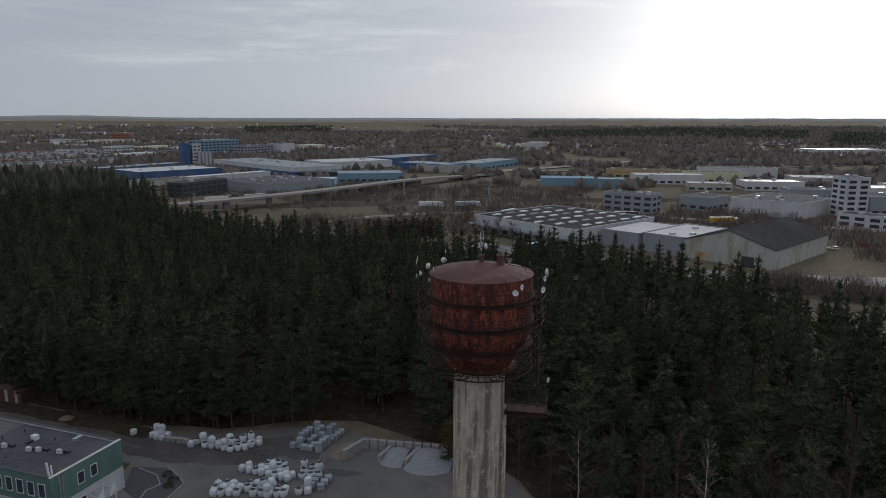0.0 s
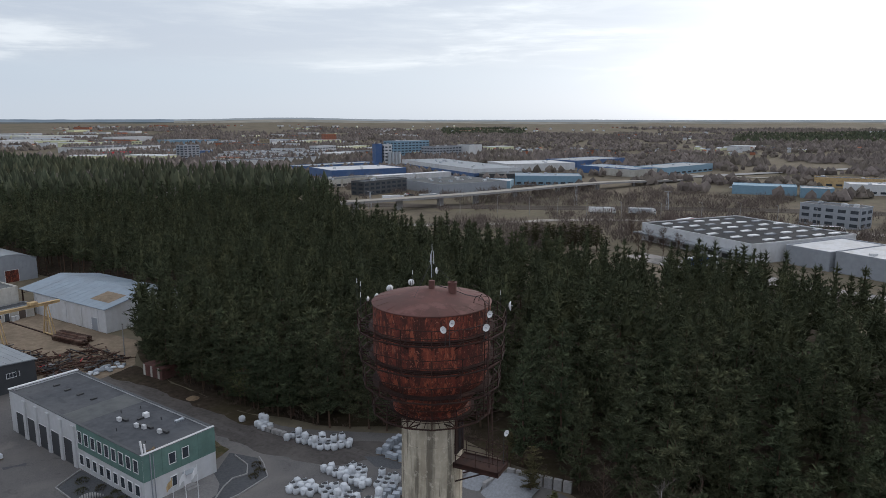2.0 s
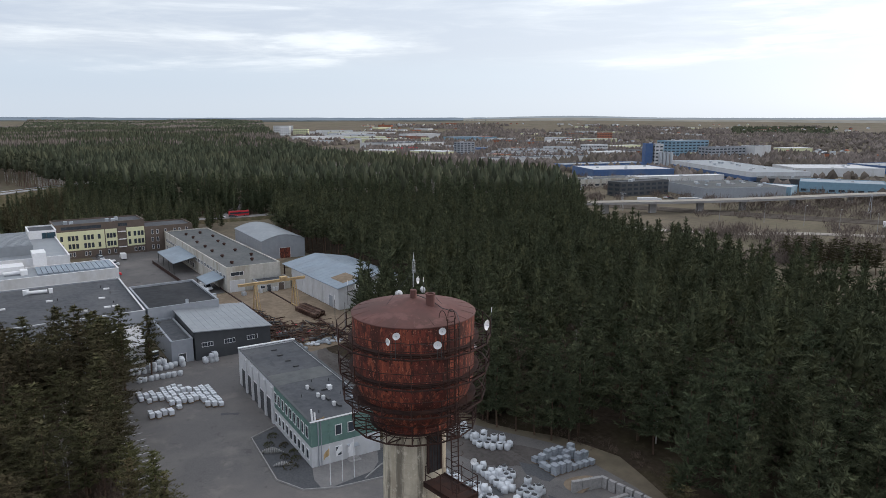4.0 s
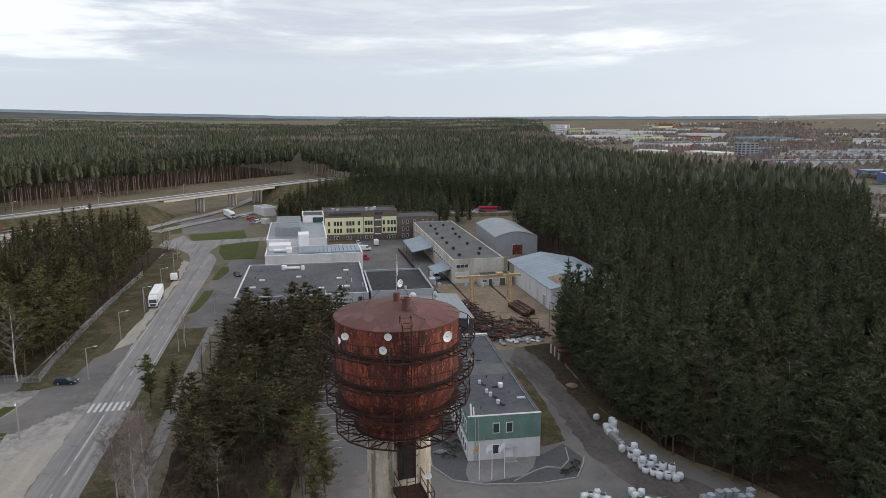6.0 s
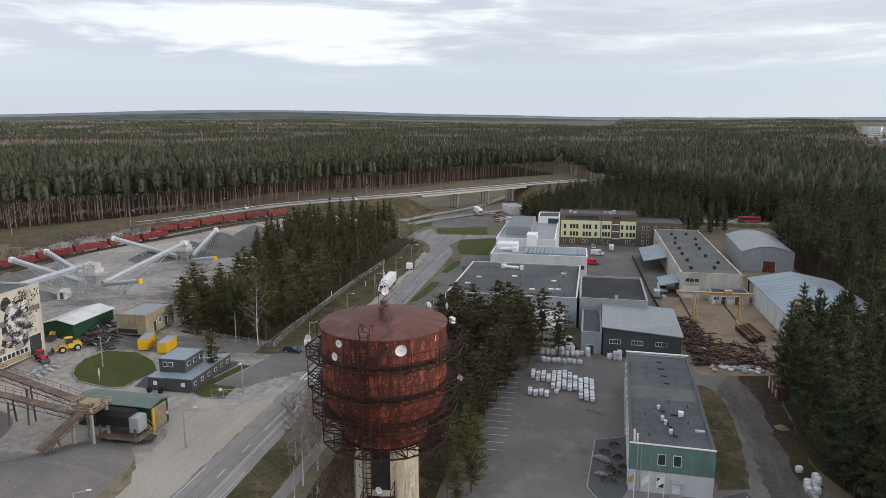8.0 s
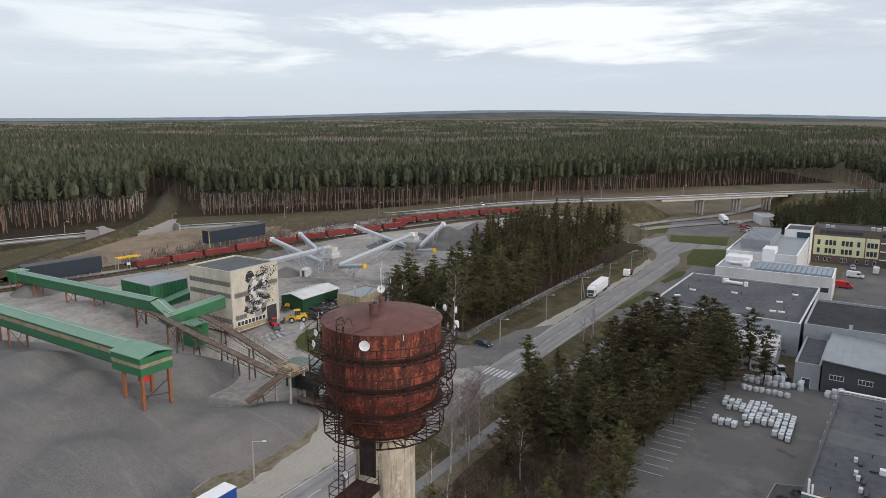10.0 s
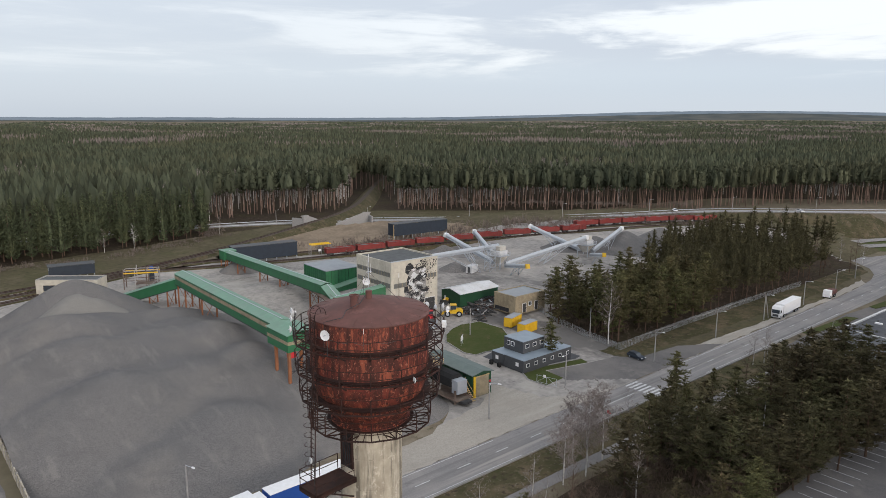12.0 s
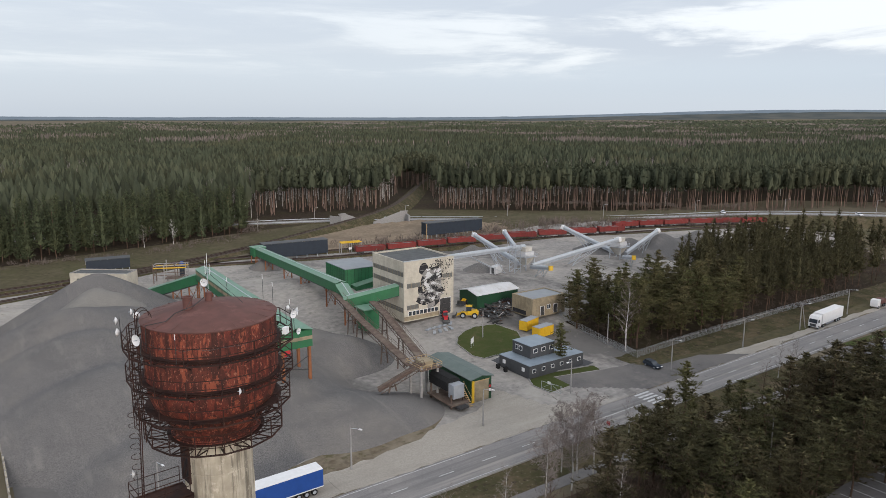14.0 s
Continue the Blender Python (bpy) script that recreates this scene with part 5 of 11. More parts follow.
def gable(name, label, x1, y0, L, W, eave, ridge, wall, roof, rz=0.0, along="x", category="building"):
    b = thing(name, label, category, (K * x1, K * y0, 0), rz)
    b["L"], b["W"] = L, W
    o = 0.4
    if along == "x":
        poly = [(0, -0.3), (W, -0.3), (W, eave), (W / 2, ridge), (0, eave)]
        m = Matrix(((0, 1, 0, 0), (1, 0, 0, 0), (0, 0, 1, 0), (0, 0, 0, 1)))
        part("wall", Shape().prism(poly, -L, 0, m), wall, b)
        r = [(-o, eave - 0.02), (W / 2, ridge + 0.06), (W + o, eave - 0.02), (W + o, eave + 0.14), (W / 2, ridge + 0.24), (-o, eave + 0.14)]
        part("roof", Shape().prism(r, -L - o, o, m), roof, b)
        seams = Shape()
        n = int(L / 3)
        for i in range(n + 1):
            x = -L + i * L / n
            seams.bar((x, -o, eave + 0.15), (x, W / 2, ridge + 0.25), 0.06, 0.05).bar((x, W + o, eave + 0.15), (x, W / 2, ridge + 0.25), 0.06, 0.05)
        part("roof_seam", seams, roof, b)
    else:
        poly = [(-L, -0.3), (0, -0.3), (0, eave), (-L / 2, ridge), (-L, eave)]
        part("wall", Shape().prism(poly, 0, W), wall, b)
        r = [(-L - o, eave - 0.02), (-L / 2, ridge + 0.06), (o, eave - 0.02), (o, eave + 0.14), (-L / 2, ridge + 0.24), (-L - o, eave + 0.14)]
        part("roof", Shape().prism(r, -o, W + o), roof, b)
    return b


def roof_box(b, x, y, z, sx, sy, sz, mat="white", name="roof_unit", label=""):
    return part(name, Shape().box(x, y, z, x + sx, y + sy, z + sz), mat, b, label)


# two-storey green and white office with garages behind
office = building("office_building", "two-storey office with green upper panels and white garage wing", -69.4, 61.4, 44.0, 12.6, 8.0, "white_wall", "roof", -3.0, 0.3, "dark_panel")
part("end_coping", Shape().box(-44.15, -0.1, 8.06, -43.6, 12.7, 8.3), "white", office)
GH = 3.75
for fc, u0, u1 in (("x1", 0.0, 12.6), ("y0", 44.0 - 19.3, 44.0), ("y1", 0.0, 19.3)):
    m = face_matrix(fc, 44.0, 12.6)
    n = max(1, round((u1 - u0) / 3.2))
    for i in range(n):
        a, c = u0 + (u1 - u0) * i / n, u0 + (u1 - u0) * (i + 1) / n
        for z0, z1 in ((GH, GH + 2.1), (GH + 2.12, 7.95)):
            part("cladding_panel", Shape().box(a + 0.012, z0, 0, c - 0.012, z1, 0.05, m), "green_wall", office, "muted green panel" if i == 0 else "")
for i, u in enumerate((4.3, 6.6)):
    window(office, "x1", u, 5.0, 1.05, 1.7, "white", "glass", mull=0, proud=0.05)
window(office, "x1", 4.3, 1.2, 1.05, 1.6, mull=0, proud=0.05)
door(office, "x1", 6.7, 1.0, 2.2, "white")
part("doorstep", Shape().box(0.02, 6.2, 0, 1.6, 8.3, 0.18).box(0.02, 6.4, 0.18, 1.0, 8.1, 0.36), "kerb", office)
part("canopy", Shape().box(0.05, 6.3, 2.6, 1.3, 8.2, 2.7), "galv", office)
for i in range(9):
    window(office, "y0", 44 - 19 + i * 2.08, 4.9, 1.15, 2.0, mull=0, proud=0.05)
    window(office, "y0", 44 - 19 + i * 2.08, 1.1, 1.15, 1.7, mull=0, proud=0.05)
    if i < 6:
        window(office, "y1", 1.5 + i * 2.9, 4.9, 1.2, 1.6, mull=0, proud=0.05)
for i in range(5):
    u = 2.2 + i * 4.4
    door(office, "y0", u, 3.2, 4.4, "dark_panel", name="garage_door")
    mm = face_matrix("y0", 44.0, 12.6)
    part("pier", Shape().box(u + 3.3, 0, 0, u + 4.25, 7.4, 0.28, mm), "white_wall", office)
part("downpipe", Shape().tube((0.12, 1.2, 0.1), (0.12, 1.2, 8.0), 0.09, 0.09, 8).tube((0.12, 1.7, 0.1), (0.12, 1.7, 8.0), 0.07, 0.07, 8), "grey_panel", office)
part("roof_strip", Shape().box(-25.5, 0.4, 7.66, -19.6, 12.2, 7.715), "roof_old", office, "paler roofing strip")
part("front_coping", Shape().box(-0.4, -0.08, 8.085, 0.09, 12.68, 8.16), "white_wall", office)
for x, y in ((-6, 6.2), (-9.5, 5.6), (-11, 5.2), (-15.5, 4.8)):
    u = part("air_handler", Shape().box(x, y, 7.75, x + 0.75, y + 0.5, 8.4), "white_wall", office)
    part("duct", Shape().box(x - 0.3, y + 0.7, 7.7, x + 1.6, y + 1.2, 8.05), "steel", office)
part("air_handler", Shape().box(-13.5, 8.2, 7.75, -12.6, 9.0, 8.5), "white", office)
part("duct", Shape().box(-13.2, 7.0, 7.7, -12.8, 8.1, 8.0), "steel", office)
part("duct", Shape().box(-7.5, 10.3, 7.68, -6.9, 11.8, 8.0), "galv", office)
for x, y in ((-40, 6), (-36, 6.1), (-32, 6.4), (-28, 6.8)):
    part("roof_vent", Shape().box(x, y, 7.66, x + 0.5, y + 1.1, 7.95), "steel", office)
for x, y in ((-4, 3), (-12, 2.8), (-10, 9.5), (-18, 7), (-17, 10)):
    part("vent_pipe", Shape().tube((x, y, 7.6), (x, y, 8.25), 0.08, 0.08, 8), "steel", office)
part("flue", Shape().tube((-1.0, 0.7, 7.6), (-1.2, 0.6, 9.9), 0.16, 0.16, 10).tube((-1.0, 1.15, 7.6), (-1.0, 1.1, 9.3), 0.13, 0.13, 10), "white", office, "pair of white flue pipes")
part("timber", Shape().bar((-0.6, 1.4, 7.75), (-1.6, 3.0, 7.9), 0.25, 0.15).bar((-1.6, 1.6, 7.75), (-0.8, 2.6, 8.0), 0.2, 0.12), "wood", office)

# the halls behind it
hall = building("flat_hall", "large flat-roofed grey hall with white parapet", -147.6, 20.6, 44.0, 37.0, 8.6, "grey_panel", "roof", -1.5, 0.35, "white_wall")
for x, y in ((-9, 23), (-10, 28.5), (-10.2, 30.5), (-21, 28.5), (-22, 5), (-13, 3), (-32, 31), (-25, 16)):
    part("skylight", Shape().box(x, y, 8.2, x + 0.7, y + 1.6, 8.6), "white", hall)
part("duct", Shape().tube((-36, 12, 8.9), (-35.4, 17, 8.9), 0.5, 0.5, 10).box(-37.5, 11, 8.2, -36, 12.6, 9.6).box(-36.3, 17.4, 8.2, -35, 18.4, 9.5), "white", hall, "white roof duct")
for i in range(12):
    x, y = -4 - (i % 4) * 10.5 + rnd.uniform(-1, 1), 4 + (i // 4) * 14 + rnd.uniform(-2, 2)
    part("vent_pipe", Shape().tube((x, y, 8.2), (x, y, 8.9), 0.12, 0.12, 8), "steel", hall)
low = building("low_hall", "flat-roofed pale grey hall with dark bitumen roof", -147.4, 54.6, 28.5, 18.3, 8.6, "grey_panel", "black_roof", -1.0, 0.5, "grey_panel")
part("light_frame", Shape().box(-0.02, 9.5, 8.7, 0.1, 10.3, 9.9), "galv", low)
annex = building("link_annex", "small pale grey link building", -127.6, 55.0, 21.5, 5.0, 5.6, "grey_panel", "roof", -1.0, 0.3)
door(annex, "x1", 1.6, 1.6, 2.3, "dark_panel")
tent = gable("tent_hall", "dirty white fabric storage tent", -132.5, 38.6, 13.4, 13.4, 4.2, 7.4, "white_wall", "white_wall", 0, "y")
for i in range(6):
    part("window", Shape().box(-0.02, 2.0 + i * 1.7, 0.9, 0.04, 3.2 + i * 1.7, 1.7), "glass", tent)
wsh = thing("workshop", "anthracite workshop with sloping grey metal roof", "building", (K * -127.0, K * 59.8, 0), -2.0)
wsh["L"], wsh["W"] = 25.0, 18.4
m = Matrix(((0, 1, 0, 0), (1, 0, 0, 0), (0, 0, 1, 0), (0, 0, 0, 1)))
part("wall", Shape().prism([(0, -0.3), (18.4, -0.3), (18.4, 5.9), (0, 7.2)], -25, 0, m), "dark_panel", wsh)
part("roof", Shape().prism([(-0.4, 7.24), (18.8, 5.88), (18.8, 6.1), (-0.4, 7.46)], -25.4, 0.4, m), "roof_metal", wsh, "standing-seam metal roof")
for i in range(12):
    y = i * 1.6
    part("roof_seam", Shape().bar((-25.3, y, 7.44 - y * 0.0707), (0.35, y, 7.44 - y * 0.0707), 0.05, 0.05), "roof_metal", wsh)
for u in (1.6, 6.9, 12.5):
    window(wsh, "x1", u, 3.3, 2.5, 0.95, mull=3)
window(wsh, "y0", 16, 2.0, 1.6, 0.9, mull=1)
door(wsh, "y0", 21, 1.2, 2.3, "dark_panel")
part("tall_fin", Shape().bar((0.1, 14.6, 3.2), (0.1, 14.6, 4.9), 0.25), "steel", wsh)

white_hall = building("white_hall", "long white hall with ribbed skylight roof", -199.8, 25.6, 17.6, 35.0, 8.8, "white_wall", "roof_metal", 0, 0.3, "white")
for i in range(15):
    part("skylight_rib", Shape().box(-15.5, 12 + i * 1.5, 8.5, -3, 13.3 + i * 1.5, 9.0), "roof_pale", white_hall, "ribbed pale skylight" if i == 0 else "")
part("duct", Shape().tube((-8, 3, 9.2), (-8, 8, 9.2), 0.6, 0.6, 10).box(-9.5, 7.5, 8.4, -6, 9.5, 10), "white", white_hall)
window(white_hall, "x1", 31.5, 4.0, 2.6, 1.6, mull=0)

gl = building("glass_offices", "white and dark glass office block with ribbed roof", -216.5, 25.5, 46.0, 23.0, 11.5, "white_wall", "roof_metal", 0, 0.4, "white")
for i in range(7):
    window(gl, "x1", 0.5 + i * 1.4, 1.0, 1.25, 7.2, "steel", "glass_blue", "curtain_panel", 0)
for i in range(12):
    window(gl, "y0", 2 + i * 3.6, 1.0, 3.2, 7.6, "steel", "glass_blue", "curtain_panel", 1)
part("plant_room", Shape().box(-42, 3, 11, -10, 13, 14.5), "roof_metal", gl, "ribbed grey plant room")
for i in range(16):
    part("roof_rib", Shape().box(-41.5 + i * 2, 3.2, 14.5, -40.6 + i * 2, 12.8, 14.75), "roof_metal", gl)
part("stair_block", Shape().box(-7, 12, 0, 0.6, 16, 13.2), "white", gl)
part("low_block", Shape().box(-2, 1, 0, 7, 9, 10.5), "white", gl)
tall = building("glass_stair_tower", "tall white block with dark glass corner", -257, 38.0, 16.0, 9.5, 14.2, "white", "roof", 0, 0.4, "white")
for i in range(3):
    for k in range(4):
        window(tall, "x1", 4.6 + i * 1.55, 0.8 + k * 3.2, 1.4, 2.9, "steel", "glass_blue", "curtain_panel", 0)

yellow = building("yellow_offices", "four-storey office with pale yellow and brown facade", -266, 46.6, 17.0, 34.5, 14.4, "brown_wall", "roof", 0, 0.5, "brown_wall")
m = face_matrix("x1", 17.0, 34.5)
for u0, u1 in ((0.6, 18.5), (18.9, 23.4), (27.2, 34.3)):
    part("render_panel", Shape().box(u0, 3.4, 0, u1, 11.4, 0.12, m), "yellow_wall", yellow, "pale yellow rendered panel")
for row in range(2):
    for u in (2, 4.8, 6.2, 7.6, 10.6, 12, 13.4, 16, 19.4, 20.6, 21.9, 27.8, 30, 31.6, 33):
        window(yellow, "x1", u, 4.3 + row * 3.4, 0.85, 1.85, "steel", "glass", mull=0, proud=0.12)
for u in (2, 4.8, 6.2, 10.6, 12, 16, 19.4, 21.9, 30, 31.6, 33):
    window(yellow, "x1", u, 1.0, 0.75, 1.5, "white", "glass", mull=0)
window(yellow, "x1", 2.5, 12.2, 15, 1.3, "brown_wall", "glass", "window_band", 7)
window(yellow, "x1", 24.0, 12.2, 3.6, 1.3, "brown_wall", "glass", "window_band", 3)
for k in range(3):
    part("balcony", Shape().box(0.1, 23.8, 3.2 + k * 3.3, 0.9, 26.8, 3.5 + k * 3.3), "white", yellow)
for x, y in ((-5, 4), (-6, 20), (-4, 22), (-9, 24), (-3, 6)):
    part("roof_unit", Shape().box(x, y, 13.8, x + 1.6, y + 1.4, 15.3), "galv", yellow)
brown = building("brown_wing", "three-storey brown office wing", -266, 77.8, 17.0, 20.0, 11.0, "brown_wall", "roof", 0, 0.5, "brown_wall")
for row in range(3):
    for u in (2.5, 4.6, 8, 12, 14, 17):
        window(brown, "x1", u, 1.1 + row * 3.3, 0.75, 1.7, "white", "glass", mull=0)

# long old warehouse
wh = building("long_warehouse", "long old warehouse of stained white brick, bitumen roof", -182.4, 83.8, 91.0, 18.6, 8.6, "old_white", "roof_old", -0.5, 0.25, "old_white")
window(wh, "x1", 1.4, 5.6, 4.2, 1.2, "white", "glass", mull=2)
door(wh, "x1", 1.0, 4.8, 4.0, "white_wall", name="gate")
for i in range(6):
    part("facade_panel", Shape().box(0.0, 6.2 + i * 2.05, 4.0, 0.05, 8.2 + i * 2.05, 8.4), "old_white", wh)
    part("facade_panel", Shape().box(0.0, 6.2 + i * 2.05, 0.3, 0.05, 8.2 + i * 2.05, 3.95), "old_white", wh)
for i in range(22):
    window(wh, "y0", 3 + i * 4.0, 4.6, 2.6, 1.1, "white", "glass", mull=2)
for i in range(12):
    window(wh, "y0", 3 + i * 4.0, 1.2, 2.2, 1.8, "white", "glass", mull=1)
part("awning", Shape().add([(-66, -8.5, 4.2), (-38, -8.5, 4.2), (-38, 0, 6.0), (-66, 0, 6.0), (-66, -8.5, 4.35), (-38, -8.5, 4.35), (-38, 0, 6.15), (-66, 0, 6.15)], [(0, 1, 2, 3), (4, 5, 6, 7), (0, 1, 5, 4), (1, 2, 6, 5), (2, 3, 7, 6), (3, 0, 4, 7)]), "roof_pale", wh, "pale blue sheet awning")
part("awning", Shape().add([(-16, -6, 3.0), (-3, -6, 3.0), (-3, 0, 4.6), (-16, 0, 4.6), (-16, -6, 3.15), (-3, -6, 3.15), (-3, 0, 4.75), (-16, 0, 4.75)], [(0, 1, 2, 3), (4, 5, 6, 7), (0, 1, 5, 4), (1, 2, 6, 5), (2, 3, 7, 6), (3, 0, 4, 7)]), "roof_pale", wh, "pale blue sheet awning")
for xx in (-65, -56, -47, -39, -15.5, -4):
    part("awning_post", Shape().tube((xx, -8.2 if xx < -20 else -5.7, 0), (xx, -8.2 if xx < -20 else -5.7, 4.2 if xx < -20 else 3.0), 0.1, 0.1, 8), "steel", wh)
for i in range(14):
    x, y = -8 - (i // 2) * 11.5 + rnd.uniform(-2, 2), 5 + (i % 2) * 8 + rnd.uniform(-1.5, 1.5)
    part("roof_vent", Shape().revolve([(0.45, 0), (0.45, 0.5), (0.75, 0.55), (0.55, 1.0), (0, 1.15)], 10), "rust_dark", wh).location = (x, y, 8.3)
annex2 = building("gatehouse_annex", "low stained annex with two dark doors", -177.6, 91.5, 5.5, 11.5, 3.7, "old_white", "roof", 0, 0.2)
door(annex2, "x1", 3.2, 1.3, 2.4, "dark_panel")
door(annex2, "x1", 7.2, 1.9, 2.6, "brown_wall")
window(annex2, "x1", 1.0, 1.3, 1.4, 0.9)
for y in (0.8, 5.2, 6.2):
    part("tank", Shape().tube((0.7, y, 0), (0.7, y, 1.4), 0.5, 0.5, 12), "white_wall", annex2)

# arched steel hall
ah = thing("arched_hall", "grey steel hall with low curved roof", "building", (K * -224, K * 109.6, 0), -3)
ah["L"], ah["W"] = 41.0, 18.4
arc = [(18.4 * i / 12, 7.6 + 2.3 * math.sin(math.pi * i / 12)) for i in range(13)]
m = Matrix(((0, 1, 0, 0), (1, 0, 0, 0), (0, 0, 1, 0), (0, 0, 0, 1)))
part("wall", Shape().prism([(0, -0.3), (18.4, -0.3)] + arc[::-1], -41, 0, m), "grey_panel", ah)
part("roof", Shape().prism([(x * 1.02 - 0.2, z + 0.03) for x, z in arc] + [(x * 1.02 - 0.2, z + 0.2) for x, z in arc[::-1]], -41.3, 0.3, m), "roof_metal", ah, "", True)
door(ah, "x1", 7.5, 4.5, 4.4, "rust", name="gate")
for i in range(14):
    mm = face_matrix("x1", 41.0, 18.4)
    part("rib", Shape().box(0.6 + i * 1.3, 4.6, 0, 0.7 + i * 1.3, 7.4, 0.05, mm), "grey_panel", ah)

# shed with pale blue roof and an open truss bay
shd = gable("storage_shed", "white shed with pale blue metal roof and open end bay", -146.5, 103.2, 37.0, 25.0, 6.6, 9.0, "white_wall", "roof_pale", 0)
part("roof_patch", Shape().add([(-12, 3.0, 7.45), (-3, 3.0, 7.45), (-3, 8.4, 8.5), (-12, 8.4, 8.5)], [(0, 1, 2, 3)]), "sand", shd, "faded brown translucent roof sheets")
for i in range(5):
    part("pilaster", Shape().box(-36 + i * 8, -0.15, 0, -35.5 + i * 8, 0, 6.5), "white_wall", shd)
door(shd, "y0", 30, 3.0, 3.6, "grey_panel")
shc = thing("truss_canopy", "open steel truss canopy with pale blue roof", "canopy", (K * -180, K * 103.2, 0))
part("roof", Shape().prism([(-0.4, 6.6), (12.5, 9.06), (25.4, 6.6), (25.4, 6.75), (12.5, 9.25), (-0.4, 6.75)], -7.5, 0.2, m), "roof_pale", shc)
for y in (0.3, 12.5, 24.7):
    part("post", Shape().bar((-7, y, 0), (-7, y, 6.6), 0.35), "rust_dark", shc)
tr = Shape()
for i in range(8):
    tr.bar((-7, i * 3.1, 5.3 + (0 if i % 2 else 1.2)), (-7, (i + 1) * 3.1, 5.3 + (1.2 if i % 2 else 0)), 0.12)
tr.bar((-7, 0, 5.3), (-7, 24.8, 5.3), 0.16).bar((-7, 0, 6.5), (-7, 24.8, 6.5), 0.16)
part("truss", tr, "rust_dark", shc)

# gantry crane
gc = thing("gantry_crane", "faded yellow gantry crane over the scrap yard", "gantry crane", (K * -157, K * 80, 0))
part("girder", Shape().box(-0.28, -1, 8.5, 0.28, 20, 9.2).box(-0.5, -1, 9.2, 0.5, 20, 9.26), "crane_yellow", gc)
for y, w in ((4.0, 2.2), (16.2, 2.2)):
    part("leg", Shape().bar((-w, y, 0.4), (-0.2, y, 8.5), 0.28).bar((w, y, 0.4), (0.2, y, 8.5), 0.28).bar((-w, y, 0.6), (w, y, 0.6), 0.3).bar((-1.1, y, 4.2), (1.1, y, 4.2), 0.15), "crane_yellow", gc)
    part("leg", Shape().bar((-w, y + 0.9, 0.4), (-0.2, y + 0.5, 8.5), 0.18).bar((w, y + 0.9, 0.4), (0.2, y + 0.5, 8.5), 0.18), "crane_yellow", gc)
part("trolley", Shape().box(-0.9, 12, 9.25, 0.9, 14, 10.0), "crane_yellow", gc)
for y in (4.2, 16.6):
    single("crane_rail", Shape().box(K * -190, K * 80 + y - 0.2, 0.05, K * -125, K * 80 + y + 0.2, 0.3), "rust_dark", "long rusty crane rail on the ground", "rail", kind="structure")


# ---- trees ----
def tuft(s, c, out, size, rg, n, slim=0.1, flat=0.7):
    """A spray of narrow needle blades around a point."""
    for _ in range(n):
        d = Vector((rg.gauss(0, 1), rg.gauss(0, 1), rg.gauss(0.3, flat))) * 0.7 + out
        d.normalize()
        side = d.cross(Vector((rg.uniform(-1, 1), rg.uniform(-1, 1), rg.uniform(-1, 1))))
        if side.length < 0.05:
            continue
        side.normalize()
        L = size * rg.uniform(0.6, 1.3)
        w = L * slim * rg.uniform(0.75, 1.3)
        k = len(s.v)
        b = c - d * L * 0.3
        s.v.extend([tuple(b + side * w), tuple(b - side * w), tuple(c + d * L)])
        s.f.append((k, k + 1, k + 2))


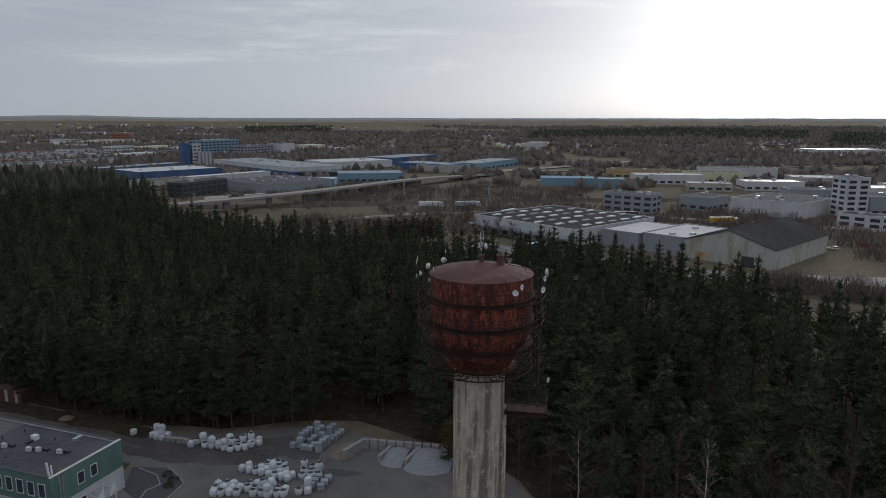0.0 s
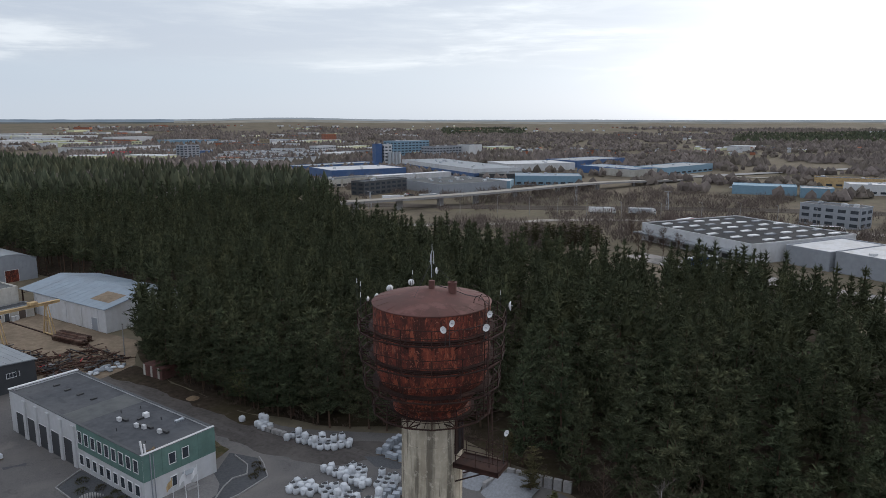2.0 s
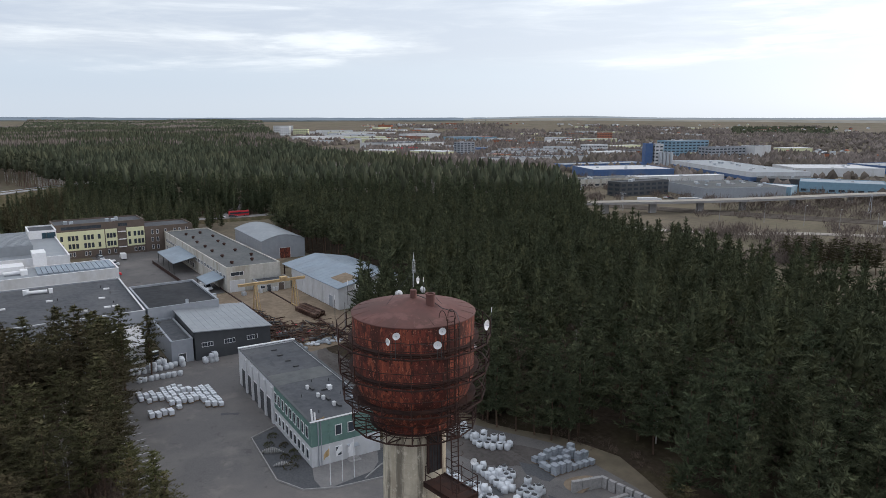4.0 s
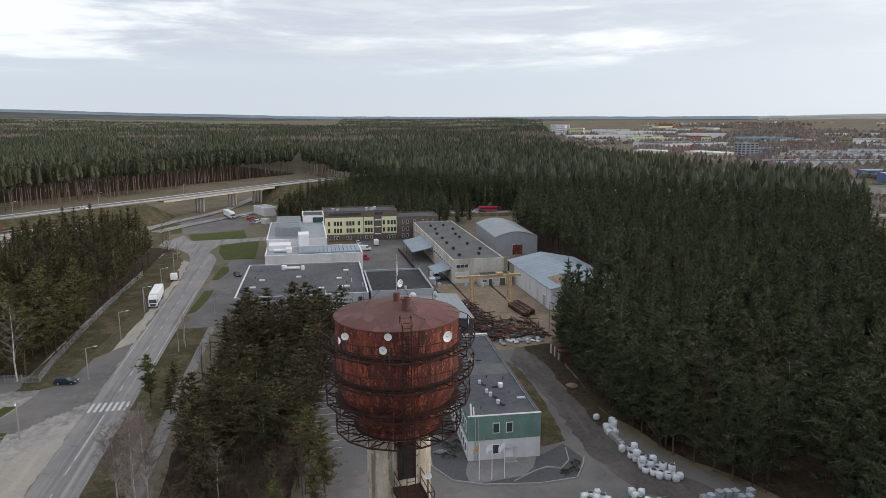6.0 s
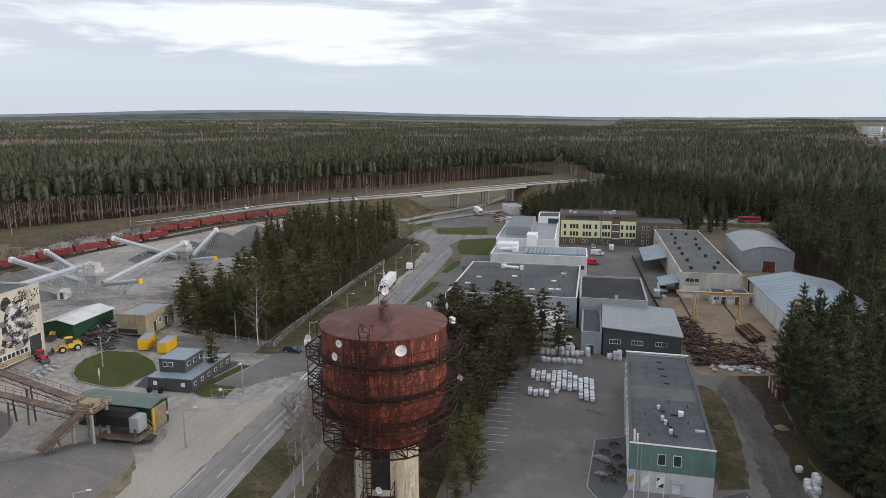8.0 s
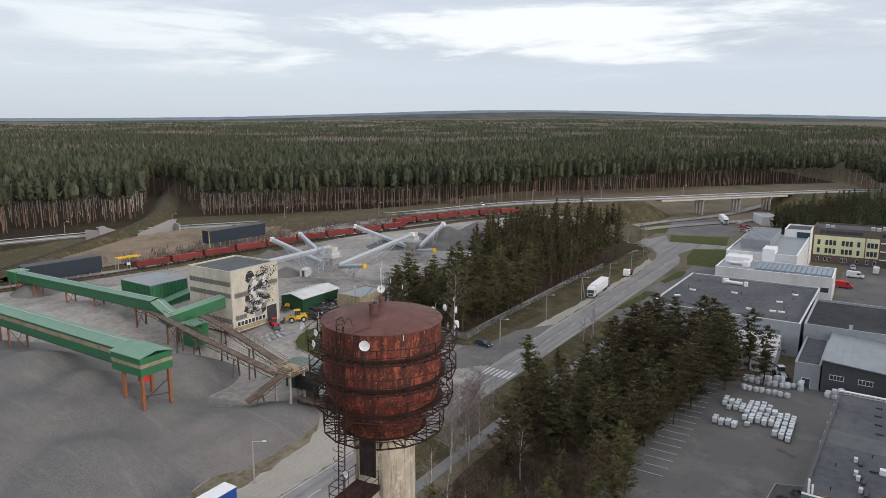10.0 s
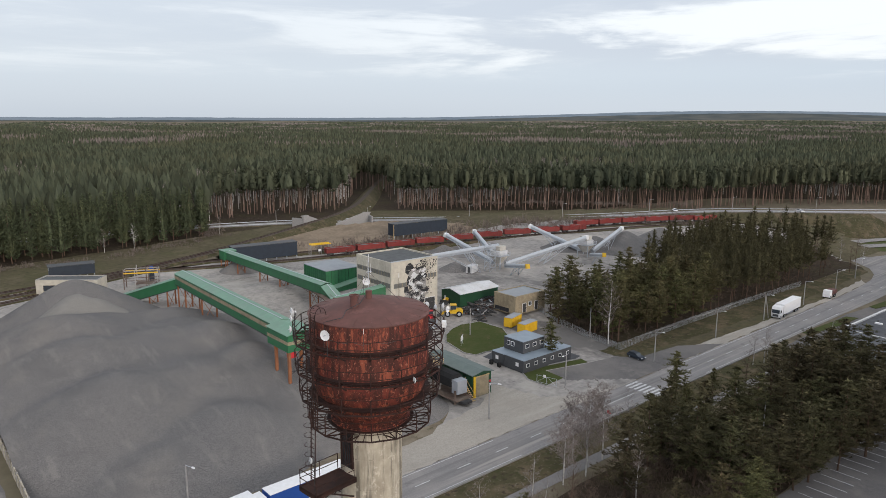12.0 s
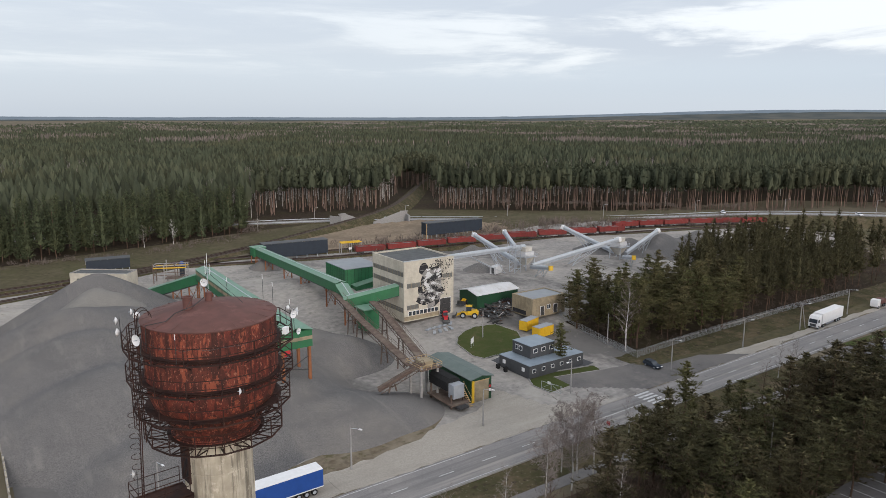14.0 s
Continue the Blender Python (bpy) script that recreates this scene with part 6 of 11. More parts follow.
def pine_shapes(seed, h, low, spread, levels, per, size, blades, slim, limbs=True, sides=7, point=0.85):
    """Trunk with whorls of limbs, and needle sprays along every limb, of one pine."""
    rg = random.Random(seed)
    t = Shape()
    bend = [Vector((0, 0, -0.3))]
    for i in range(1, 5):
        bend.append(Vector((rg.uniform(-0.25, 0.25), rg.uniform(-0.25, 0.25), h * i / 4.15)))
    r = 0.011 * h
    for i in range(4):
        t.tube(bend[i], bend[i + 1], r * (1 - i / 4.4), r * (1 - (i + 1) / 4.4), sides, False)
    c = Shape()
    z0 = h * low
    for k in range(levels):
        f = (k + rg.uniform(-0.3, 0.3)) / (levels - 1)
        f = min(1, max(0, f))
        z = z0 + (h - z0) * f * 0.97
        rad = spread * ((1 - f) ** point * (0.55 + 0.45 * min(1, f * 3.2)) + 0.07)
        n = rg.choice((3, 4, 5)) if f < 0.8 else 3
        a0 = rg.uniform(0, 360)
        for i in range(n):
            a = radians(a0 + 360 * i / n + rg.uniform(-35, 35))
            rr = rad * rg.uniform(0.45, 1.25)
            lift = rg.uniform(-0.1, 0.45) * rr
            base = Vector((0, 0, z))
            tip = Vector((rr * math.cos(a), rr * math.sin(a), z + lift))
            if limbs and f < 0.45:
                t.tube(base, base.lerp(tip, 0.85), 0.035 * (1.2 - f) * h / 18, 0.012, 3, False)
            out = Vector((math.cos(a), math.sin(a), 0.55)) * 0.8
            m = max(1, round(per * (0.45 + 0.75 * rr / spread)))
            for q in range(m):
                u = 0.3 + 0.72 * (q + rg.random()) / m
                p = base.lerp(tip, u) + Vector((rg.gauss(0, 0.1) * rr, rg.gauss(0, 0.1) * rr, rg.gauss(0.02, 0.05) * rr))
                tuft(c, p, out, size * (1.1 - 0.4 * f), rg, blades, slim)
            if limbs:
                # broad inner sprays, added to block light and darken the crown
                for q in range(2):
                    tuft(c, base.lerp(tip, rg.uniform(0.08, 0.42)), out * 0.3, 0.95, rg, 4, 0.3)
    if not limbs:
        # solid core inside the crown, added to block light and darken it
        ring = []
        for k in range(5):
            f = k / 5
            rad = 0.36 * spread * ((1 - f) ** point * (0.55 + 0.45 * min(1, f * 3.2)))
            ring.append([Vector((rad * rg.uniform(0.6, 1.25) * math.cos(i * 1.257 + k), rad * rg.uniform(0.6, 1.25) * math.sin(i * 1.257 + k), z0 + 0.06 * h + (h * 0.95 - z0 - 0.06 * h) * f + rg.uniform(-0.3, 0.3))) for i in range(5)])
        k0 = len(c.v)
        c.v.extend([tuple(v) for r_ in ring for v in r_] + [(0, 0, h * 0.95)])
        for k in range(4):
            for i in range(5):
                a, b = k0 + k * 5 + i, k0 + k * 5 + (i + 1) % 5
                c.f.append((a, b, b + 5, a + 5))
        c.f.extend([(k0 + 20 + i, k0 + 20 + (i + 1) % 5, k0 + 25) for i in range(5)])
    for q in range(4 if point > 0.5 else 2):
        tuft(c, Vector((0, 0, h * (0.94 + 0.02 * q))), Vector((0, 0, 1.2)), size * 0.8, rg, blades, slim)
    return t, c


def bare_shapes(seed, h, spread, n1, n2, n3, fine=0.014):
    """Trunk and fine branching of one leafless tree."""
    rg = random.Random(seed)
    t, c = Shape(), Shape()
    top = Vector((rg.uniform(-0.4, 0.4), rg.uniform(-0.4, 0.4), h))
    pts = [Vector((0, 0, -0.3)), Vector((0.1, 0.05, h * 0.3)), Vector((-0.1, 0.1, h * 0.62)), top]
    rs = [0.011 * h, 0.009 * h, 0.005 * h, 0.0008 * h]
    for i in range(3):
        t.tube(pts[i], pts[i + 1], rs[i], rs[i + 1], 7, False)
    for i in range(n1):
        f = 0.22 + 0.76 * (i + rg.random()) / n1
        b = pts[1].lerp(pts[2], (f - 0.3) / 0.32) if f < 0.62 else pts[2].lerp(top, (f - 0.62) / 0.38)
        if f < 0.3:
            b = pts[0].lerp(pts[1], f / 0.3)
        a = rg.uniform(0, 2 * math.pi)
        L = spread * (1.1 - f * 0.75) * rg.uniform(0.7, 1.15)
        tip = b + Vector((math.cos(a) * L, math.sin(a) * L, L * rg.uniform(0.7, 1.5)))
        c.tube(b, tip, 0.0042 * h * (1.15 - f), 0.012, 4, False)
        for j in range(n2):
            g = rg.uniform(0.25, 1)
            p = b.lerp(tip, g)
            d = Vector((rg.gauss(0, 1), rg.gauss(0, 1), rg.gauss(0.6, 0.5))).normalized() * L * rg.uniform(0.2, 0.45)
            c.tube(p, p + d, 0.018, 0.008, 3, False)
            for q in range(n3):
                e = p + d * rg.uniform(0.3, 1)
                dd = Vector((rg.gauss(0, 1), rg.gauss(0, 1), rg.gauss(-0.1, 0.7))).normalized() * L * rg.uniform(0.1, 0.22)
                k = len(c.v)
                sd = dd.cross(Vector((0.3, 0.5, 0.7))).normalized() * fine
                c.v.extend([tuple(e - sd), tuple(e + sd), tuple(e + dd)])
                c.f.append((k, k + 1, k + 2))
    return t, c


NEAR = []
for i in range(10):
    # four of the close stand, four of the roadside grove, two broad ones of the copse
    low, wide, point = ((0.16, 3.9, 0.62), (0.12, 4.2, 0.55), (0.24, 3.5, 0.7), (0.1, 4.3, 0.65), (0.3, 3.5, 0.36), (0.2, 4.0, 0.42), (0.38, 3.7, 0.3), (0.14, 3.8, 0.45), (0.26, 4.0, 0.34), (0.15, 4.1, 0.4))[i]
    t, c = pine_shapes(100 + i, 19.0, low, wide, 14 if i < 4 else 13, 8 if i < 4 else 12, 0.9 if i < 4 else 0.66, 6, 0.1, point=point)
    NEAR.append((t.mesh("trunk", M["bark"], True), c.mesh("crown", M["shaded_needles" if i < 4 else "grove_needles" if i < 8 else "needles"])))
MID = []
for i in range(5):
    t, c = pine_shapes(200 + i, 19.0, (0.36, 0.32, 0.42, 0.38, 0.3)[i], (3.9, 4.3, 3.5, 4.1, 3.8)[i], 12, 3, 1.5, 4, 0.13, False, 4)
    MID.append((np.array(t.v), t.f, np.array(c.v), c.f))
LOWMID = []
for i in range(5):
    t, c = pine_shapes(250 + i, 19.0, (0.1, 0.16, 0.06, 0.2, 0.12)[i], (3.2, 3.5, 2.9, 3.4, 3.0)[i], 14, 3, 1.35, 4, 0.14, False, 4)
    LOWMID.append((np.array(t.v), t.f, np.array(c.v), c.f))
FAR = []
for i in range(5):
    t, c = pine_shapes(300 + i, 20.0, (0.58, 0.54, 0.62, 0.6, 0.5)[i], (2.5, 2.8, 2.3, 2.6, 2.7)[i], 5, 1, 1.9, 4, 0.2, False, 4, 0.55)
    FAR.append((np.array(t.v), t.f, np.array(c.v), c.f))


def one_pine(x, y, h, rz, k, label="dark green pine with bare reddish lower trunk", group="pines", wide=1.1):
    ob = thing("pine_tree", label, "pine tree", (x, y, K * quarry(x / K, y / K)), rz, group)
    ob.scale = (h / 19.0 * wide * rnd.uniform(0.88, 1.15),) * 2 + (h / 19.0,)
    part("trunk", NEAR[k][0], None, ob)
    part("crown", NEAR[k][1], None, ob)
    return ob


def stand(name, spots, kinds, mats, label, base=20.0, trunk_too=True):
    """Many trees joined into a mesh of trunks and one of crowns."""
    parts = (0, 1) if trunk_too else (1,)
    for which in parts:
        vs, loops, n = [], [], 0
        for x, y, z, h, a, k in spots:
            v, f = kinds[k][which * 2], kinds[k][which * 2 + 1]
            s = h / base
            ca, sa = math.cos(a), math.sin(a)
            w = np.empty_like(v)
            w[:, 0], w[:, 1], w[:, 2] = (v[:, 0] * ca - v[:, 1] * sa) * s + x, (v[:, 0] * sa + v[:, 1] * ca) * s + y, v[:, 2] * s + z
            vs.append(w)
            loops.extend([tuple(i + n for i in q) for q in f])
            n += len(v)
        me = bpy.data.meshes.new(name)
        me.from_pydata(np.concatenate(vs).tolist(), [], loops)
        me.materials.append(M[mats[which]])
        tagged(new(name + ("_crowns" if which else "_trunks"), me), label, "forest", kind="stuff")


def scatter(poly, spacing, rg, jitter=0.42, skip=None):
    xs, ys = [p[0] for p in poly], [p[1] for p in poly]
    out = []
    st = spacing / K
    y = min(ys)
    while y < max(ys):
        x = min(xs)
        while x < max(xs):
            p = (x + rg.uniform(-jitter, jitter) * st, y + rg.uniform(-jitter, jitter) * st)
            if inside(p, poly) and not (skip and skip(*p)):
                out.append(p)
            x += st
        y += st
    return out


rg = random.Random(11)
north = scatter(F1, 6.5, rg)
# the front rows, nearest to the yard, are trees of their own
front = sorted(north, key=lambda p: math.hypot(p[0] + 25, p[1] - 62))
near_n = [p for p in front if p[0] < 75][:150]
rest = [p for p in front if p not in set(near_n) and p[0] < 90]
for p in near_n:
    one_pine(K * p[0], K * p[1], rg.uniform(14, 21.5), rg.uniform(0, 360), rg.choice((0, 1, 2, 3)), "dark green pine in a dense stand", "pines of the north forest")
stand("north_forest", [(K * x, K * y, 0, rg.uniform(16.5, 22), rg.uniform(0, 6.28), rg.randrange(5)) for x, y in rest], MID, ("bark", "shaded_needles"), "dense dark green pine forest", 19.0)
edge = [(-128, 99), (-110, 92.5), (-81, 89.8), (-67, 93)]
for a, b in zip(edge, edge[1:]):
    n = int(K * math.hypot(b[0] - a[0], b[1] - a[1]) / 3.2)
    for i in range(n):
        f = (i + rg.random()) / n
        one_pine(K * (a[0] + (b[0] - a[0]) * f), K * (a[1] + (b[1] - a[1]) * f + rg.uniform(0.8, 3.2)), rg.uniform(15, 20), rg.uniform(0, 360), rg.choice((0, 1, 3)), "dark green pine in a dense stand", "pines of the north forest")
edge = [(-112, 94), (-90, 92), (-78, 91), (-66, 92), (-52, 99.5)]
for a, b in zip(edge, edge[1:]):
    n = int(K * math.hypot(b[0] - a[0], b[1] - a[1]) / 3.4)
    for i in range(n):
        f = (i + rg.random()) / n
        one_pine(K * (a[0] + (b[0] - a[0]) * f), K * (a[1] + (b[1] - a[1]) * f + rg.uniform(0, 1.5)), rg.uniform(12, 18), rg.uniform(0, 360), rg.choice((0, 2)), "dark green pine in a dense stand", "pines of the north forest", 1.0)
grove = scatter(GROVE, 4.9, rg, skip=lambda x, y: x < -232 and rg.random() < 0.7 or math.hypot(x + 211, y + 64) < 12)
for p in [q for q in grove if q[0] > -170]:
    one_pine(K * p[0], K * p[1], rg.choice((9, 11, 13, 14, 15)) * rg.uniform(0.9, 1.1) * (1.1 if p[1] > -32 else 0.92), rg.uniform(0, 360), rg.choice((4, 5, 6, 7, 7, 5)), "green pine in a grove beside the road", "pines of the grove", 1.4)
stand("grove", [(K * x, K * y, K * quarry(x, y), rg.uniform(13.5, 17.5), rg.uniform(0, 6.28), rg.randrange(5)) for x, y in grove if x <= -170], MID, ("bark", "needles"), "green pine grove beside the road", 19.0)
copse = scatter([(-62, 22), (-80, 20), (-100, 20), (-140, 23), (-141, 36), (-118, 36.5), (-92, 36), (-62, 35)], 4.7, rg)
for p in copse:
    if p[0] < -76 and rg.random() < 0.85 or rg.random() < 0.3:
        one_pine(K * p[0], K * p[1], rg.choice((8, 11, 13, 15)) * rg.uniform(0.9, 1.1), rg.uniform(0, 360), rg.choice((8, 9)), "bushy green pine in the copse by the car park", "pines of the copse", 1.5)
for x, y, h in ((-64.8, 39.6, 9), (-61, 38, 8), (-70, 39.5, 10), (-67.5, 36, 11), (-74, 37.5, 10), (-101, 9.6, 11), (-97, 13.8, 8), (-92, 17, 9), (-110, 12.2, 6), (-29, 25, 9), (-47, 22, 8), (-52, 30, 8), (-34, 29, 10), (-99.5, -19.5, 11), (-20, 84.5, 7), (-33, 98, 6), (-27, 92.5, 8), (-58, 33, 7)):
    one_pine(K * x, K * y, h, rg.uniform(0, 360), rg.choice((4, 5, 7)), "single young green pine tree", "single pines", 1.5)

for x, y, h in ((-130, 41, 15), (-132, 46, 15), (-124, 50, 14), (-118, 44, 15), (-137, 29, 14), (-138, 35, 15), (-127, 43, 14), (-133, 38, 16), (-122, 33, 15), (-113, 33, 14), (-105, 40.5, 14), (-96, 37, 12), (-90, 38, 11), (-84, 36, 11), (-112, 39.2, 14), (-116.5, 40, 16), (-121, 41, 16), (-125, 41.6, 15), (-107, 38.4, 13), (-102, 38, 14), (-129, 40, 15), (-120, 37, 16), (-97, 39.4, 11), (-93, 36, 12), (-88, 34.5, 11), (-86, 37.6, 10), (-81, 34, 11), (-79, 36.6, 9)):
    one_pine(K * x, K * y, h, rg.uniform(0, 360), rg.choice((8, 9)), "broad green pine at the edge of the car park", "pines of the copse", 1.5)

behind = scatter([(-291, 50), (-293, 92), (-300, 112), (-306, 122), (-335, 124), (-395, 98), (-445, 70), (-425, 48), (-380, 36), (-330, 26), (-300, 30)], 6.2, rg, skip=lambda x, y: y > 88 and abs(x + 335) < 7)
stand("office_pines", [(K * x, K * y, 0, rg.uniform(12, 17), rg.uniform(0, 6.28), rg.randrange(5)) for x, y in behind], LOWMID, ("bark", "shaded_needles"), "dark pines behind the offices", 19.0)
by_bridge = scatter([(-303, 34), (-325, 25), (-345, 30), (-365, 38), (-400, 50), (-400, 64), (-350, 64), (-305, 54)], 6.5, rg)
stand("bridge_pines", [(K * x, K * y, 0, rg.uniform(12, 16), rg.uniform(0, 6.28), rg.randrange(5)) for x, y in by_bridge], MID, ("bark", "needles"), "group of dark pines beside the overpass", 19.0)


def far_band(r0, r1, spacing, rg, polys):
    """Spots in the far woods between two distances."""
    out = []
    r = r0
    while r < r1:
        n = int(2 * math.pi * r / spacing)
        for i in range(n):
            a = 2 * math.pi * (i + rg.random()) / n
            rr = r + rg.uniform(-0.5, 0.5) * spacing
            x, y = rr * math.cos(a) / K, (40 + rr * math.sin(a)) / K
            if any(inside((x, y), q) for q in polys):
                out.append((x, y))
        r += spacing
    return out


def crowns(name, spots, mat, label, rings, sides=5, top=0.5):
    """Many small tapering crowns, each a shape of its own, joined; spots: x, y, foot, height, half width."""
    a = np.array(spots)
    gen = np.random.default_rng(len(spots))
    n = len(a)
    cols, faces = [], []
    for k in range(rings):
        f = k / rings
        for i in range(sides):
            t = 2 * math.pi * (i + 0.5 * k) / sides + a[:, 0] * 7
            r = a[:, 4] * math.sqrt(1 - 0.75 * f * f) * gen.uniform(0.6, 1.25, n)
            z = a[:, 2] + a[:, 3] * (top + (1 - top) * f * 1.05) + gen.uniform(-0.06, 0.06, n) * a[:, 3]
            cols.append(np.stack((a[:, 0] + r * np.cos(t), a[:, 1] + r * np.sin(t), z), 1))
        for i in range(sides):
            j = (i + 1) % sides
            if k + 1 < rings:
                faces += [(k * sides + i, k * sides + j, (k + 1) * sides + i), (k * sides + j, (k + 1) * sides + j, (k + 1) * sides + i)]
            else:
                faces.append((k * sides + i, k * sides + j, rings * sides))
    cols.append(np.stack((a[:, 0] + gen.uniform(-0.3, 0.3, n) * a[:, 4], a[:, 1] + gen.uniform(-0.3, 0.3, n) * a[:, 4], a[:, 2] + a[:, 3]), 1))
    m = len(cols)
    v = np.stack(cols, 1).reshape(-1, 3)
    f = (np.array(faces)[None] + (np.arange(n) * m)[:, None, None]).reshape(-1, 3)
    me = bpy.data.meshes.new(name)
    me.from_pydata(v.tolist(), [], f.tolist())
    me.materials.append(M[mat])
    return tagged(new(name, me), label, "forest", kind="stuff")


woods = [F2, F3A, F3B]


def spot(p, h0, h1, n):
    return (K * p[0], K * p[1], terrain(K * p[0], K * p[1]), rg.uniform(h0, h1), rg.uniform(0, 6.28), rg.randrange(n))


def exposed(p, depth):
    """Whether a spot lies near the edge of the woods that faces the works."""
    d = math.hypot(p[0], p[1] - 36)
    q = (p[0] * (1 - depth / d), 36 + (p[1] - 36) * (1 - depth / d))
    return not any(inside(q, w) for w in woods)


def leafless(x, y):
    """Where birches stand among the pines; x and y in metres."""
    return noise.noise(Vector((x * 0.0045, y * 0.0045, 11.0))) + 0.4 * noise.noise(Vector((x * 0.02, y * 0.02, 4.0))) > 0.22


near_front, front_rows, inner, birches = [], [], [], []
for p in far_band(180, 1000, 6.0, rg, woods):
    d = math.hypot(p[0], p[1] - 36)
    if exposed(p, 32 if d < 620 else 20):
        (near_front if d < 330 or d < 480 and inside(p, F2) else front_rows).append(p)
    elif leafless(K * p[0], K * p[1]) and rg.random() < 0.6:
        birches.append(p)
    else:
        inner.append((K * p[0], K * p[1], 0, rg.uniform(21, 27.5), rg.uniform(1.6, 2.7)))
stand("forest_edge", [spot(p, 19, 25, 5) for p in near_front], LOWMID, ("bark", "shaded_needles"), "dense green pines along the railway", 19.0)
rows = [spot(p, 24, 28.5, 5) for p in front_rows]
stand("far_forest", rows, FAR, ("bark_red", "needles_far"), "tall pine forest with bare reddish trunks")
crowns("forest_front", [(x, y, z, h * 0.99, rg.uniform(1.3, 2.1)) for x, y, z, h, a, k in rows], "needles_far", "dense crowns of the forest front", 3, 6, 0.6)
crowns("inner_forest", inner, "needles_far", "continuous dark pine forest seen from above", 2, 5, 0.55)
green, brown = [], []
for r0, r1, step, w in ((1000, 1600, 8.5, 3.0), (1600, 2600, 12, 4.4), (2600, 4600, 21, 8.0)):
    for x, y in far_band(r0, r1, step, rg, woods):
        x, y = K * x, K * y
        (brown if leafless(x, y) else green).append((x, y, terrain(x, y), rg.uniform(20, 27) * (1 if r0 < 2000 else 0.55), w * rg.uniform(0.8, 1.3)))
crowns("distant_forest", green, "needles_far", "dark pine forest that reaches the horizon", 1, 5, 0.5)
crowns("distant_birches", brown, "bare_far", "grey-brown leafless woods among the far pines", 1, 5, 0.5)


# ---- quarry plant ----
def frame_of(a, b):
    """Axes along a conveyor from a to b: x along it, y level, z up from it."""
    d = (b - a).normalized()
    y = Vector((0, 0, 1)).cross(d).normalized()
    z = d.cross(y)
    m = Matrix((d, y, z)).transposed().to_4x4()
    return Matrix.Translation(a) @ m, (b - a).length


def gallery(name, label, a, b, w, h, legs, stripe=False, wall="green_steel", roof="green_roof"):
    """A roofed conveyor gallery between two points of its floor."""
    a, b = Vector(a), Vector(b)
    g = thing(name, label, "conveyor gallery", tuple(a))
    m, L = frame_of(a, b)
    m = Matrix.Translation(-a) @ m
    part("floor", Shape().box(0, -w / 2, -0.2, L, w / 2, 0, m), "steel", g)
    n = max(1, int(L / 6))
    for i in range(n):
        x0, x1 = L * i / n, L * (i + 1) / n - 0.03
        for y in (-w / 2, w / 2 - 0.08):
            part("wall_panel", Shape().box(x0, y, 0, x1, y + 0.08, h, m), wall, g)
    if stripe:
        for y in (-w / 2 - 0.02, w / 2):
            part("stripe", Shape().box(0, y, h * 0.55, L, y + 0.02, h * 0.85, m), "tan", g, "dull yellow stripe")
    poly = [(-w / 2 - 0.15, h), (0, h + w * 0.16), (w / 2 + 0.15, h), (w / 2 + 0.15, h + 0.1), (0, h + w * 0.16 + 0.1), (-w / 2 - 0.15, h + 0.1)]
    mm = m @ Matrix(((0, 1, 0, 0), (1, 0, 0, 0), (0, 0, 1, 0), (0, 0, 0, 1)))
    part("roof", Shape().prism(poly, -0.1, L + 0.1, mm), roof, g)
    part("ridge_cap", Shape().box(0, -0.12, h + w * 0.16 + 0.1, L, 0.12, h + w * 0.16 + 0.14, m), "galv", g)
    for x in (0, L - 0.08):
        part("end_wall", Shape().box(x, -w / 2, 0, x + 0.08, w / 2, h, m), wall, g)
    for f, zb in legs:
        p = m @ Vector((L * f, 0, 0))
        for sgn in (-1, 1):
            top = m @ Vector((L * f, sgn * w * 0.42, -0.2))
            foot = Vector((top.x, top.y, zb - a.z))
            part("leg", Shape().bar(foot, top, 0.35), "orange_post", g, "rust-brown steel leg")
        lo, hi = zb - a.z, p.z - 0.3
        s = Shape()
        q0, q1 = m @ Vector((L * f, -w * 0.42, 0)), m @ Vector((L * f, w * 0.42, 0))
        s.bar((q0.x, q0.y, lo + 0.3), (q1.x, q1.y, hi), 0.12).bar((q1.x, q1.y, lo + 0.3), (q0.x, q0.y, hi), 0.12)
        part("leg_brace", s, "orange_post", g)
    return g


def P3(x, y, z):
    return tuple(pl(x, y, z))


# long gallery over the heap, with its head house and its low inlet
g2 = gallery("conveyor_gallery", "long green conveyor gallery with cream stripe and light roof", P3(-53.2, -109, 8.3), P3(-47.0, -40, 11.6), 4.6, 3.1, [(0.02, 0.5), (0.33, 3.0), (0.12, 2.0)], True)
hd = thing("gallery_head", "green head house on rusty legs over the gravel heap", "conveyor head", P3(-46.8, -34.5, 11.2))
part("wall", Shape().box(-3.3, -6.2, 0, 3.3, 2.6, 3.4), "green_steel", hd)
part("stripe", Shape().box(-3.32, -6.22, 1.5, 3.32, 2.62, 2.2), "tan", hd, "pale cream stripe")
part("roof", Shape().prism([(-3.5, 3.4), (0, 4.1), (3.5, 3.4), (3.5, 3.52), (0, 4.24), (-3.5, 3.52)], -6.5, 2.8), "green_roof", hd)
part("hopper", Shape().box(1.0, 0.2, -1.6, 2.4, 1.6, 0), "bright_red", hd, "orange-red discharge chute")
for x, y in ((-2.8, 2.0), (2.8, 2.0), (-2.8, -3.5), (2.8, -3.5)):
    part("leg", Shape().bar((x, y, -8.5), (x, y, 0), 0.55), "orange_post", hd, "thick rusty leg")
part("leg_brace", Shape().bar((-2.8, 2.0, -5.0), (2.8, 2.0, -4.0), 0.16).bar((-2.8, 2.0, -2.0), (2.8, 2.0, -4.9), 0.12), "steel", hd)
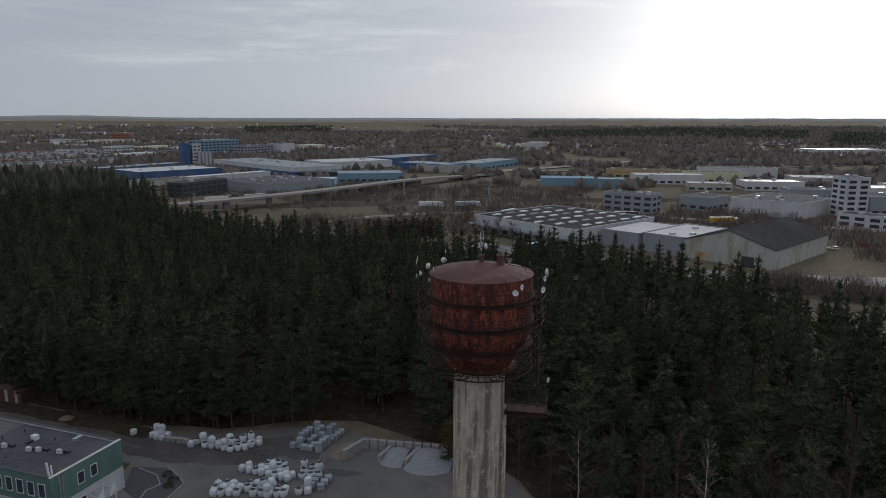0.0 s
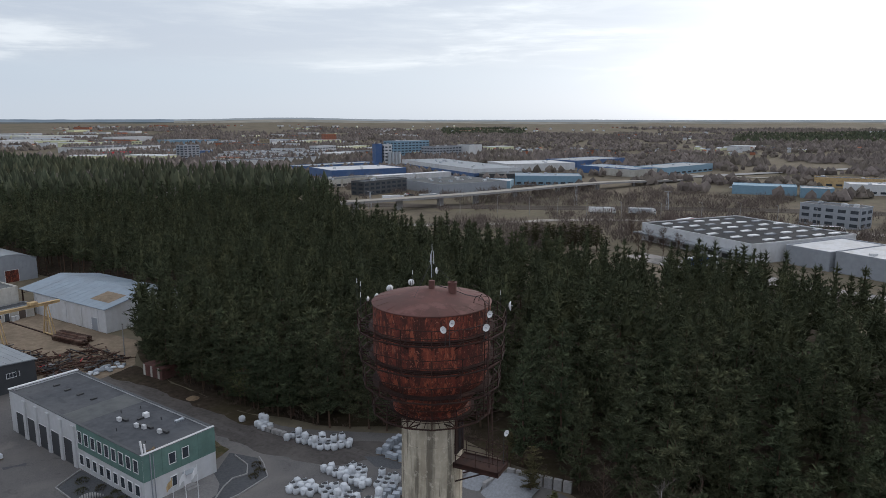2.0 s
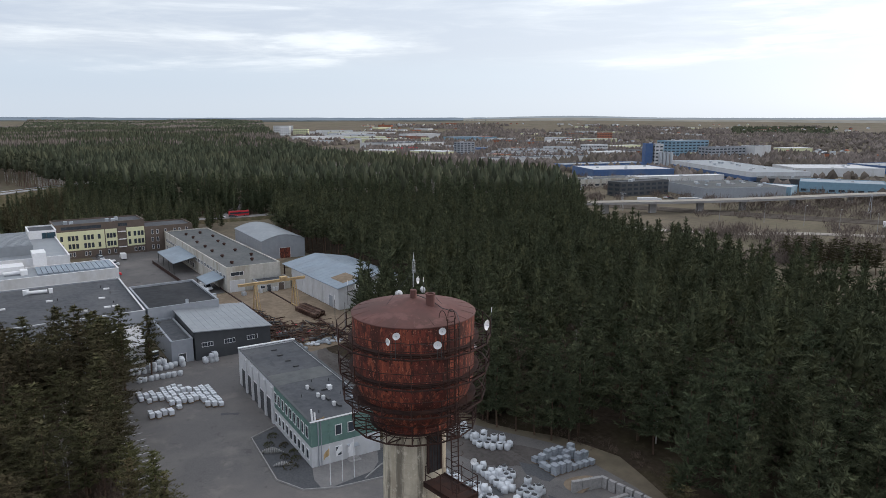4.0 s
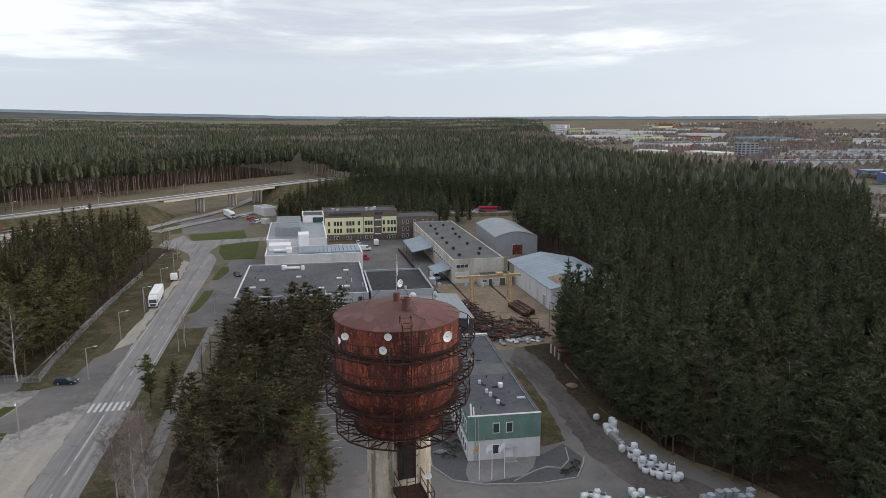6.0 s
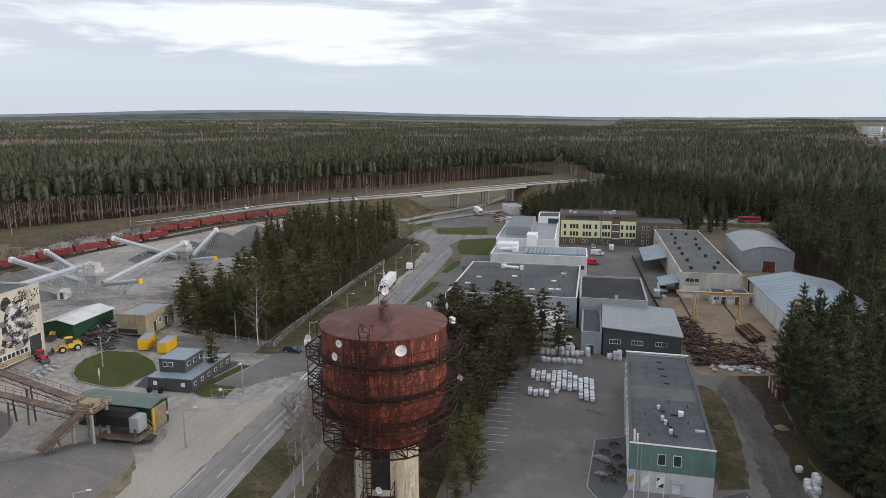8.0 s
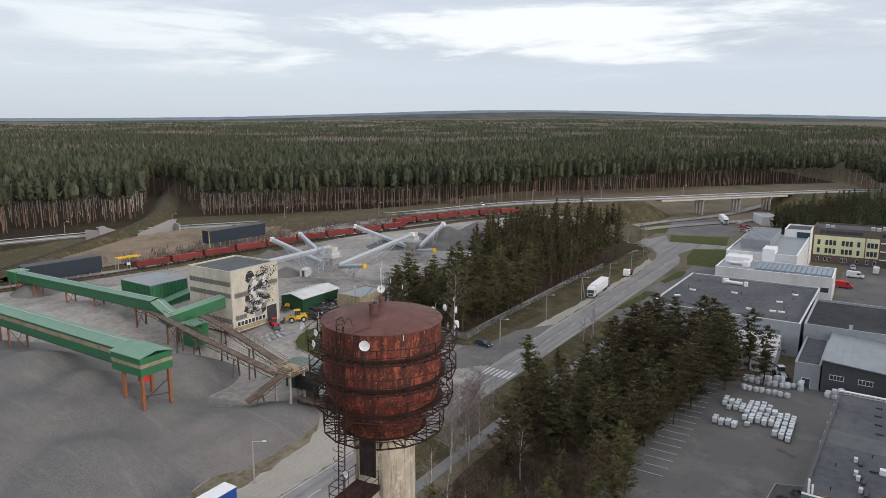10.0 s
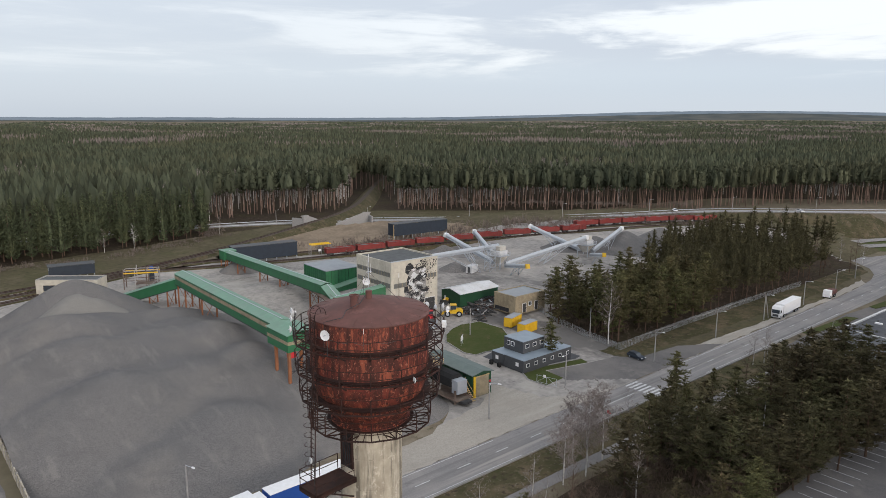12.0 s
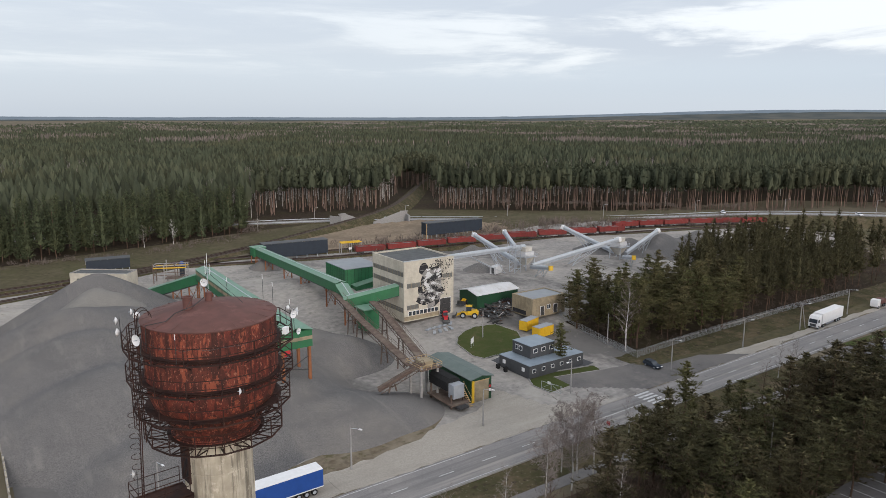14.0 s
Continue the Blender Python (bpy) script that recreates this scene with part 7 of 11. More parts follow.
g3 = gallery("conveyor_gallery", "short green gallery rising from the loading pit", P3(-44.0, -131, -0.4), P3(-53.0, -108.6, 7.4), 3.6, 2.6, [(0.5, 0.2), (0.8, 0.2)])

# gallery to the transfer point beside the power house
gallery("conveyor_gallery", "green conveyor gallery across the quarry yard", P3(-86, -155, 3.6), P3(-78.4, -77, 7.6), 3.2, 2.6, [(0.01, 0.3), (0.15, 0.6), (0.42, 1.0), (0.63, 1.6), (0.9, 2.0)])
gallery("conveyor_gallery", "short sloping green gallery piece", P3(-78.4, -77, 7.4), P3(-76.6, -68.5, 5.6), 3.4, 2.6, [(0.9, 1.2)])
gallery("conveyor_gallery", "green gallery into the power house wall", P3(-75.6, -69.4, 5.6), P3(-88.4, -64.4, 8.4), 3.2, 2.6, [(0.45, 1.8)])
part_house = thing("transfer_house", "small green transfer house with flat roof", "transfer house", P3(-78.5, -63.5, 1.5))
part("wall", Shape().box(-2.2, -2.2, 0, 2.2, 2.2, 5.6), "green_steel", part_house)
part("roof", Shape().box(-2.7, -2.7, 5.6, 2.7, 2.7, 5.85), "green_roof", part_house)
hdw = thing("gallery_head", "green head house of the yard conveyor", "conveyor head", P3(-86.2, -156.5, 3.2))
part("wall", Shape().box(-2.4, -3.0, 0, 2.4, 2.0, 3.4), "green_steel", hdw)
part("roof", Shape().box(-2.6, -3.2, 3.4, 2.6, 2.2, 3.6), "green_roof", hdw)
for x, y in ((-2, -2.6), (2, -2.6), (-2, 1.6), (2, 1.6)):
    part("leg", Shape().bar((x, y, -3.4), (x, y, 0), 0.25), "orange_post", hdw)

# green process block
gb = thing("process_block", "windowless dark green steel block with flat grey roof", "industrial block", P3(-88.5, -106, 1.4), -2)
part("wall", Shape().box(-12.5, -1, -1.0, 0, 14.0, 8.6), "green_steel", gb)
part("roof", Shape().box(-12.6, -1.1, 8.6, 0.1, 14.1, 8.8), "roof_metal", gb)
part("lean_to", Shape().prism([(-12.5, 0), (-2, 0), (-2, 3.6), (-12.5, 5.4)], 14.0, 17.5), "green_steel", gb)
part("lean_to_roof", Shape().prism([(-12.7, 5.5), (-1.8, 3.65), (-1.8, 3.8), (-12.7, 5.65)], 13.9, 17.8), "green_roof", gb)
for i in range(10):
    part("rib", Shape().box(-12.0 + i * 1.25, 13.98, 0, -11.9 + i * 1.25, 14.04, 8.5), "dark_green", gb)
    part("rib", Shape().box(-0.02, 0 + i * 1.4, 0, 0.05, 0.1 + i * 1.4, 8.5), "dark_green", gb)

# power house with the painted wall
PHZ = 2.2
ph = building("power_house", "tall cream brick works building with a dark mural", -87.3, -76.3, 16.6, 17.0, 16.4, "cream", "roof_old", 0, 0.3, "cream", "building", K * PHZ)
for fc, width, bands in (("x1", 17.0, ((0.4, 16.6, 2.2), (0.4, 16.6, 9.2), (0.4, 16.6, 12.3))), ("y1", 16.6, ((0.9, 5.4, 9.0), (13.0, 16.2, 10.4), (0.9, 4.8, 2.9)))):
    m = face_matrix(fc, 16.6, 17.0)
    for u0, u1, z in bands:
        n = max(3, round((u1 - u0) / 1.4))
        for i in range(n):
            u = u0 + (u1 - u0) * i / n
            o = part("window", Shape().box(u, z, -0.05, u + (u1 - u0) / n - 0.12, z + 1.3, 0.01, m), "dusty_glass", ph, "dusty window strip" if i == 0 else "")
            part("mullion", Shape().box(u + (u1 - u0) / n - 0.12, z, -0.05, u + (u1 - u0) / n, z + 1.3, 0.04, m), "tan", o)
for fc, width in (("x1", 17.0), ("y1", 16.6)):
    m = face_matrix(fc, 16.6, 17.0)
    for i in range(1, 11):
        part("course", Shape().box(0, i * 1.5 - 0.02, 0, width, i * 1.5 + 0.02, 0.02, m), "old_white", ph)
m = face_matrix("y1", 16.6, 17.0)
for i in range(8):
    o = part("window", Shape().box(1.4 + i * 1.25, 1.3, -0.05, 2.4 + i * 1.25, 2.4, 0.02, m), "glass", ph)
    part("window_frame", Shape().box(1.3 + i * 1.25, 1.2, -0.05, 1.4 + i * 1.25, 2.5, 0.06, m).box(1.4 + i * 1.25, 2.4, -0.05, 2.5 + i * 1.25, 2.5, 0.06, m), "white", o)
door(ph, "y1", 11.9, 3.7, 4.6, "steel", name="gate")
part("base_band", Shape().box(0, 0, 0, 11.7, 1.1, 0.06, m), "tan", ph)
# the mural, as plain dark and grey shapes that break up into small squares
rg = random.Random(5)
for u, z, w, h, tilt, mt in ((9.6, 13.2, 1.9, 2.2, 10, "black"), (8.6, 12.0, 2.6, 1.8, -25, "grey_ink"), (7.2, 11.2, 3.4, 2.2, 15, "black"), (6.4, 9.4, 2.8, 3.0, 5, "grey_ink"), (7.8, 9.0, 1.6, 2.6, -20, "black"), (9.6, 10.4, 1.3, 2.8, 20, "black"),
                                   (5.6, 7.6, 2.4, 1.9, 0, "black"), (8.0, 6.8, 4.6, 1.4, 12, "grey_ink"), (8.2, 5.7, 4.4, 1.2, -8, "black"), (10.6, 5.6, 1.7, 1.6, 25, "black"), (6.4, 4.6, 2.6, 1.7, -35, "black"), (7.6, 3.9, 1.5, 2.2, 25, "grey_ink"), (5.7, 5.9, 1.5, 1.6, 10, "grey_ink"), (10.5, 7.9, 1.1, 2.3, -12, "black"), (5.2, 10.8, 1.4, 1.5, 30, "black")):
    pts = []
    for i in range(11):
        a = 2 * math.pi * i / 11
        r = rg.uniform(0.72, 1.12)
        px, pz = w / 2 * r * math.cos(a), h / 2 * r * math.sin(a)
        c, s_ = math.cos(radians(tilt)), math.sin(radians(tilt))
        pts.append((8.3 - 1.2 * (u - 8.0 + 1.3 * (px * c - pz * s_)), 8.8 + 1.15 * (z - 8.8 + 1.3 * (px * s_ + pz * c))))
    layer = 0.008 if mt == "black" else 0.014
    s = Shape().slab(pts, 0, layer)
    s.v = [tuple(m @ Vector(v)) for v in s.v]
    part("mural_shape", s, mt, ph)
tones = {"black": Shape(), "grey_ink": Shape(), "white_wall": Shape()}
for i in range(1500):
    u, z = rg.uniform(2.0, 14.5), rg.uniform(3.6, 15.8)
    # a crouching mass that thins out to one side
    d = min(math.hypot((u - 9.2) / 2.4, (z - 12.6) / 1.9), math.hypot((u - 8.4) / 3.0, (z - 9.6) / 3.2), math.hypot((u - 8.2) / 4.2, (z - 6.2) / 1.5), math.hypot((u - 6.8) / 1.7, (z - 4.6) / 1.4))
    if d > rg.uniform(0.55, 1.02) + (0.5 * rg.random() ** 2 if u > 8.5 else 0):
        continue
    n = noise.noise(Vector((u * 0.55 + z * 0.25, z * 0.6 - u * 0.2, 3)))
    tone = "black" if n > -0.02 else "grey_ink" if n > -0.22 else "white_wall"
    q = rg.uniform(0.18, 0.6)
    a = rg.uniform(-0.5, 0.9)
    e = Matrix.Translation((u, z, 0)) @ Matrix.Rotation(a, 4, "Z")
    tones[tone].box(-q, -q * 0.3, 0, q, q * 0.3, {"black": 0.018, "grey_ink": 0.022, "white_wall": 0.026}[tone] + 0.003 * rg.random(), m @ e)
for i in range(420):
    u, z = 10.2 + abs(rg.gauss(0, 2.6)), 15.9 - abs(rg.gauss(0, 4.2))
    if 0.3 < u < 16.2 and 5.2 < z < 15.9:
        q = rg.uniform(0.07, 0.3)
        tones["black"].box(u, z, 0, u + q, z + q * rg.uniform(0.6, 1.4), 0.011, m)
for k, sh in tones.items():
    part("mural_fragment", sh, k, ph, "painted " + {"black": "black", "grey_ink": "grey", "white_wall": "white"}[k] + " strokes of the mural")["kind"] = "stuff"
part("roof_edge", Shape().box(-16.6, 16.6, 16.45, 0.05, 17.05, 16.65), "galv", ph)


# open belt conveyors
def belt(label, pts, w, posts, mat="belt_brown", cover="belt_brown"):
    pts = [Vector(p) for p in pts]
    o = pts[0].copy()
    g = thing("belt_conveyor", label, "conveyor", tuple(o), 0)
    for a, b in zip(pts, pts[1:]):
        m, L = frame_of(a, b)
        m = Matrix.Translation(-o) @ m
        part("belt", Shape().box(0, -w / 2, 0.05, L, w / 2, 0.13, m), cover, g)
        for y in (-w / 2 - 0.15, w / 2 + 0.05):
            s = Shape().box(0, y, -0.15, L, y + 0.12, 0.12, m).box(0, y, -1.0, L, y + 0.1, -0.88, m)
            n = max(2, int(L / 1.6))
            for i in range(n):
                x0, x1 = L * i / n, L * (i + 1) / n
                s.bar(m @ Vector((x0, y + 0.05, -0.95 if i % 2 else -0.1)), m @ Vector((x1, y + 0.05, -0.1 if i % 2 else -0.95)), 0.08)
            part("truss", s, mat, g)
        rail = Shape()
        y = w / 2 + 0.75
        rail.box(0, w / 2 + 0.15, -0.2, L, y, -0.14, m)
        n = max(2, int(L / 2.0))
        for i in range(n + 1):
            rail.bar(m @ Vector((L * i / n, y, -0.15)), m @ Vector((L * i / n, y, 1.0)), 0.05)
        rail.box(0, y - 0.03, 0.97, L, y + 0.03, 1.03, m).box(0, y - 0.02, 0.45, L, y + 0.02, 0.5, m)
        part("walkway", rail, "belt_brown" if mat == "belt_brown" else "galv", g)
    for p, zb in posts:
        p = Vector(p) - o
        part("trestle", Shape().bar((p.x - 0.9, p.y, zb - o.z), (p.x - 0.5, p.y, p.z - 0.9), 0.25).bar((p.x + 0.9, p.y, zb - o.z), (p.x + 0.5, p.y, p.z - 0.9), 0.25).bar((p.x - 0.8, p.y, (zb - o.z + p.z) / 2), (p.x + 0.8, p.y, (zb - o.z + p.z) / 2), 0.15), mat, g)
    return g


belt("brown rusty belt conveyor with yellow walkway rail", [P3(-83, -97, 5.6), P3(-75.2, -73.3, 8.0), P3(-70.5, -53, 7.6), P3(-65.6, -24.3, 6.4)], 1.3, [(P3(-73, -62, 7.8), 1.5), (P3(-70.5, -53, 7.6), 3.0), (P3(-68, -38, 7.0), 2.5)])
belt("brown rusty belt conveyor beside the transfer house", [P3(-78.0, -60.5, 8.8), P3(-75.2, -50, 8.8), P3(-68.8, -26, 6.9)], 1.3, [(P3(-75.2, -50, 8.8), 1.0), (P3(-72, -38, 7.8), 0.5)])
belt("pale steel belt conveyor down to the heap", [P3(-67.4, -22.6, 7.4), P3(-59.5, -25.8, 2.8)], 1.4, [(P3(-62, -24.8, 4.2), 2.2)], "belt_brown")
tt = thing("transfer_tower", "open steel transfer tower with yellow rails", "transfer tower", P3(-67.8, -23.2, 0))
for x, y in ((-2, -2.0), (2, -2.0), (-2, 2.0), (2, 2.0)):
    part("leg", Shape().bar((x, y, 0), (x, y, 7.6), 0.42), "kerb", tt, "pale concrete leg")
part("deck", Shape().box(-2.6, -2.8, 7.0, 2.6, 2.8, 7.2), "belt_brown", tt)
rl = Shape()
for h in (7.7, 8.2):
    rl.bar((-2.6, -2.8, h), (2.6, -2.8, h), 0.06).bar((-2.6, 2.8, h), (2.6, 2.8, h), 0.06).bar((-2.6, -2.8, h), (-2.6, 2.8, h), 0.06).bar((2.6, -2.8, h), (2.6, 2.8, h), 0.06)
for i in range(5):
    for y in (-2.8, 2.8):
        rl.bar((-2.6 + i * 1.3, y, 7.2), (-2.6 + i * 1.3, y, 8.2), 0.06)
part("guard_rail", rl, "crane_yellow", tt)
part("machinery", Shape().box(-1.4, -1.2, 7.2, 1.2, 1.4, 8.3), "tan", tt)
ld = thing("loading_bin", "grey loading chute with dark rubber hood and stairs", "loading chute", P3(-70.2, -17.8, 0))
part("hood", Shape().prism([(-1.6, 3.4), (1.6, 3.4), (1.6, 5.2), (0.9, 5.9), (-0.9, 5.9), (-1.6, 5.2)], -5.6, 0.8), "rubber", ld, "black rubber hood")
part("hopper", Shape().box(-1.3, 0.8, 2.2, 1.3, 2.6, 5.0), "grey_panel", ld)
part("frame", Shape().bar((-1.5, -5, 0), (-1.5, -5, 3.4), 0.3).bar((1.5, -5, 0), (1.5, -5, 3.4), 0.3).bar((-1.5, 2, 0), (-1.5, 2, 3), 0.3).bar((1.5, 2, 0), (1.5, 2, 3), 0.3).box(-2.2, -5.5, 1.0, 2.2, 3.2, 1.3), "belt_brown", ld)
st = Shape()
for i in range(10):
    st.box(-2.9, 3.2 - i * 0.35, 0.2 + i * 0.32, -2.1, 3.55 - i * 0.35, 0.28 + i * 0.32)
st.bar((-2.9, 3.5, 1.2), (-2.9, 0.2, 4.3), 0.08).bar((-2.1, 3.5, 1.2), (-2.1, 0.2, 4.3), 0.08)
part("stair", st, "crane_yellow", ld, "yellow stair")
part("trough", Shape().box(-1.1, -6.0, 0.6, 1.1, 4.5, 1.0), "steel", ld)

# drive-through shed
gs = gable("drive_through_shed", "dark green metal shed with green roof and yellow gate post", -73.8, -30.4, 5.2, 16.0, 5.0, 5.5, "dark_green", "moss_roof", -2, "y")
m = face_matrix("y1", 5.2, 16.0)
part("opening", Shape().box(0.7, 0.1, 0, 4.5, 4.4, 0.03, m), "tan", gs, "open doorway with sandy floor behind")
part("gate_post", Shape().box(0.2, 0, 0, 0.75, 4.7, 0.2, m), "yellow", gs, "yellow door post")
part("lintel", Shape().box(0.6, 4.4, 0, 4.6, 4.6, 0.12, m), "crane_yellow", gs)
part("sign", Shape().tube(m @ Vector((4.85, 2.8, 0)), m @ Vector((4.85, 2.8, 0.06)), 0.28, 0.28, 16), "bright_red", gs, "round red sign")
part("sign", Shape().box(4.6, 1.7, 0, 5.1, 2.3, 0.05, m), "white", gs)
for i in range(13):
    part("rib", Shape().box(-5.25, 0.6 + i * 1.2, 0, -5.2, 0.7 + i * 1.2, 5.0).box(0, 0.6 + i * 1.2, 0, 0.05, 0.7 + i * 1.2, 5.0), "dark_green", gs)

# white stackers and screens
def tube_conveyor(label, tail, head, r=0.75, yellow=False, truss=0.55):
    a, b = Vector(tail), Vector(head)
    g = thing("stacker_conveyor", label, "conveyor", tuple(a), 0, "white stackers")
    d = b - a
    m, L = frame_of(a, b)
    m = Matrix.Translation(-a) @ m
    part("cover", Shape().tube((0, 0, 0.3), d + Vector((0, 0, 0.3)), r, r, 12), "galv", g, "pale half-round cover", True)
    part("frame", Shape().box(0, -r, -0.5, L, r, -0.2, m), "galv", g)
    part("head_drum", Shape().box(L - 0.2, -r, -0.6, L + 1.0, r, 0.9, m), "yellow" if yellow else "white", g, "yellow head cover" if yellow else "white head cover")
    for f in (truss, truss + 0.22):
        if f > 0.95:
            continue
        p = d * f
        gz = K * quarry((a + p).x / K, (a + p).y / K) - a.z
        s = Shape()
        n = Vector((-d.y, d.x, 0)).normalized()
        c = d * (truss - 0.12)
        for sg in (-1, 1):
            s.bar(Vector((c.x, c.y, gz)) + n * sg * 1.5, p + n * sg * 0.7 - Vector((0, 0, 0.4)), 0.16)
        s.bar(Vector((c.x, c.y, gz)) + n * 1.5, p - n * 0.7 - Vector((0, 0, 0.5)), 0.1)
        part("strut", s, "galv", g)
    return g


tube_conveyor("white covered stacker conveyor over the yard", P3(-145.8, -84, 5.6), P3(-145.4, -107.5, 11.6))
tube_conveyor("white covered stacker conveyor over the yard", P3(-149, -86, 6.4), P3(-159.4, -108, 11.3))
tube_conveyor("long white conveyor from the screen to the power house", P3(-145, -81.5, 11.6), P3(-104, -78.5, 12.3), 0.75, False, 0.35)
tube_conveyor("long white conveyor between two screens", P3(-146.5, -79.5, 5.6), P3(-180.4, -74, 11.4))
tube_conveyor("white covered stacker conveyor over the yard", P3(-186, -80, 5.6), P3(-181.3, -100.4, 12.0))
tube_conveyor("white covered stacker conveyor by the gravel heaps", P3(-184.5, -74, 6.2), P3(-200.2, -73.5, 12.6))
tube_conveyor("short white stacker with a yellow head", P3(-144.5, -77.5, 5.8), P3(-135.8, -60.2, 9.6), 0.6, True)
tube_conveyor("short white stacker with a yellow head", P3(-181, -72, 5.6), P3(-164, -54, 10.4), 0.6, True)


def screen_tower(x, y):
    p = on_yard(x, y)
    g = thing("screening_tower", "pale grey screening tower on steel legs", "screening plant", tuple(p), 8)
    for dx in (-2.2, 2.2):
        for dy in (-2.2, 2.2):
            part("leg", Shape().bar((dx, dy, 0), (dx, dy, 4.5), 0.3), "galv", g)
    part("hopper", Shape().add([(-2.6, -2.6, 4.6), (2.6, -2.6, 4.6), (2.6, 2.6, 4.6), (-2.6, 2.6, 4.6), (-0.8, -0.8, 1.6), (0.8, -0.8, 1.6), (0.8, 0.8, 1.6), (-0.8, 0.8, 1.6)], [(3, 2, 1, 0), (4, 5, 6, 7), (0, 1, 5, 4), (1, 2, 6, 5), (2, 3, 7, 6), (3, 0, 4, 7)]), "old_white", g)
    part("body", Shape().box(-2.4, -2.0, 4.7, 2.4, 2.0, 6.4), "white_wall", g)
    part("top_box", Shape().box(-1.8, -1.6, 6.5, 1.8, 1.6, 8.0), "old_white", g)
    r = Shape()
    for h in (5.2, 5.7):
        r.bar((-3, -3, h), (3, -3, h), 0.07).bar((-3, 3, h), (3, 3, h), 0.07).bar((-3, -3, h), (-3, 3, h), 0.07).bar((3, -3, h), (3, 3, h), 0.07)
    for dx in (-3, -1, 1, 3):
        for dy in (-3, 3):
            r.bar((dx, dy, 4.6), (dx, dy, 5.7), 0.07)
    r.box(-3, -3, 4.55, 3, 3, 4.65)
    part("gallery_rail", r, "galv", g)
    return g


screen_tower(-145, -81)
screen_tower(-182.5, -75.5)
sc = thing("lattice_tower", "grey steel lattice stair tower", "lattice tower", tuple(on_yard(-139, -79)))
s = Shape()
for dx in (-1.3, 1.3):
    for dy in (-1.3, 1.3):
        s.bar((dx, dy, 0), (dx, dy, 9.5), 0.14)
for i in range(6):
    z = i * 1.6
    for dx in (-1.3, 1.3):
        s.bar((dx, -1.3, z), (dx, 1.3, z + 1.6), 0.08).bar((-1.3, dx, z + 1.6), (1.3, dx, z), 0.08)
    s.bar((-1.3, -1.3, z + 1.6), (1.3, -1.3, z + 1.6), 0.08).bar((-1.3, 1.3, z + 1.6), (1.3, 1.3, z + 1.6), 0.08)
part("lattice", s, "galv", sc)

# loading canopies by the railway
for x0, y0, L, rz, lbl, zb in ((-159.5, -158, 31, -4, "anthracite loading canopy over the wagons", 0.6), (-89.5, -160, 27, -6, "long anthracite hall beside the railway", 0.2), (-33.6, -176, 15, -8, "low anthracite hall behind the brick building", 0.2)):
    c = thing("loading_canopy", lbl, "canopy", P3(x0, y0, zb), rz)
    far = x0 < -120
    z0, z1 = (3.0, 8.4) if far else (0.6, 4.2) if x0 > -60 else (1.0, 6.6)
    part("screen", Shape().box(-L, 0, z0, 0, 0.2, z1), "navy", c, "dark ribbed sheet wall")
    part("screen", Shape().box(-0.2, -5, z0, 0, 0, z1), "navy", c)
    part("roof", Shape().prism([(-L - 0.3, z1 + 0.1), (0.3, z1 + 0.1), (0.3, z1 + 0.25), (-L - 0.3, z1 + 0.25)], -5.3, 0.4), "dark_panel", c)
    for i in range(7):
        x = -L + 0.3 + i * (L - 0.6) / 6
        part("post", Shape().bar((x, 0.1, 0), (x, 0.1, z0), 0.25).bar((x, -4.8, 0), (x, -4.8, z1), 0.25), "galv", c)
    if not far:
        part("sign", Shape().box(-0.02, -1.6, 3.0, 0.06, -0.2, 4.2), "white", c)
    else:
        part("end_frame", Shape().bar((0.2, 0.2, 0), (0.2, 0.2, z1), 0.3), "crane_yellow", c)

# low building and steel frame behind the heap
lb = building("low_brick_building", "low cream brick building with dark flat roof", -30, -160, 20, 7, 5.3, "cream", "roof_old", -38, 0.2, "kerb")
for i in range(3):
    window(lb, "y1", 2.5 + i * 5.5, 1.6, 3.6, 1.8, "rust_dark", "glass", mull=3)
fr = thing("pit_gantry", "rusty and yellow open gantry beside the loading pit", "gantry", P3(-50, -150, 0), -25)
for i in range(4):
    for j in range(2):
        part("post", Shape().bar((-i * 3.6, j * 4.5, 0), (-i * 3.6, j * 4.5, 6.6 + (i * 2 + j) % 3 * 0.5), 0.28), "kerb" if i % 2 else "belt_brown", fr)
part("beam", Shape().bar((0, 0, 5.6), (-11, 0, 5.6), 0.35).bar((0, 4.5, 5.6), (-11, 4.5, 5.6), 0.35), "yellow", fr, "yellow crane beam")
part("beam", Shape().bar((0, 0, 3), (-11, 0, 3), 0.2).bar((0, 4.5, 3), (-11, 4.5, 3), 0.2).bar((0, 0, 3), (0, 4.5, 3), 0.2).bar((-10.8, 0, 5.6), (-10.8, 4.5, 5.6), 0.2), "belt_brown", fr)
part("beam", Shape().bar((0, 0, 6.4), (-10.8, 0, 6.4), 0.22).bar((0, 4.5, 6.4), (-10.8, 4.5, 6.4), 0.22).bar((0, 0, 6.4), (0, 4.5, 6.4), 0.2).bar((-3.6, 0, 6.4), (-3.6, 4.5, 6.4), 0.2).bar((-7.2, 0, 6.4), (-7.2, 4.5, 6.4), 0.2).bar((-3.6, 0, 0.3), (-7.2, 0, 3), 0.16).bar((-7.2, 4.5, 0.3), (-10.8, 4.5, 3), 0.16), "kerb", fr, "grey cross beams")
part("platform", Shape().box(-10.8, 0, 1.6, -3.6, 4.5, 1.75), "belt_brown", fr)
tk = thing("water_tank", "small blue and white upright tank", "tank", P3(-59, -154, 0))
part("body", Shape().tube((0, 0, 0), (0, 0, 4.2), 0.9, 0.9, 16), "navy", tk)
part("cap", Shape().tube((0, 0, 4.2), (0, 0, 5.2), 0.8, 0.6, 16), "blue", tk)
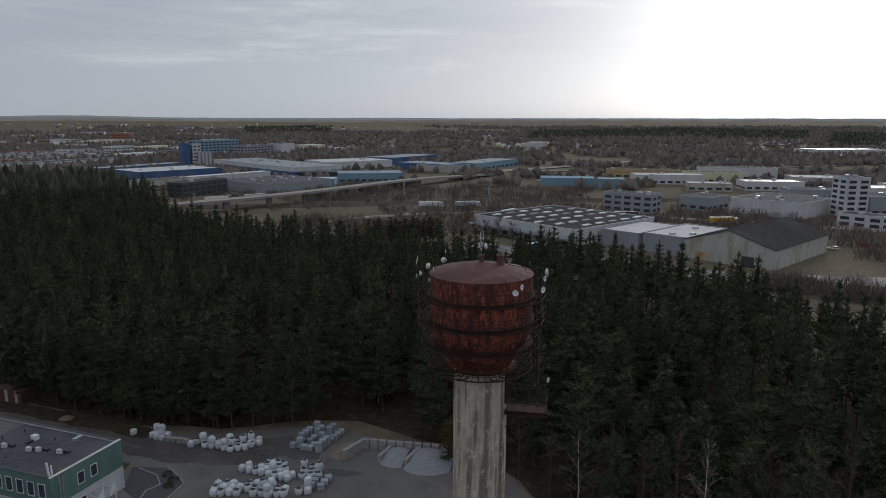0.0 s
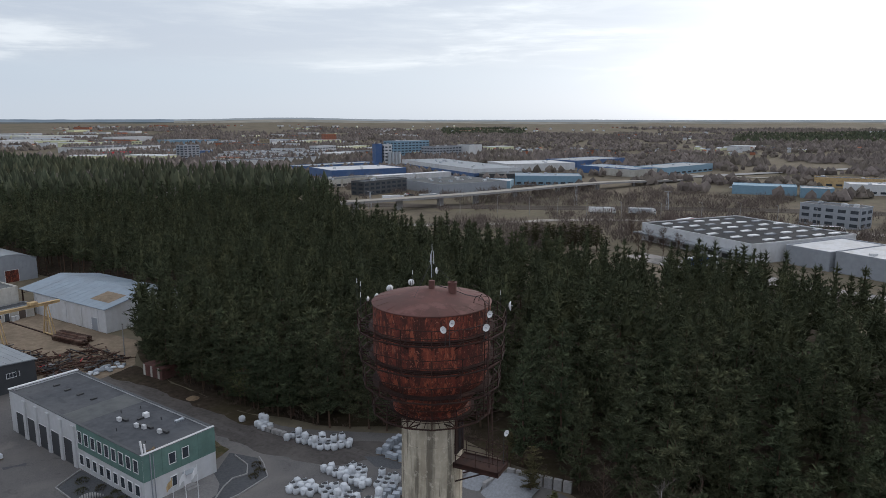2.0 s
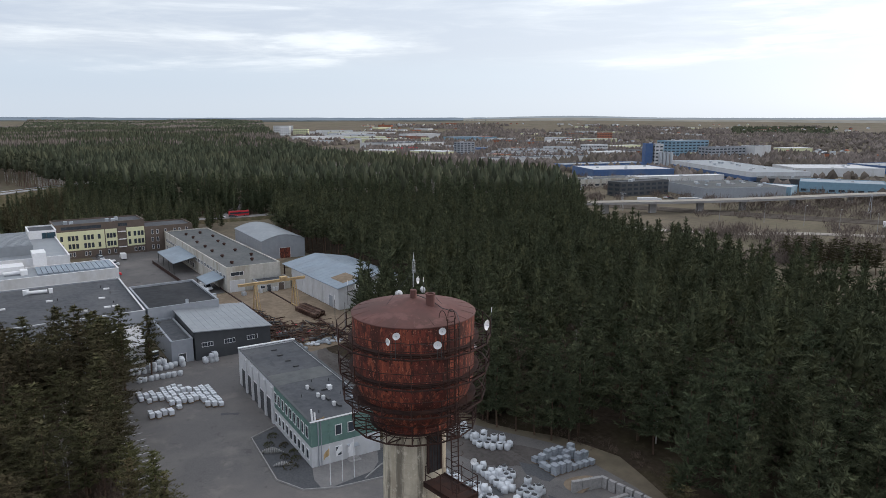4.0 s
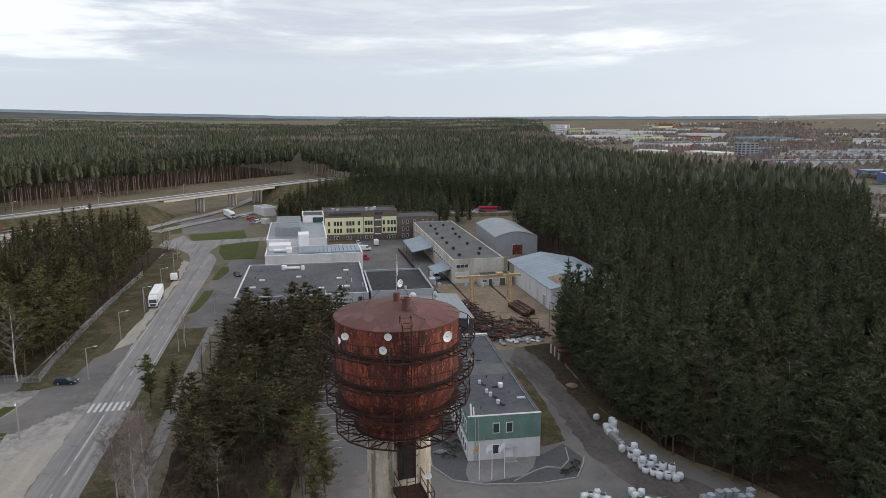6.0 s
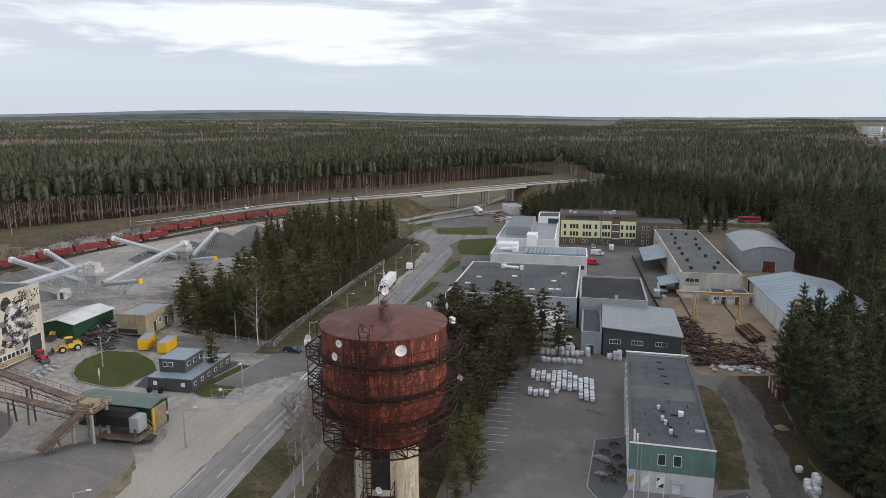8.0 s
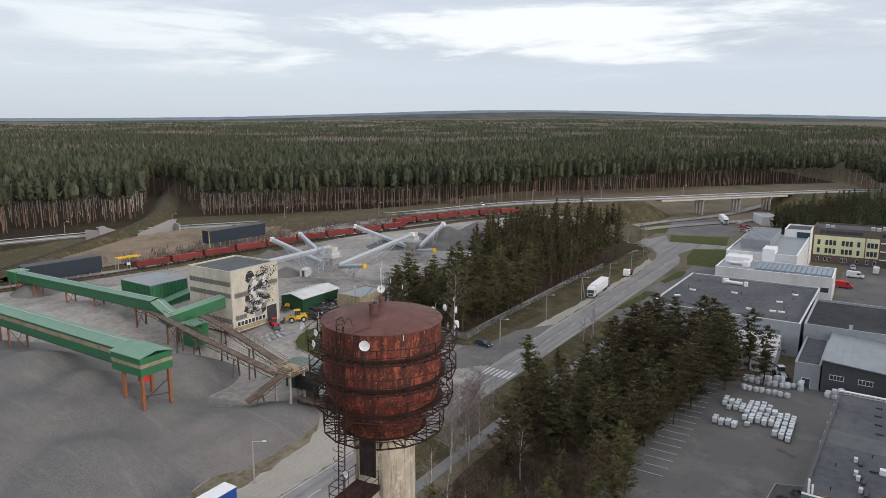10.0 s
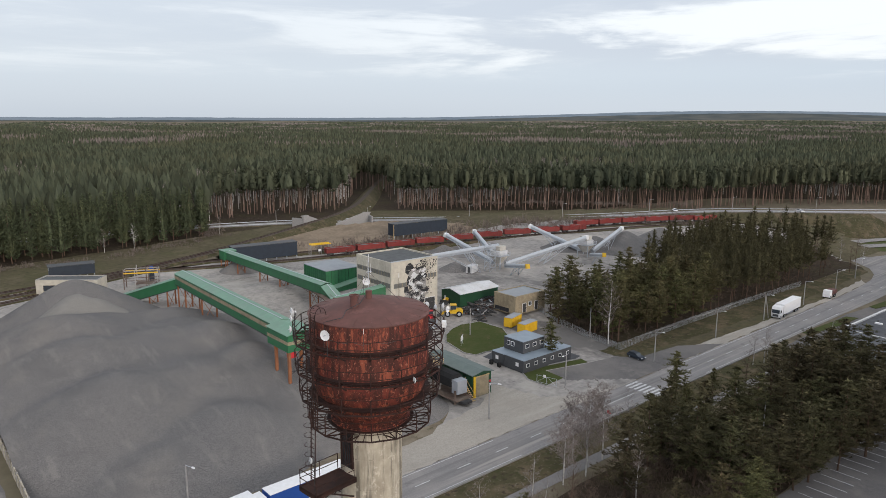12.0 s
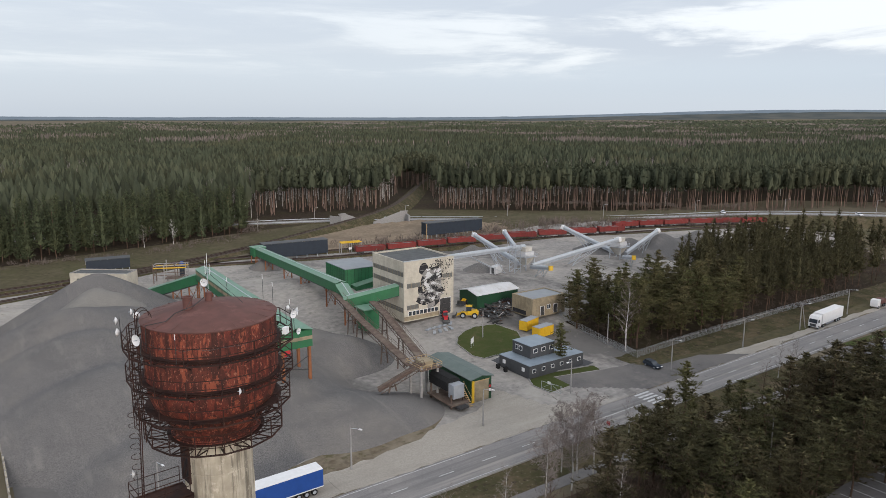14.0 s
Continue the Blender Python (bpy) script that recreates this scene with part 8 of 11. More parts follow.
yf = thing("yellow_portal", "yellow steel portal with white signs by the railway", "portal", P3(-119, -158, 0), -10)
part("beam", Shape().bar((0, 0, 5.0), (-9, 0, 5.0), 0.5).bar((0, 2.5, 5.0), (-9, 2.5, 5.0), 0.4), "yellow", yf)
for x in (0, -4.5, -9):
    part("post", Shape().bar((x, 0, 0), (x, 0, 5), 0.25).bar((x, 2.5, 0), (x, 2.5, 5), 0.25), "kerb", yf)
part("sign", Shape().box(-4.6, 2.65, 2.0, -3.2, 2.75, 3.0), "white", yf)

# site office of stacked container units
of = thing("site_office", "dark grey container site office with pale roofs", "site office", P3(-90.0, -18.5, 0.05), 0)
of["L"], of["W"] = 17.0, 6.4
for i in range(6):
    x = -2.83 * i
    part("unit", Shape().box(x - 2.8, -6.2, 0.1, x, 0, 3.0), "dark_panel", of, "dark container unit" if i == 0 else "")
    part("unit_roof", Shape().box(x - 2.8, -6.25, 3.0, x + 0.02, 0.05, 3.12), "roof_pale", of)
    u = part("window", Shape().box(x - 1.9, -0.02, 1.3, x - 0.9, 0.06, 2.2), "white", of)
    part("pane", Shape().box(x - 1.8, 0.05, 1.4, x - 1.0, 0.075, 2.1), "glass", u)
for i in range(2):
    part("unit", Shape().box(-2.8 * (i + 1), -10.4, 0.1, -2.8 * i - 0.03, -6.3, 2.9), "dark_panel", of)
    part("unit_roof", Shape().box(-2.8 * (i + 1), -10.45, 2.9, -2.8 * i, -6.28, 3.02), "roof_pale", of)
    part("window", Shape().box(-0.05, -8 - i * 6.6 + 5.5, 1.3, 0.06, -7.1 - i * 6.6 + 5.5, 2.2), "white", of)
for i in range(3):
    part("upper_unit", Shape().box(-3.3 - 2.5 * (i + 1), -9.6, 3.15, -3.33 - 2.5 * i, -3.4, 6.0), "dark_panel", of)
    part("unit_roof", Shape().box(-3.3 - 2.5 * (i + 1), -9.65, 6.0, -3.3 - 2.5 * i, -3.35, 6.12), "roof_pale", of)
    u = part("window", Shape().box(-5.4 - 2.5 * i, -3.42, 4.3, -4.2 - 2.5 * i, -3.34, 5.3), "white", of)
    part("pane", Shape().box(-5.3 - 2.5 * i, -3.36, 4.4, -4.3 - 2.5 * i, -3.325, 5.2), "glass", u)
for y in (-8.6, -7.2):
    u = part("window", Shape().box(-3.34, y, 4.3, -3.24, y + 1.0, 5.4), "white", of)
    part("pane", Shape().box(-3.26, y + 0.1, 4.4, -3.225, y + 0.9, 5.3), "glass", u)
for i in range(2):
    single("waste_bin", Shape().prism([(-0.35, 0), (0.35, 0), (0.42, 1.05), (-0.42, 1.1)], -0.35, 0.35), "rubber", "black wheeled waste bin beside the site office", "waste bin", P3(-89.0, -27.0 + i * 2.4, 0.1), 0, "bins")
for x, y, rz in ((-111.8, -42.6, 16), (-111.6, -37.4, 8)):
    p = on_yard(x, y, 0.1)
    yc = thing("yellow_container", "yellow steel storage container", "container", tuple(p), rz, "yellow containers")
    part("shell", Shape().box(-3, -1.2, 0, 3, 1.2, 2.6), "yellow", yc)
    for i in range(14):
        part("rib", Shape().box(-2.9 + i * 0.44, -1.25, 0.15, -2.7 + i * 0.44, 1.25, 2.45), "yellow", yc)
    part("lid", Shape().box(-3.05, -1.25, 2.6, 3.05, 1.25, 2.66), "grey_panel", yc)
p = on_yard(-116, -62)
s2 = gable("machine_shed", "green machine shed with white metal roof", -108, -66, 15.5, 8.5, 3.6, 4.6, "dark_green", "white_wall", 0)
s2.location.z = K * 2.9
s3 = building("tan_workshop", "tan brick workshop with grey flat roof", -114.6, -52.2, 12.5, 8.6, 5.0, "tan", "roof_metal", 0, 0.1, "tan", "building", K * 2.6)
door(s3, "y1", 3.0, 1.4, 2.6, "steel")
door(s3, "y1", 8.0, 1.4, 2.6, "steel")
window(s3, "y1", 5.5, 1.6, 1.2, 1.2)
part("stain_band", Shape().box(0, 0.4, 0, 0.05, 6, 1.2), "black", s3, "black strip along the wall's foot")

cab = thing("site_cabin", "small white site cabin with a dark doorway in the yard", "cabin", tuple(on_yard(-133.3, -81.2, 0.05)), 20)
part("shell", Shape().box(-2.2, -1.2, 0.15, 2.2, 1.2, 2.7), "white_wall", cab)
part("doorway", Shape().box(2.16, -0.5, 0.3, 2.23, 0.5, 2.3), "dark_panel", cab)
part("skid", Shape().box(-2.3, -1.0, 0, 2.3, -0.7, 0.15).box(-2.3, 0.7, 0, 2.3, 1.0, 0.15), "steel", cab)


# ---- railway, highway, vehicles ----
def ribbon(pts, w, lift=0.0, skirt=0.0, slope=1.6):
    """A strip along points given as plan x, y and height; with sloping sides if skirt is set."""
    q = [pl(*p) for p in pts]
    # round the corners off
    for _ in range(2):
        r = [q[0]]
        for a, b in zip(q, q[1:]):
            r += [a.lerp(b, 0.25), a.lerp(b, 0.75)]
        q = r + [q[-1]]
    s = Shape()
    for i, p in enumerate(q):
        d = q[min(i + 1, len(q) - 1)] - q[max(i - 1, 0)]
        n = Vector((-d.y, d.x, 0)).normalized()
        z = p.z + lift
        row = [p + n * w / 2, p - n * w / 2]
        e = n * (w / 2 + slope * max(0.3, z) if skirt else w / 2)
        if skirt and i in (0, len(q) - 1):
            p = p - d.normalized() * (slope * max(0.3, z) if i == 0 else -slope * max(0.3, z))
            row = [p + n * 0.1 - Vector((0, 0, z + 0.2)), p - n * 0.1 - Vector((0, 0, z + 0.2))]
            row = [Vector((v.x, v.y, -0.2)) for v in row]
            s.v.extend([(p.x + e.x, p.y + e.y, -0.2), tuple(row[0]), tuple(row[1]), (p.x - e.x, p.y - e.y, -0.2)])
            if i:
                for j in range(3):
                    s.f.append((4 * i + j, 4 * i + j + 1, 4 * i - 3 + j, 4 * i - 4 + j))
            continue
        s.v.extend([(p.x + e.x, p.y + e.y, -0.2 if skirt else z - 0.1), (row[0].x, row[0].y, z), (row[1].x, row[1].y, z), (p.x - e.x, p.y - e.y, -0.2 if skirt else z - 0.1)])
        if i:
            k = 4 * i
            for j in range(3):
                s.f.append((k + j, k + j + 1, k - 3 + j, k - 4 + j))
    return s, q


HWY = [(330, -262, 0.2), (120, -262, 0.2), (-60, -262, 0.2), (-123, -250, 0.3), (-178, -226, 0.6), (-215, -188, 2), (-269, -137, 4.2), (-306, -104, 7.4), (-322, -80, 8.6), (-352, -40, 9.5), (-395, -5, 9.6), (-425, 21, 9.6), (-462, 54, 9.5), (-540, 110, 6), (-700, 170, 2)]
b, q = ribbon([p for p in HWY if p[0] > -353], 12.5, -0.15, 1)
single("embankment", b, "grass", "grassy embankment that carries the highway", "embankment", kind="structure", smooth=True)
b, q = ribbon([(-424, 20, 9.4), (-440, 34, 9.4), (-462, 54, 9.3), (-480, 68, 9.0), (-540, 110, 6), (-700, 170, 2)], 14, -0.15, 1)
single("embankment", b, "grass", "grassy embankment beyond the overpass", "embankment", kind="structure", smooth=True)
b, q = ribbon(HWY, 9.5, 0.02)
single("highway", b, "road", "pale concrete highway with guard rails", "road", kind="structure")
gr = Shape()
for p0, p1 in zip(q, q[1:]):
    d = p1 - p0
    n = Vector((-d.y, d.x, 0)).normalized() * 4.9
    for sg in (1, -1):
        gr.bar(p0 + n * sg + Vector((0, 0, 0.7)), p1 + n * sg + Vector((0, 0, 0.7)), 0.08, 0.32)
single("guard_rail", gr, "galv", "long steel guard rail along the highway", "guard rail", kind="structure")
br = thing("overpass", "concrete highway overpass with yellowish deck edge on round piers", "bridge", (0, 0, 0))
bpts = [p for p in q if K * -430 < p.x < K * -350]
dk, _ = ribbon([(-352, -40, 9.5), (-395, -5, 9.6), (-425, 21, 9.6), (-462, 54, 9.5)], 10.6, -0.15)
dk2 = Shape()
for a, c in zip(bpts, bpts[1:]):
    dk2.bar(a - Vector((0, 0, 0.75)), c - Vector((0, 0, 0.75)), 10.4, 1.0)
part("deck", dk2, "cream", br, "pale yellowish girder deck")
for i in range(2, len(bpts) - 1, 2):
    a = bpts[i]
    d = (bpts[i + 1] - bpts[i - 1]).normalized()
    n = Vector((-d.y, d.x, 0))
    for sg in (-3, 0, 3):
        e = a + n * sg
        part("pier", Shape().tube((e.x, e.y, -0.2), (e.x, e.y, a.z - 1.2), 0.7, 0.7, 12), "kerb", br)
    part("cross_beam", Shape().bar(a + n * 4.5 - Vector((0, 0, 1.7)), a - n * 4.5 - Vector((0, 0, 1.7)), 1.2, 1.0), "kerb", br)
for nm, pts, w, mt, lb, lift in (("side_road", [(-300, -32, 0.3), (-330, -16, 0.3), (-380, 22, 0.4), (-420, 50, 0.4), (-520, 120, 0.5)], 7, "road", "asphalt side road under the overpass", 0.1),
                         ("side_road", [(-296, -36, 0.3), (-325, -34, 0.3), (-372, -6, 0.4), (-440, 8, 0.4), (-520, 20, 0.5)], 6, "road", "asphalt side road under the overpass", 0.12),
                         ("west_road", [(-352, 60, 1.5), (-338, 95, 1.5), (-333, 130, 1.5), (-332, 165, 1.5), (-300, 230, 1.0), (-262, 300, 1)], 8, "road", "pale road behind the arched hall", 0.05),
                         ("west_road", [(-333, 130, 1.5), (-420, 170, 1.0), (-480, 215, 1), (-560, 330, 1), (-640, 420, 1)], 7, "road", "pale winding road through the woods", 0.05)):
    if nm in ("slip_road", "west_road"):
        b, _ = ribbon(pts, w + 2.5, lift - 0.15, 1)
        single("embankment", b, "grass", "low grassy embankment under a road", "embankment", kind="structure", smooth=True)
    b, _ = ribbon(pts, w, lift)
    single(nm, b, mt, lb, "road", kind="structure")

TRACKS = [[(330, -158, 0.3), (60, -157, 0.3), (-8, -161, 0.3), (-58, -171, 0.4), (-97, -188, 0.9), (-148, -214, 2.5), (-190, -238, 4), (-240, -296, 4), (-300, -372, 3), (-420, -500, 3)],
          [(330, -152, 0.3), (60, -151, 0.3), (-8, -154, 0.3), (-50, -165, 0.4), (-92, -184, 0.8)],
          [(120, -138, 0.2), (20, -140, 0.2), (-8, -147, 0.2), (-30, -155, 0.2), (-70, -172, 0.4)],
          [(-60, -168, 0.3), (-90, -158, 0.3), (-122, -150, 0.4), (-160, -142, 1.2), (-195, -124, 3.8), (-222, -109, 4.9), (-262, -100, 4.95), (-300, -80, 4.6), (-330, -50, 3)],
          [(-75, -172, 0.3), (-110, -164, 0.5), (-160, -152, 1.5), (-215, -121, 4.85), (-262, -108, 4.95), (-305, -84, 4.6)]]
for pts in TRACKS:
    b, q = ribbon(pts, 4.4, 0.05, 1, 1.4)
    single("embankment", b, "grass", "grassy sides of the railway bed", "embankment", kind="structure", smooth=True)
    b, q = ribbon(pts, 3.2, 0.17)
    single("track_bed", b, "track", "brown stone ballast of the railway", "railway", kind="structure", smooth=True)
    rs = Shape()
    for p0, p1 in zip(q, q[1:]):
        d = p1 - p0
        n = Vector((-d.y, d.x, 0)).normalized() * 0.76
        for sg in (1, -1):
            rs.bar(p0 + n * sg + Vector((0, 0, 0.32)), p1 + n * sg + Vector((0, 0, 0.32)), 0.1, 0.16)
    single("rail", rs, "rust_dark", "long rusty steel rails", "railway", kind="structure")
# bridge abutments where the line crosses the highway
for x, y, rz in ((-158, -222, 20), (-176, -214, 160)):
    w = thing("rail_bridge_abutment", "pale concrete wing wall of the railway bridge", "bridge", P3(x, y, 0), rz)
    part("wing_wall", Shape().prism([(-10, -1), (9, -1), (9, 6.4), (5, 6.4), (-10, 1.2)], -0.5, 0.5), "kerb", w)
    part("front_wall", Shape().box(8.2, -7.5, -1, 9.0, 0.4, 5.2), "kerb", w)
    part("parapet", Shape().box(5, -0.7, 6.4, 9.6, 0.7, 6.8), "kerb", w)
# gravel wagon, built once
def wagon(p, rz):
    g = thing("gondola_wagon", "dark red open freight wagon loaded with gravel", "freight wagon", tuple(p), rz, "wagons on the siding")
    part("side_wall", Shape().box(-6.4, -1.5, 1.1, 6.4, -1.4, 3.2), "red", g)
    part("side_wall", Shape().box(-6.4, 1.4, 1.1, 6.4, 1.5, 3.2), "red", g)
    part("end_wall", Shape().box(-6.4, -1.4, 1.1, -6.3, 1.4, 3.2), "red", g)
    part("end_wall", Shape().box(6.3, -1.4, 1.1, 6.4, 1.4, 3.2), "red", g)
    part("floor", Shape().box(-6.4, -1.45, 0.95, 6.4, 1.45, 1.1), "steel", g)
    part("load", Shape().prism([(-6.2, 1.2), (6.2, 1.2), (6.2, 2.6), (3, 3.1), (0, 2.7), (-3, 3.1), (-6.2, 2.6)], -1.35, 1.35), "gravel", g)
    for i in range(8):
        x = -6.2 + i * 1.77
        part("stake", Shape().box(x - 0.06, -1.6, 1.1, x + 0.06, -1.5, 3.2), "red", g)
        part("stake", Shape().box(x - 0.06, 1.5, 1.1, x + 0.06, 1.6, 3.2), "red", g)
    for x in (-4.3, 4.3):
        part("bogie", Shape().box(x - 1.3, -1.0, 0.45, x + 1.3, 1.0, 0.75), "steel", g)
        for dx in (-0.9, 0.9):
            part("wheel_set", Shape().tube((x + dx, -0.85, 0.45), (x + dx, 0.85, 0.45), 0.45, 0.45, 12), "steel", g)
    return g


def along(pts, start, gap, count):
    """Places at even steps along a line of plan points: position and heading."""
    b, q = ribbon(pts, 1)
    out, need, acc = [], start, 0.0
    for p0, p1 in zip(q, q[1:]):
        L = (p1 - p0).length
        while need <= acc + L and len(out) < count:
            f = (need - acc) / L
            d = p1 - p0
            out.append((p0.lerp(p1, f), math.degrees(math.atan2(d.y, d.x))))
            need += gap
        acc += L
    return out


spots = along(TRACKS[3], K * 70, 13.92, 10)
first = None
for p, a in spots[:9] + along(TRACKS[4], K * 132, 13.92, 9)[3:]:
    m = pose(p.x, p.y, p.z + 0.4, 0, 0, a)
    if first is None:
        first = wagon((p.x, p.y, p.z + 0.4), a)
    else:
        copy_thing(first, m)


# vehicles
def wheel(parent, x, y, r, w=0.25):
    t = part("wheel", Shape().tube((x, y - w / 2, r), (x, y + w / 2, r), r, r, 16), "rubber", parent)
    part("rim", Shape().tube((x, y - w / 2 - 0.01, r), (x, y + w / 2 + 0.01, r), r * 0.58, r * 0.58, 12), "galv", t)


def car(p, rz, mat, label, L=4.6, estate=True):
    g = thing("car", label, "car", tuple(p), rz, "parked cars")
    body = [(-L / 2, 0.35), (L / 2, 0.35), (L / 2 + 0.02, 0.62), (L / 2 - 0.35, 0.85), (L * 0.22, 0.95), (-L / 2, 0.98), (-L / 2 - 0.03, 0.6)]
    part("body", Shape().prism(body, -0.88, 0.88), mat, g)
    top = [(L * 0.24, 0.93), (L * 0.06, 1.42), (-L * 0.38 if estate else -L * 0.22, 1.46), (-L / 2 + 0.1 if estate else -L * 0.38, 0.97)]
    part("cabin", Shape().prism(top, -0.74, 0.74), "glass", g, "dark glazed cabin")
    part("roof", Shape().box(-L * 0.4 if estate else -L * 0.22, -0.72, 1.43, L * 0.06, 0.72, 1.49), mat, g)
    for x in (-L * 0.3, L * 0.31):
        for y in (-0.8, 0.8):
            wheel(g, x, y, 0.33, 0.22)
    for y in (-0.65, 0.65):
        part("headlight", Shape().box(L / 2 - 0.15, y - 0.2, 0.62, L / 2 + 0.03, y + 0.2, 0.76), "white", g)
        part("tail_light", Shape().box(-L / 2 - 0.04, y - 0.15, 0.7, -L / 2 + 0.05, y + 0.15, 0.9), "bright_red", g)
    return g


def van(p, rz, mat, label, L=5.4):
    g = thing("van", label, "van", tuple(p), rz, "parked vans")
    prof = [(-L / 2, 0.4), (L / 2, 0.4), (L / 2 + 0.03, 1.0), (L / 2 - 0.7, 1.25), (L / 2 - 1.35, 2.15), (L / 2 - 1.6, 2.35), (-L / 2, 2.4)]
    part("body", Shape().prism(prof, -0.98, 0.98), mat, g)
    part("windscreen", Shape().add([(L / 2 - 0.74, -0.85, 1.3), (L / 2 - 0.74, 0.85, 1.3), (L / 2 - 1.3, 0.8, 2.1), (L / 2 - 1.3, -0.8, 2.1)], [(0, 1, 2, 3)]), "glass", g).location = (0.03, 0, 0.03)
    for y in (-0.99, 0.975):
        part("side_window", Shape().box(L / 2 - 2.2, y, 1.35, L / 2 - 1.1, y + 0.015, 1.95), "glass", g)
    for x in (-L * 0.32, L * 0.31):
        for y in (-0.9, 0.9):
            wheel(g, x, y, 0.36)
    return g


def lorry(p, rz, label, trailer="white", cab="white"):
    g = thing("lorry", label, "lorry", tuple(p), rz)
    part("trailer_box", Shape().box(-13.6, -1.27, 1.15, -0.1, 1.27, 4.0), trailer, g, "box trailer")
    part("trailer_rail", Shape().box(-13.62, -1.3, 1.05, -0.08, 1.3, 1.2).box(-13.62, -1.3, 3.92, -0.08, 1.3, 4.02), "white", g)
    part("chassis", Shape().box(-13.4, -0.6, 0.75, 2.2, 0.6, 1.05), "steel", g)
    part("skirt", Shape().box(-8, -1.2, 0.45, -3, 1.2, 1.05), "grey_panel", g)
    part("cab", Shape().prism([(0.35, 0.6), (2.75, 0.6), (2.8, 1.6), (2.6, 3.0), (2.2, 3.6), (0.35, 3.75)], -1.24, 1.24), cab, g)
    part("windscreen", Shape().add([(2.82, -1.12, 1.75), (2.82, 1.12, 1.75), (2.62, 1.08, 2.85), (2.62, -1.08, 2.85)], [(0, 1, 2, 3)]), "glass", g)
    for y in (-1.25, 1.235):
        part("side_window", Shape().box(1.5, y, 1.8, 2.5, y + 0.015, 2.7), "glass", g)
    part("grille", Shape().box(2.76, -0.8, 0.8, 2.83, 0.8, 1.5), "dark_panel", g)
    for x in (2.0, -0.9, -9.5, -10.8, -12.1):
        for y in (-1.1, 1.1):
            wheel(g, x, y, 0.5, 0.32)
    return g


lorry(P3(-173.5, -3.5, 0.06), 3.5, "white articulated lorry parked on the shoulder")
single("trailer_top", Shape().box(-13.6, -1.28, 0, -0.1, 1.28, 0.06), "white", "white roof sheet of the blue trailer", "trailer roof", P3(-24.0, -5.0, 0) [:2] + (4.1,), 184)
car(P3(-116.3, -9.1, 0.05), 82, "navy", "dark blue estate car beside the fence")
tip = thing("tipper_truck", "small pinkish tipper truck parked on the shoulder", "truck", P3(-206, -3.5, 0.06), 3)
part("cab", Shape().prism([(0, 0.5), (2.0, 0.5), (2.0, 1.5), (1.7, 2.6), (0, 2.7)], -1.1, 1.1), "white", tip)
part("tipper_body", Shape().box(-4.6, -1.2, 1.1, -0.1, 1.2, 2.3), "rust_roof", tip)
part("chassis", Shape().box(-4.6, -0.5, 0.6, 1.5, 0.5, 1.1), "steel", tip)
for x in (1.2, -2.6, -3.7):
    for y in (-1, 1):
        wheel(tip, x, y, 0.48, 0.3)
van(P3(-256, 67.5, 0.06), 178, "white", "white panel van in the service yard", 6.4)
van(P3(-244, 61.7, 0.06), 85, "white", "white delivery van in the service yard", 5.6)
car(P3(-259, 60.5, 0.06), 4, "galv", "silver car in the service yard")
car(P3(-263, 60.5, 0.06), 4, "dark_panel", "grey car in the service yard")
van(P3(-226, 59.4, 0.06), 88, "bright_red", "red and white van in the service yard", 5.2)
van(P3(-183, 77.4, 0.06), 172, "galv", "silver panel van beside the warehouse", 5.6)
van(P3(-190, 79.6, 0.06), 12, "white", "white van under the blue awning", 5.2)
car(P3(-208, 16, 0.06), 20, "dark_panel", "black car on the car park")
for i, (x, y, mt) in enumerate(((-326, 14, "galv"), (-331, 16, "white"), (-338, 12, "bright_red"), (-341, 13, "dark_panel"), (-336, 30, "white"), (-350, 34, "galv"), (-356, 20, "navy"), (-352, 8, "white"))):
    car(P3(x, y, 0.08), 60 + 13 * i, mt, "parked car on the far car park")
b3 = thing("bus", "red city bus on the far road", "bus", P3(-334.5, 137, 1.6), 88)
part("body", Shape().box(-5.6, -1.25, 0.4, 5.6, 1.25, 3.1), "bright_red", b3)
part("window_band", Shape().box(-5.4, -1.28, 1.5, 5.5, 1.28, 2.5), "glass", b3)
for x in (-3.6, 3.4):
    for y in (-1.1, 1.1):
        wheel(b3, x, y, 0.5, 0.3)
lorry(P3(-345, 2, 0.3), 20, "white lorry on the side road")
car(P3(-330, -64, 9.05), 50, "white", "white car on the highway ramp")
car(P3(-300, -112, 7.0), 48, "white", "white car on the highway")
car(P3(-332, 127, 1.65), 86, "white", "white car on the far road")
car(P3(-331.2, 133, 1.65), 87, "dark_panel", "dark car on the far road")
kiosk = building("white_kiosk", "small white kiosk by the far car park", -322, 20, 5, 3, 2.8, "white_wall", "white", 30, 0.1, "white")
shop = building("white_garage", "low white garage at the far car park", -352, 18, 16, 8, 5, "white_wall", "roof_metal", 25, 0.2, "white")


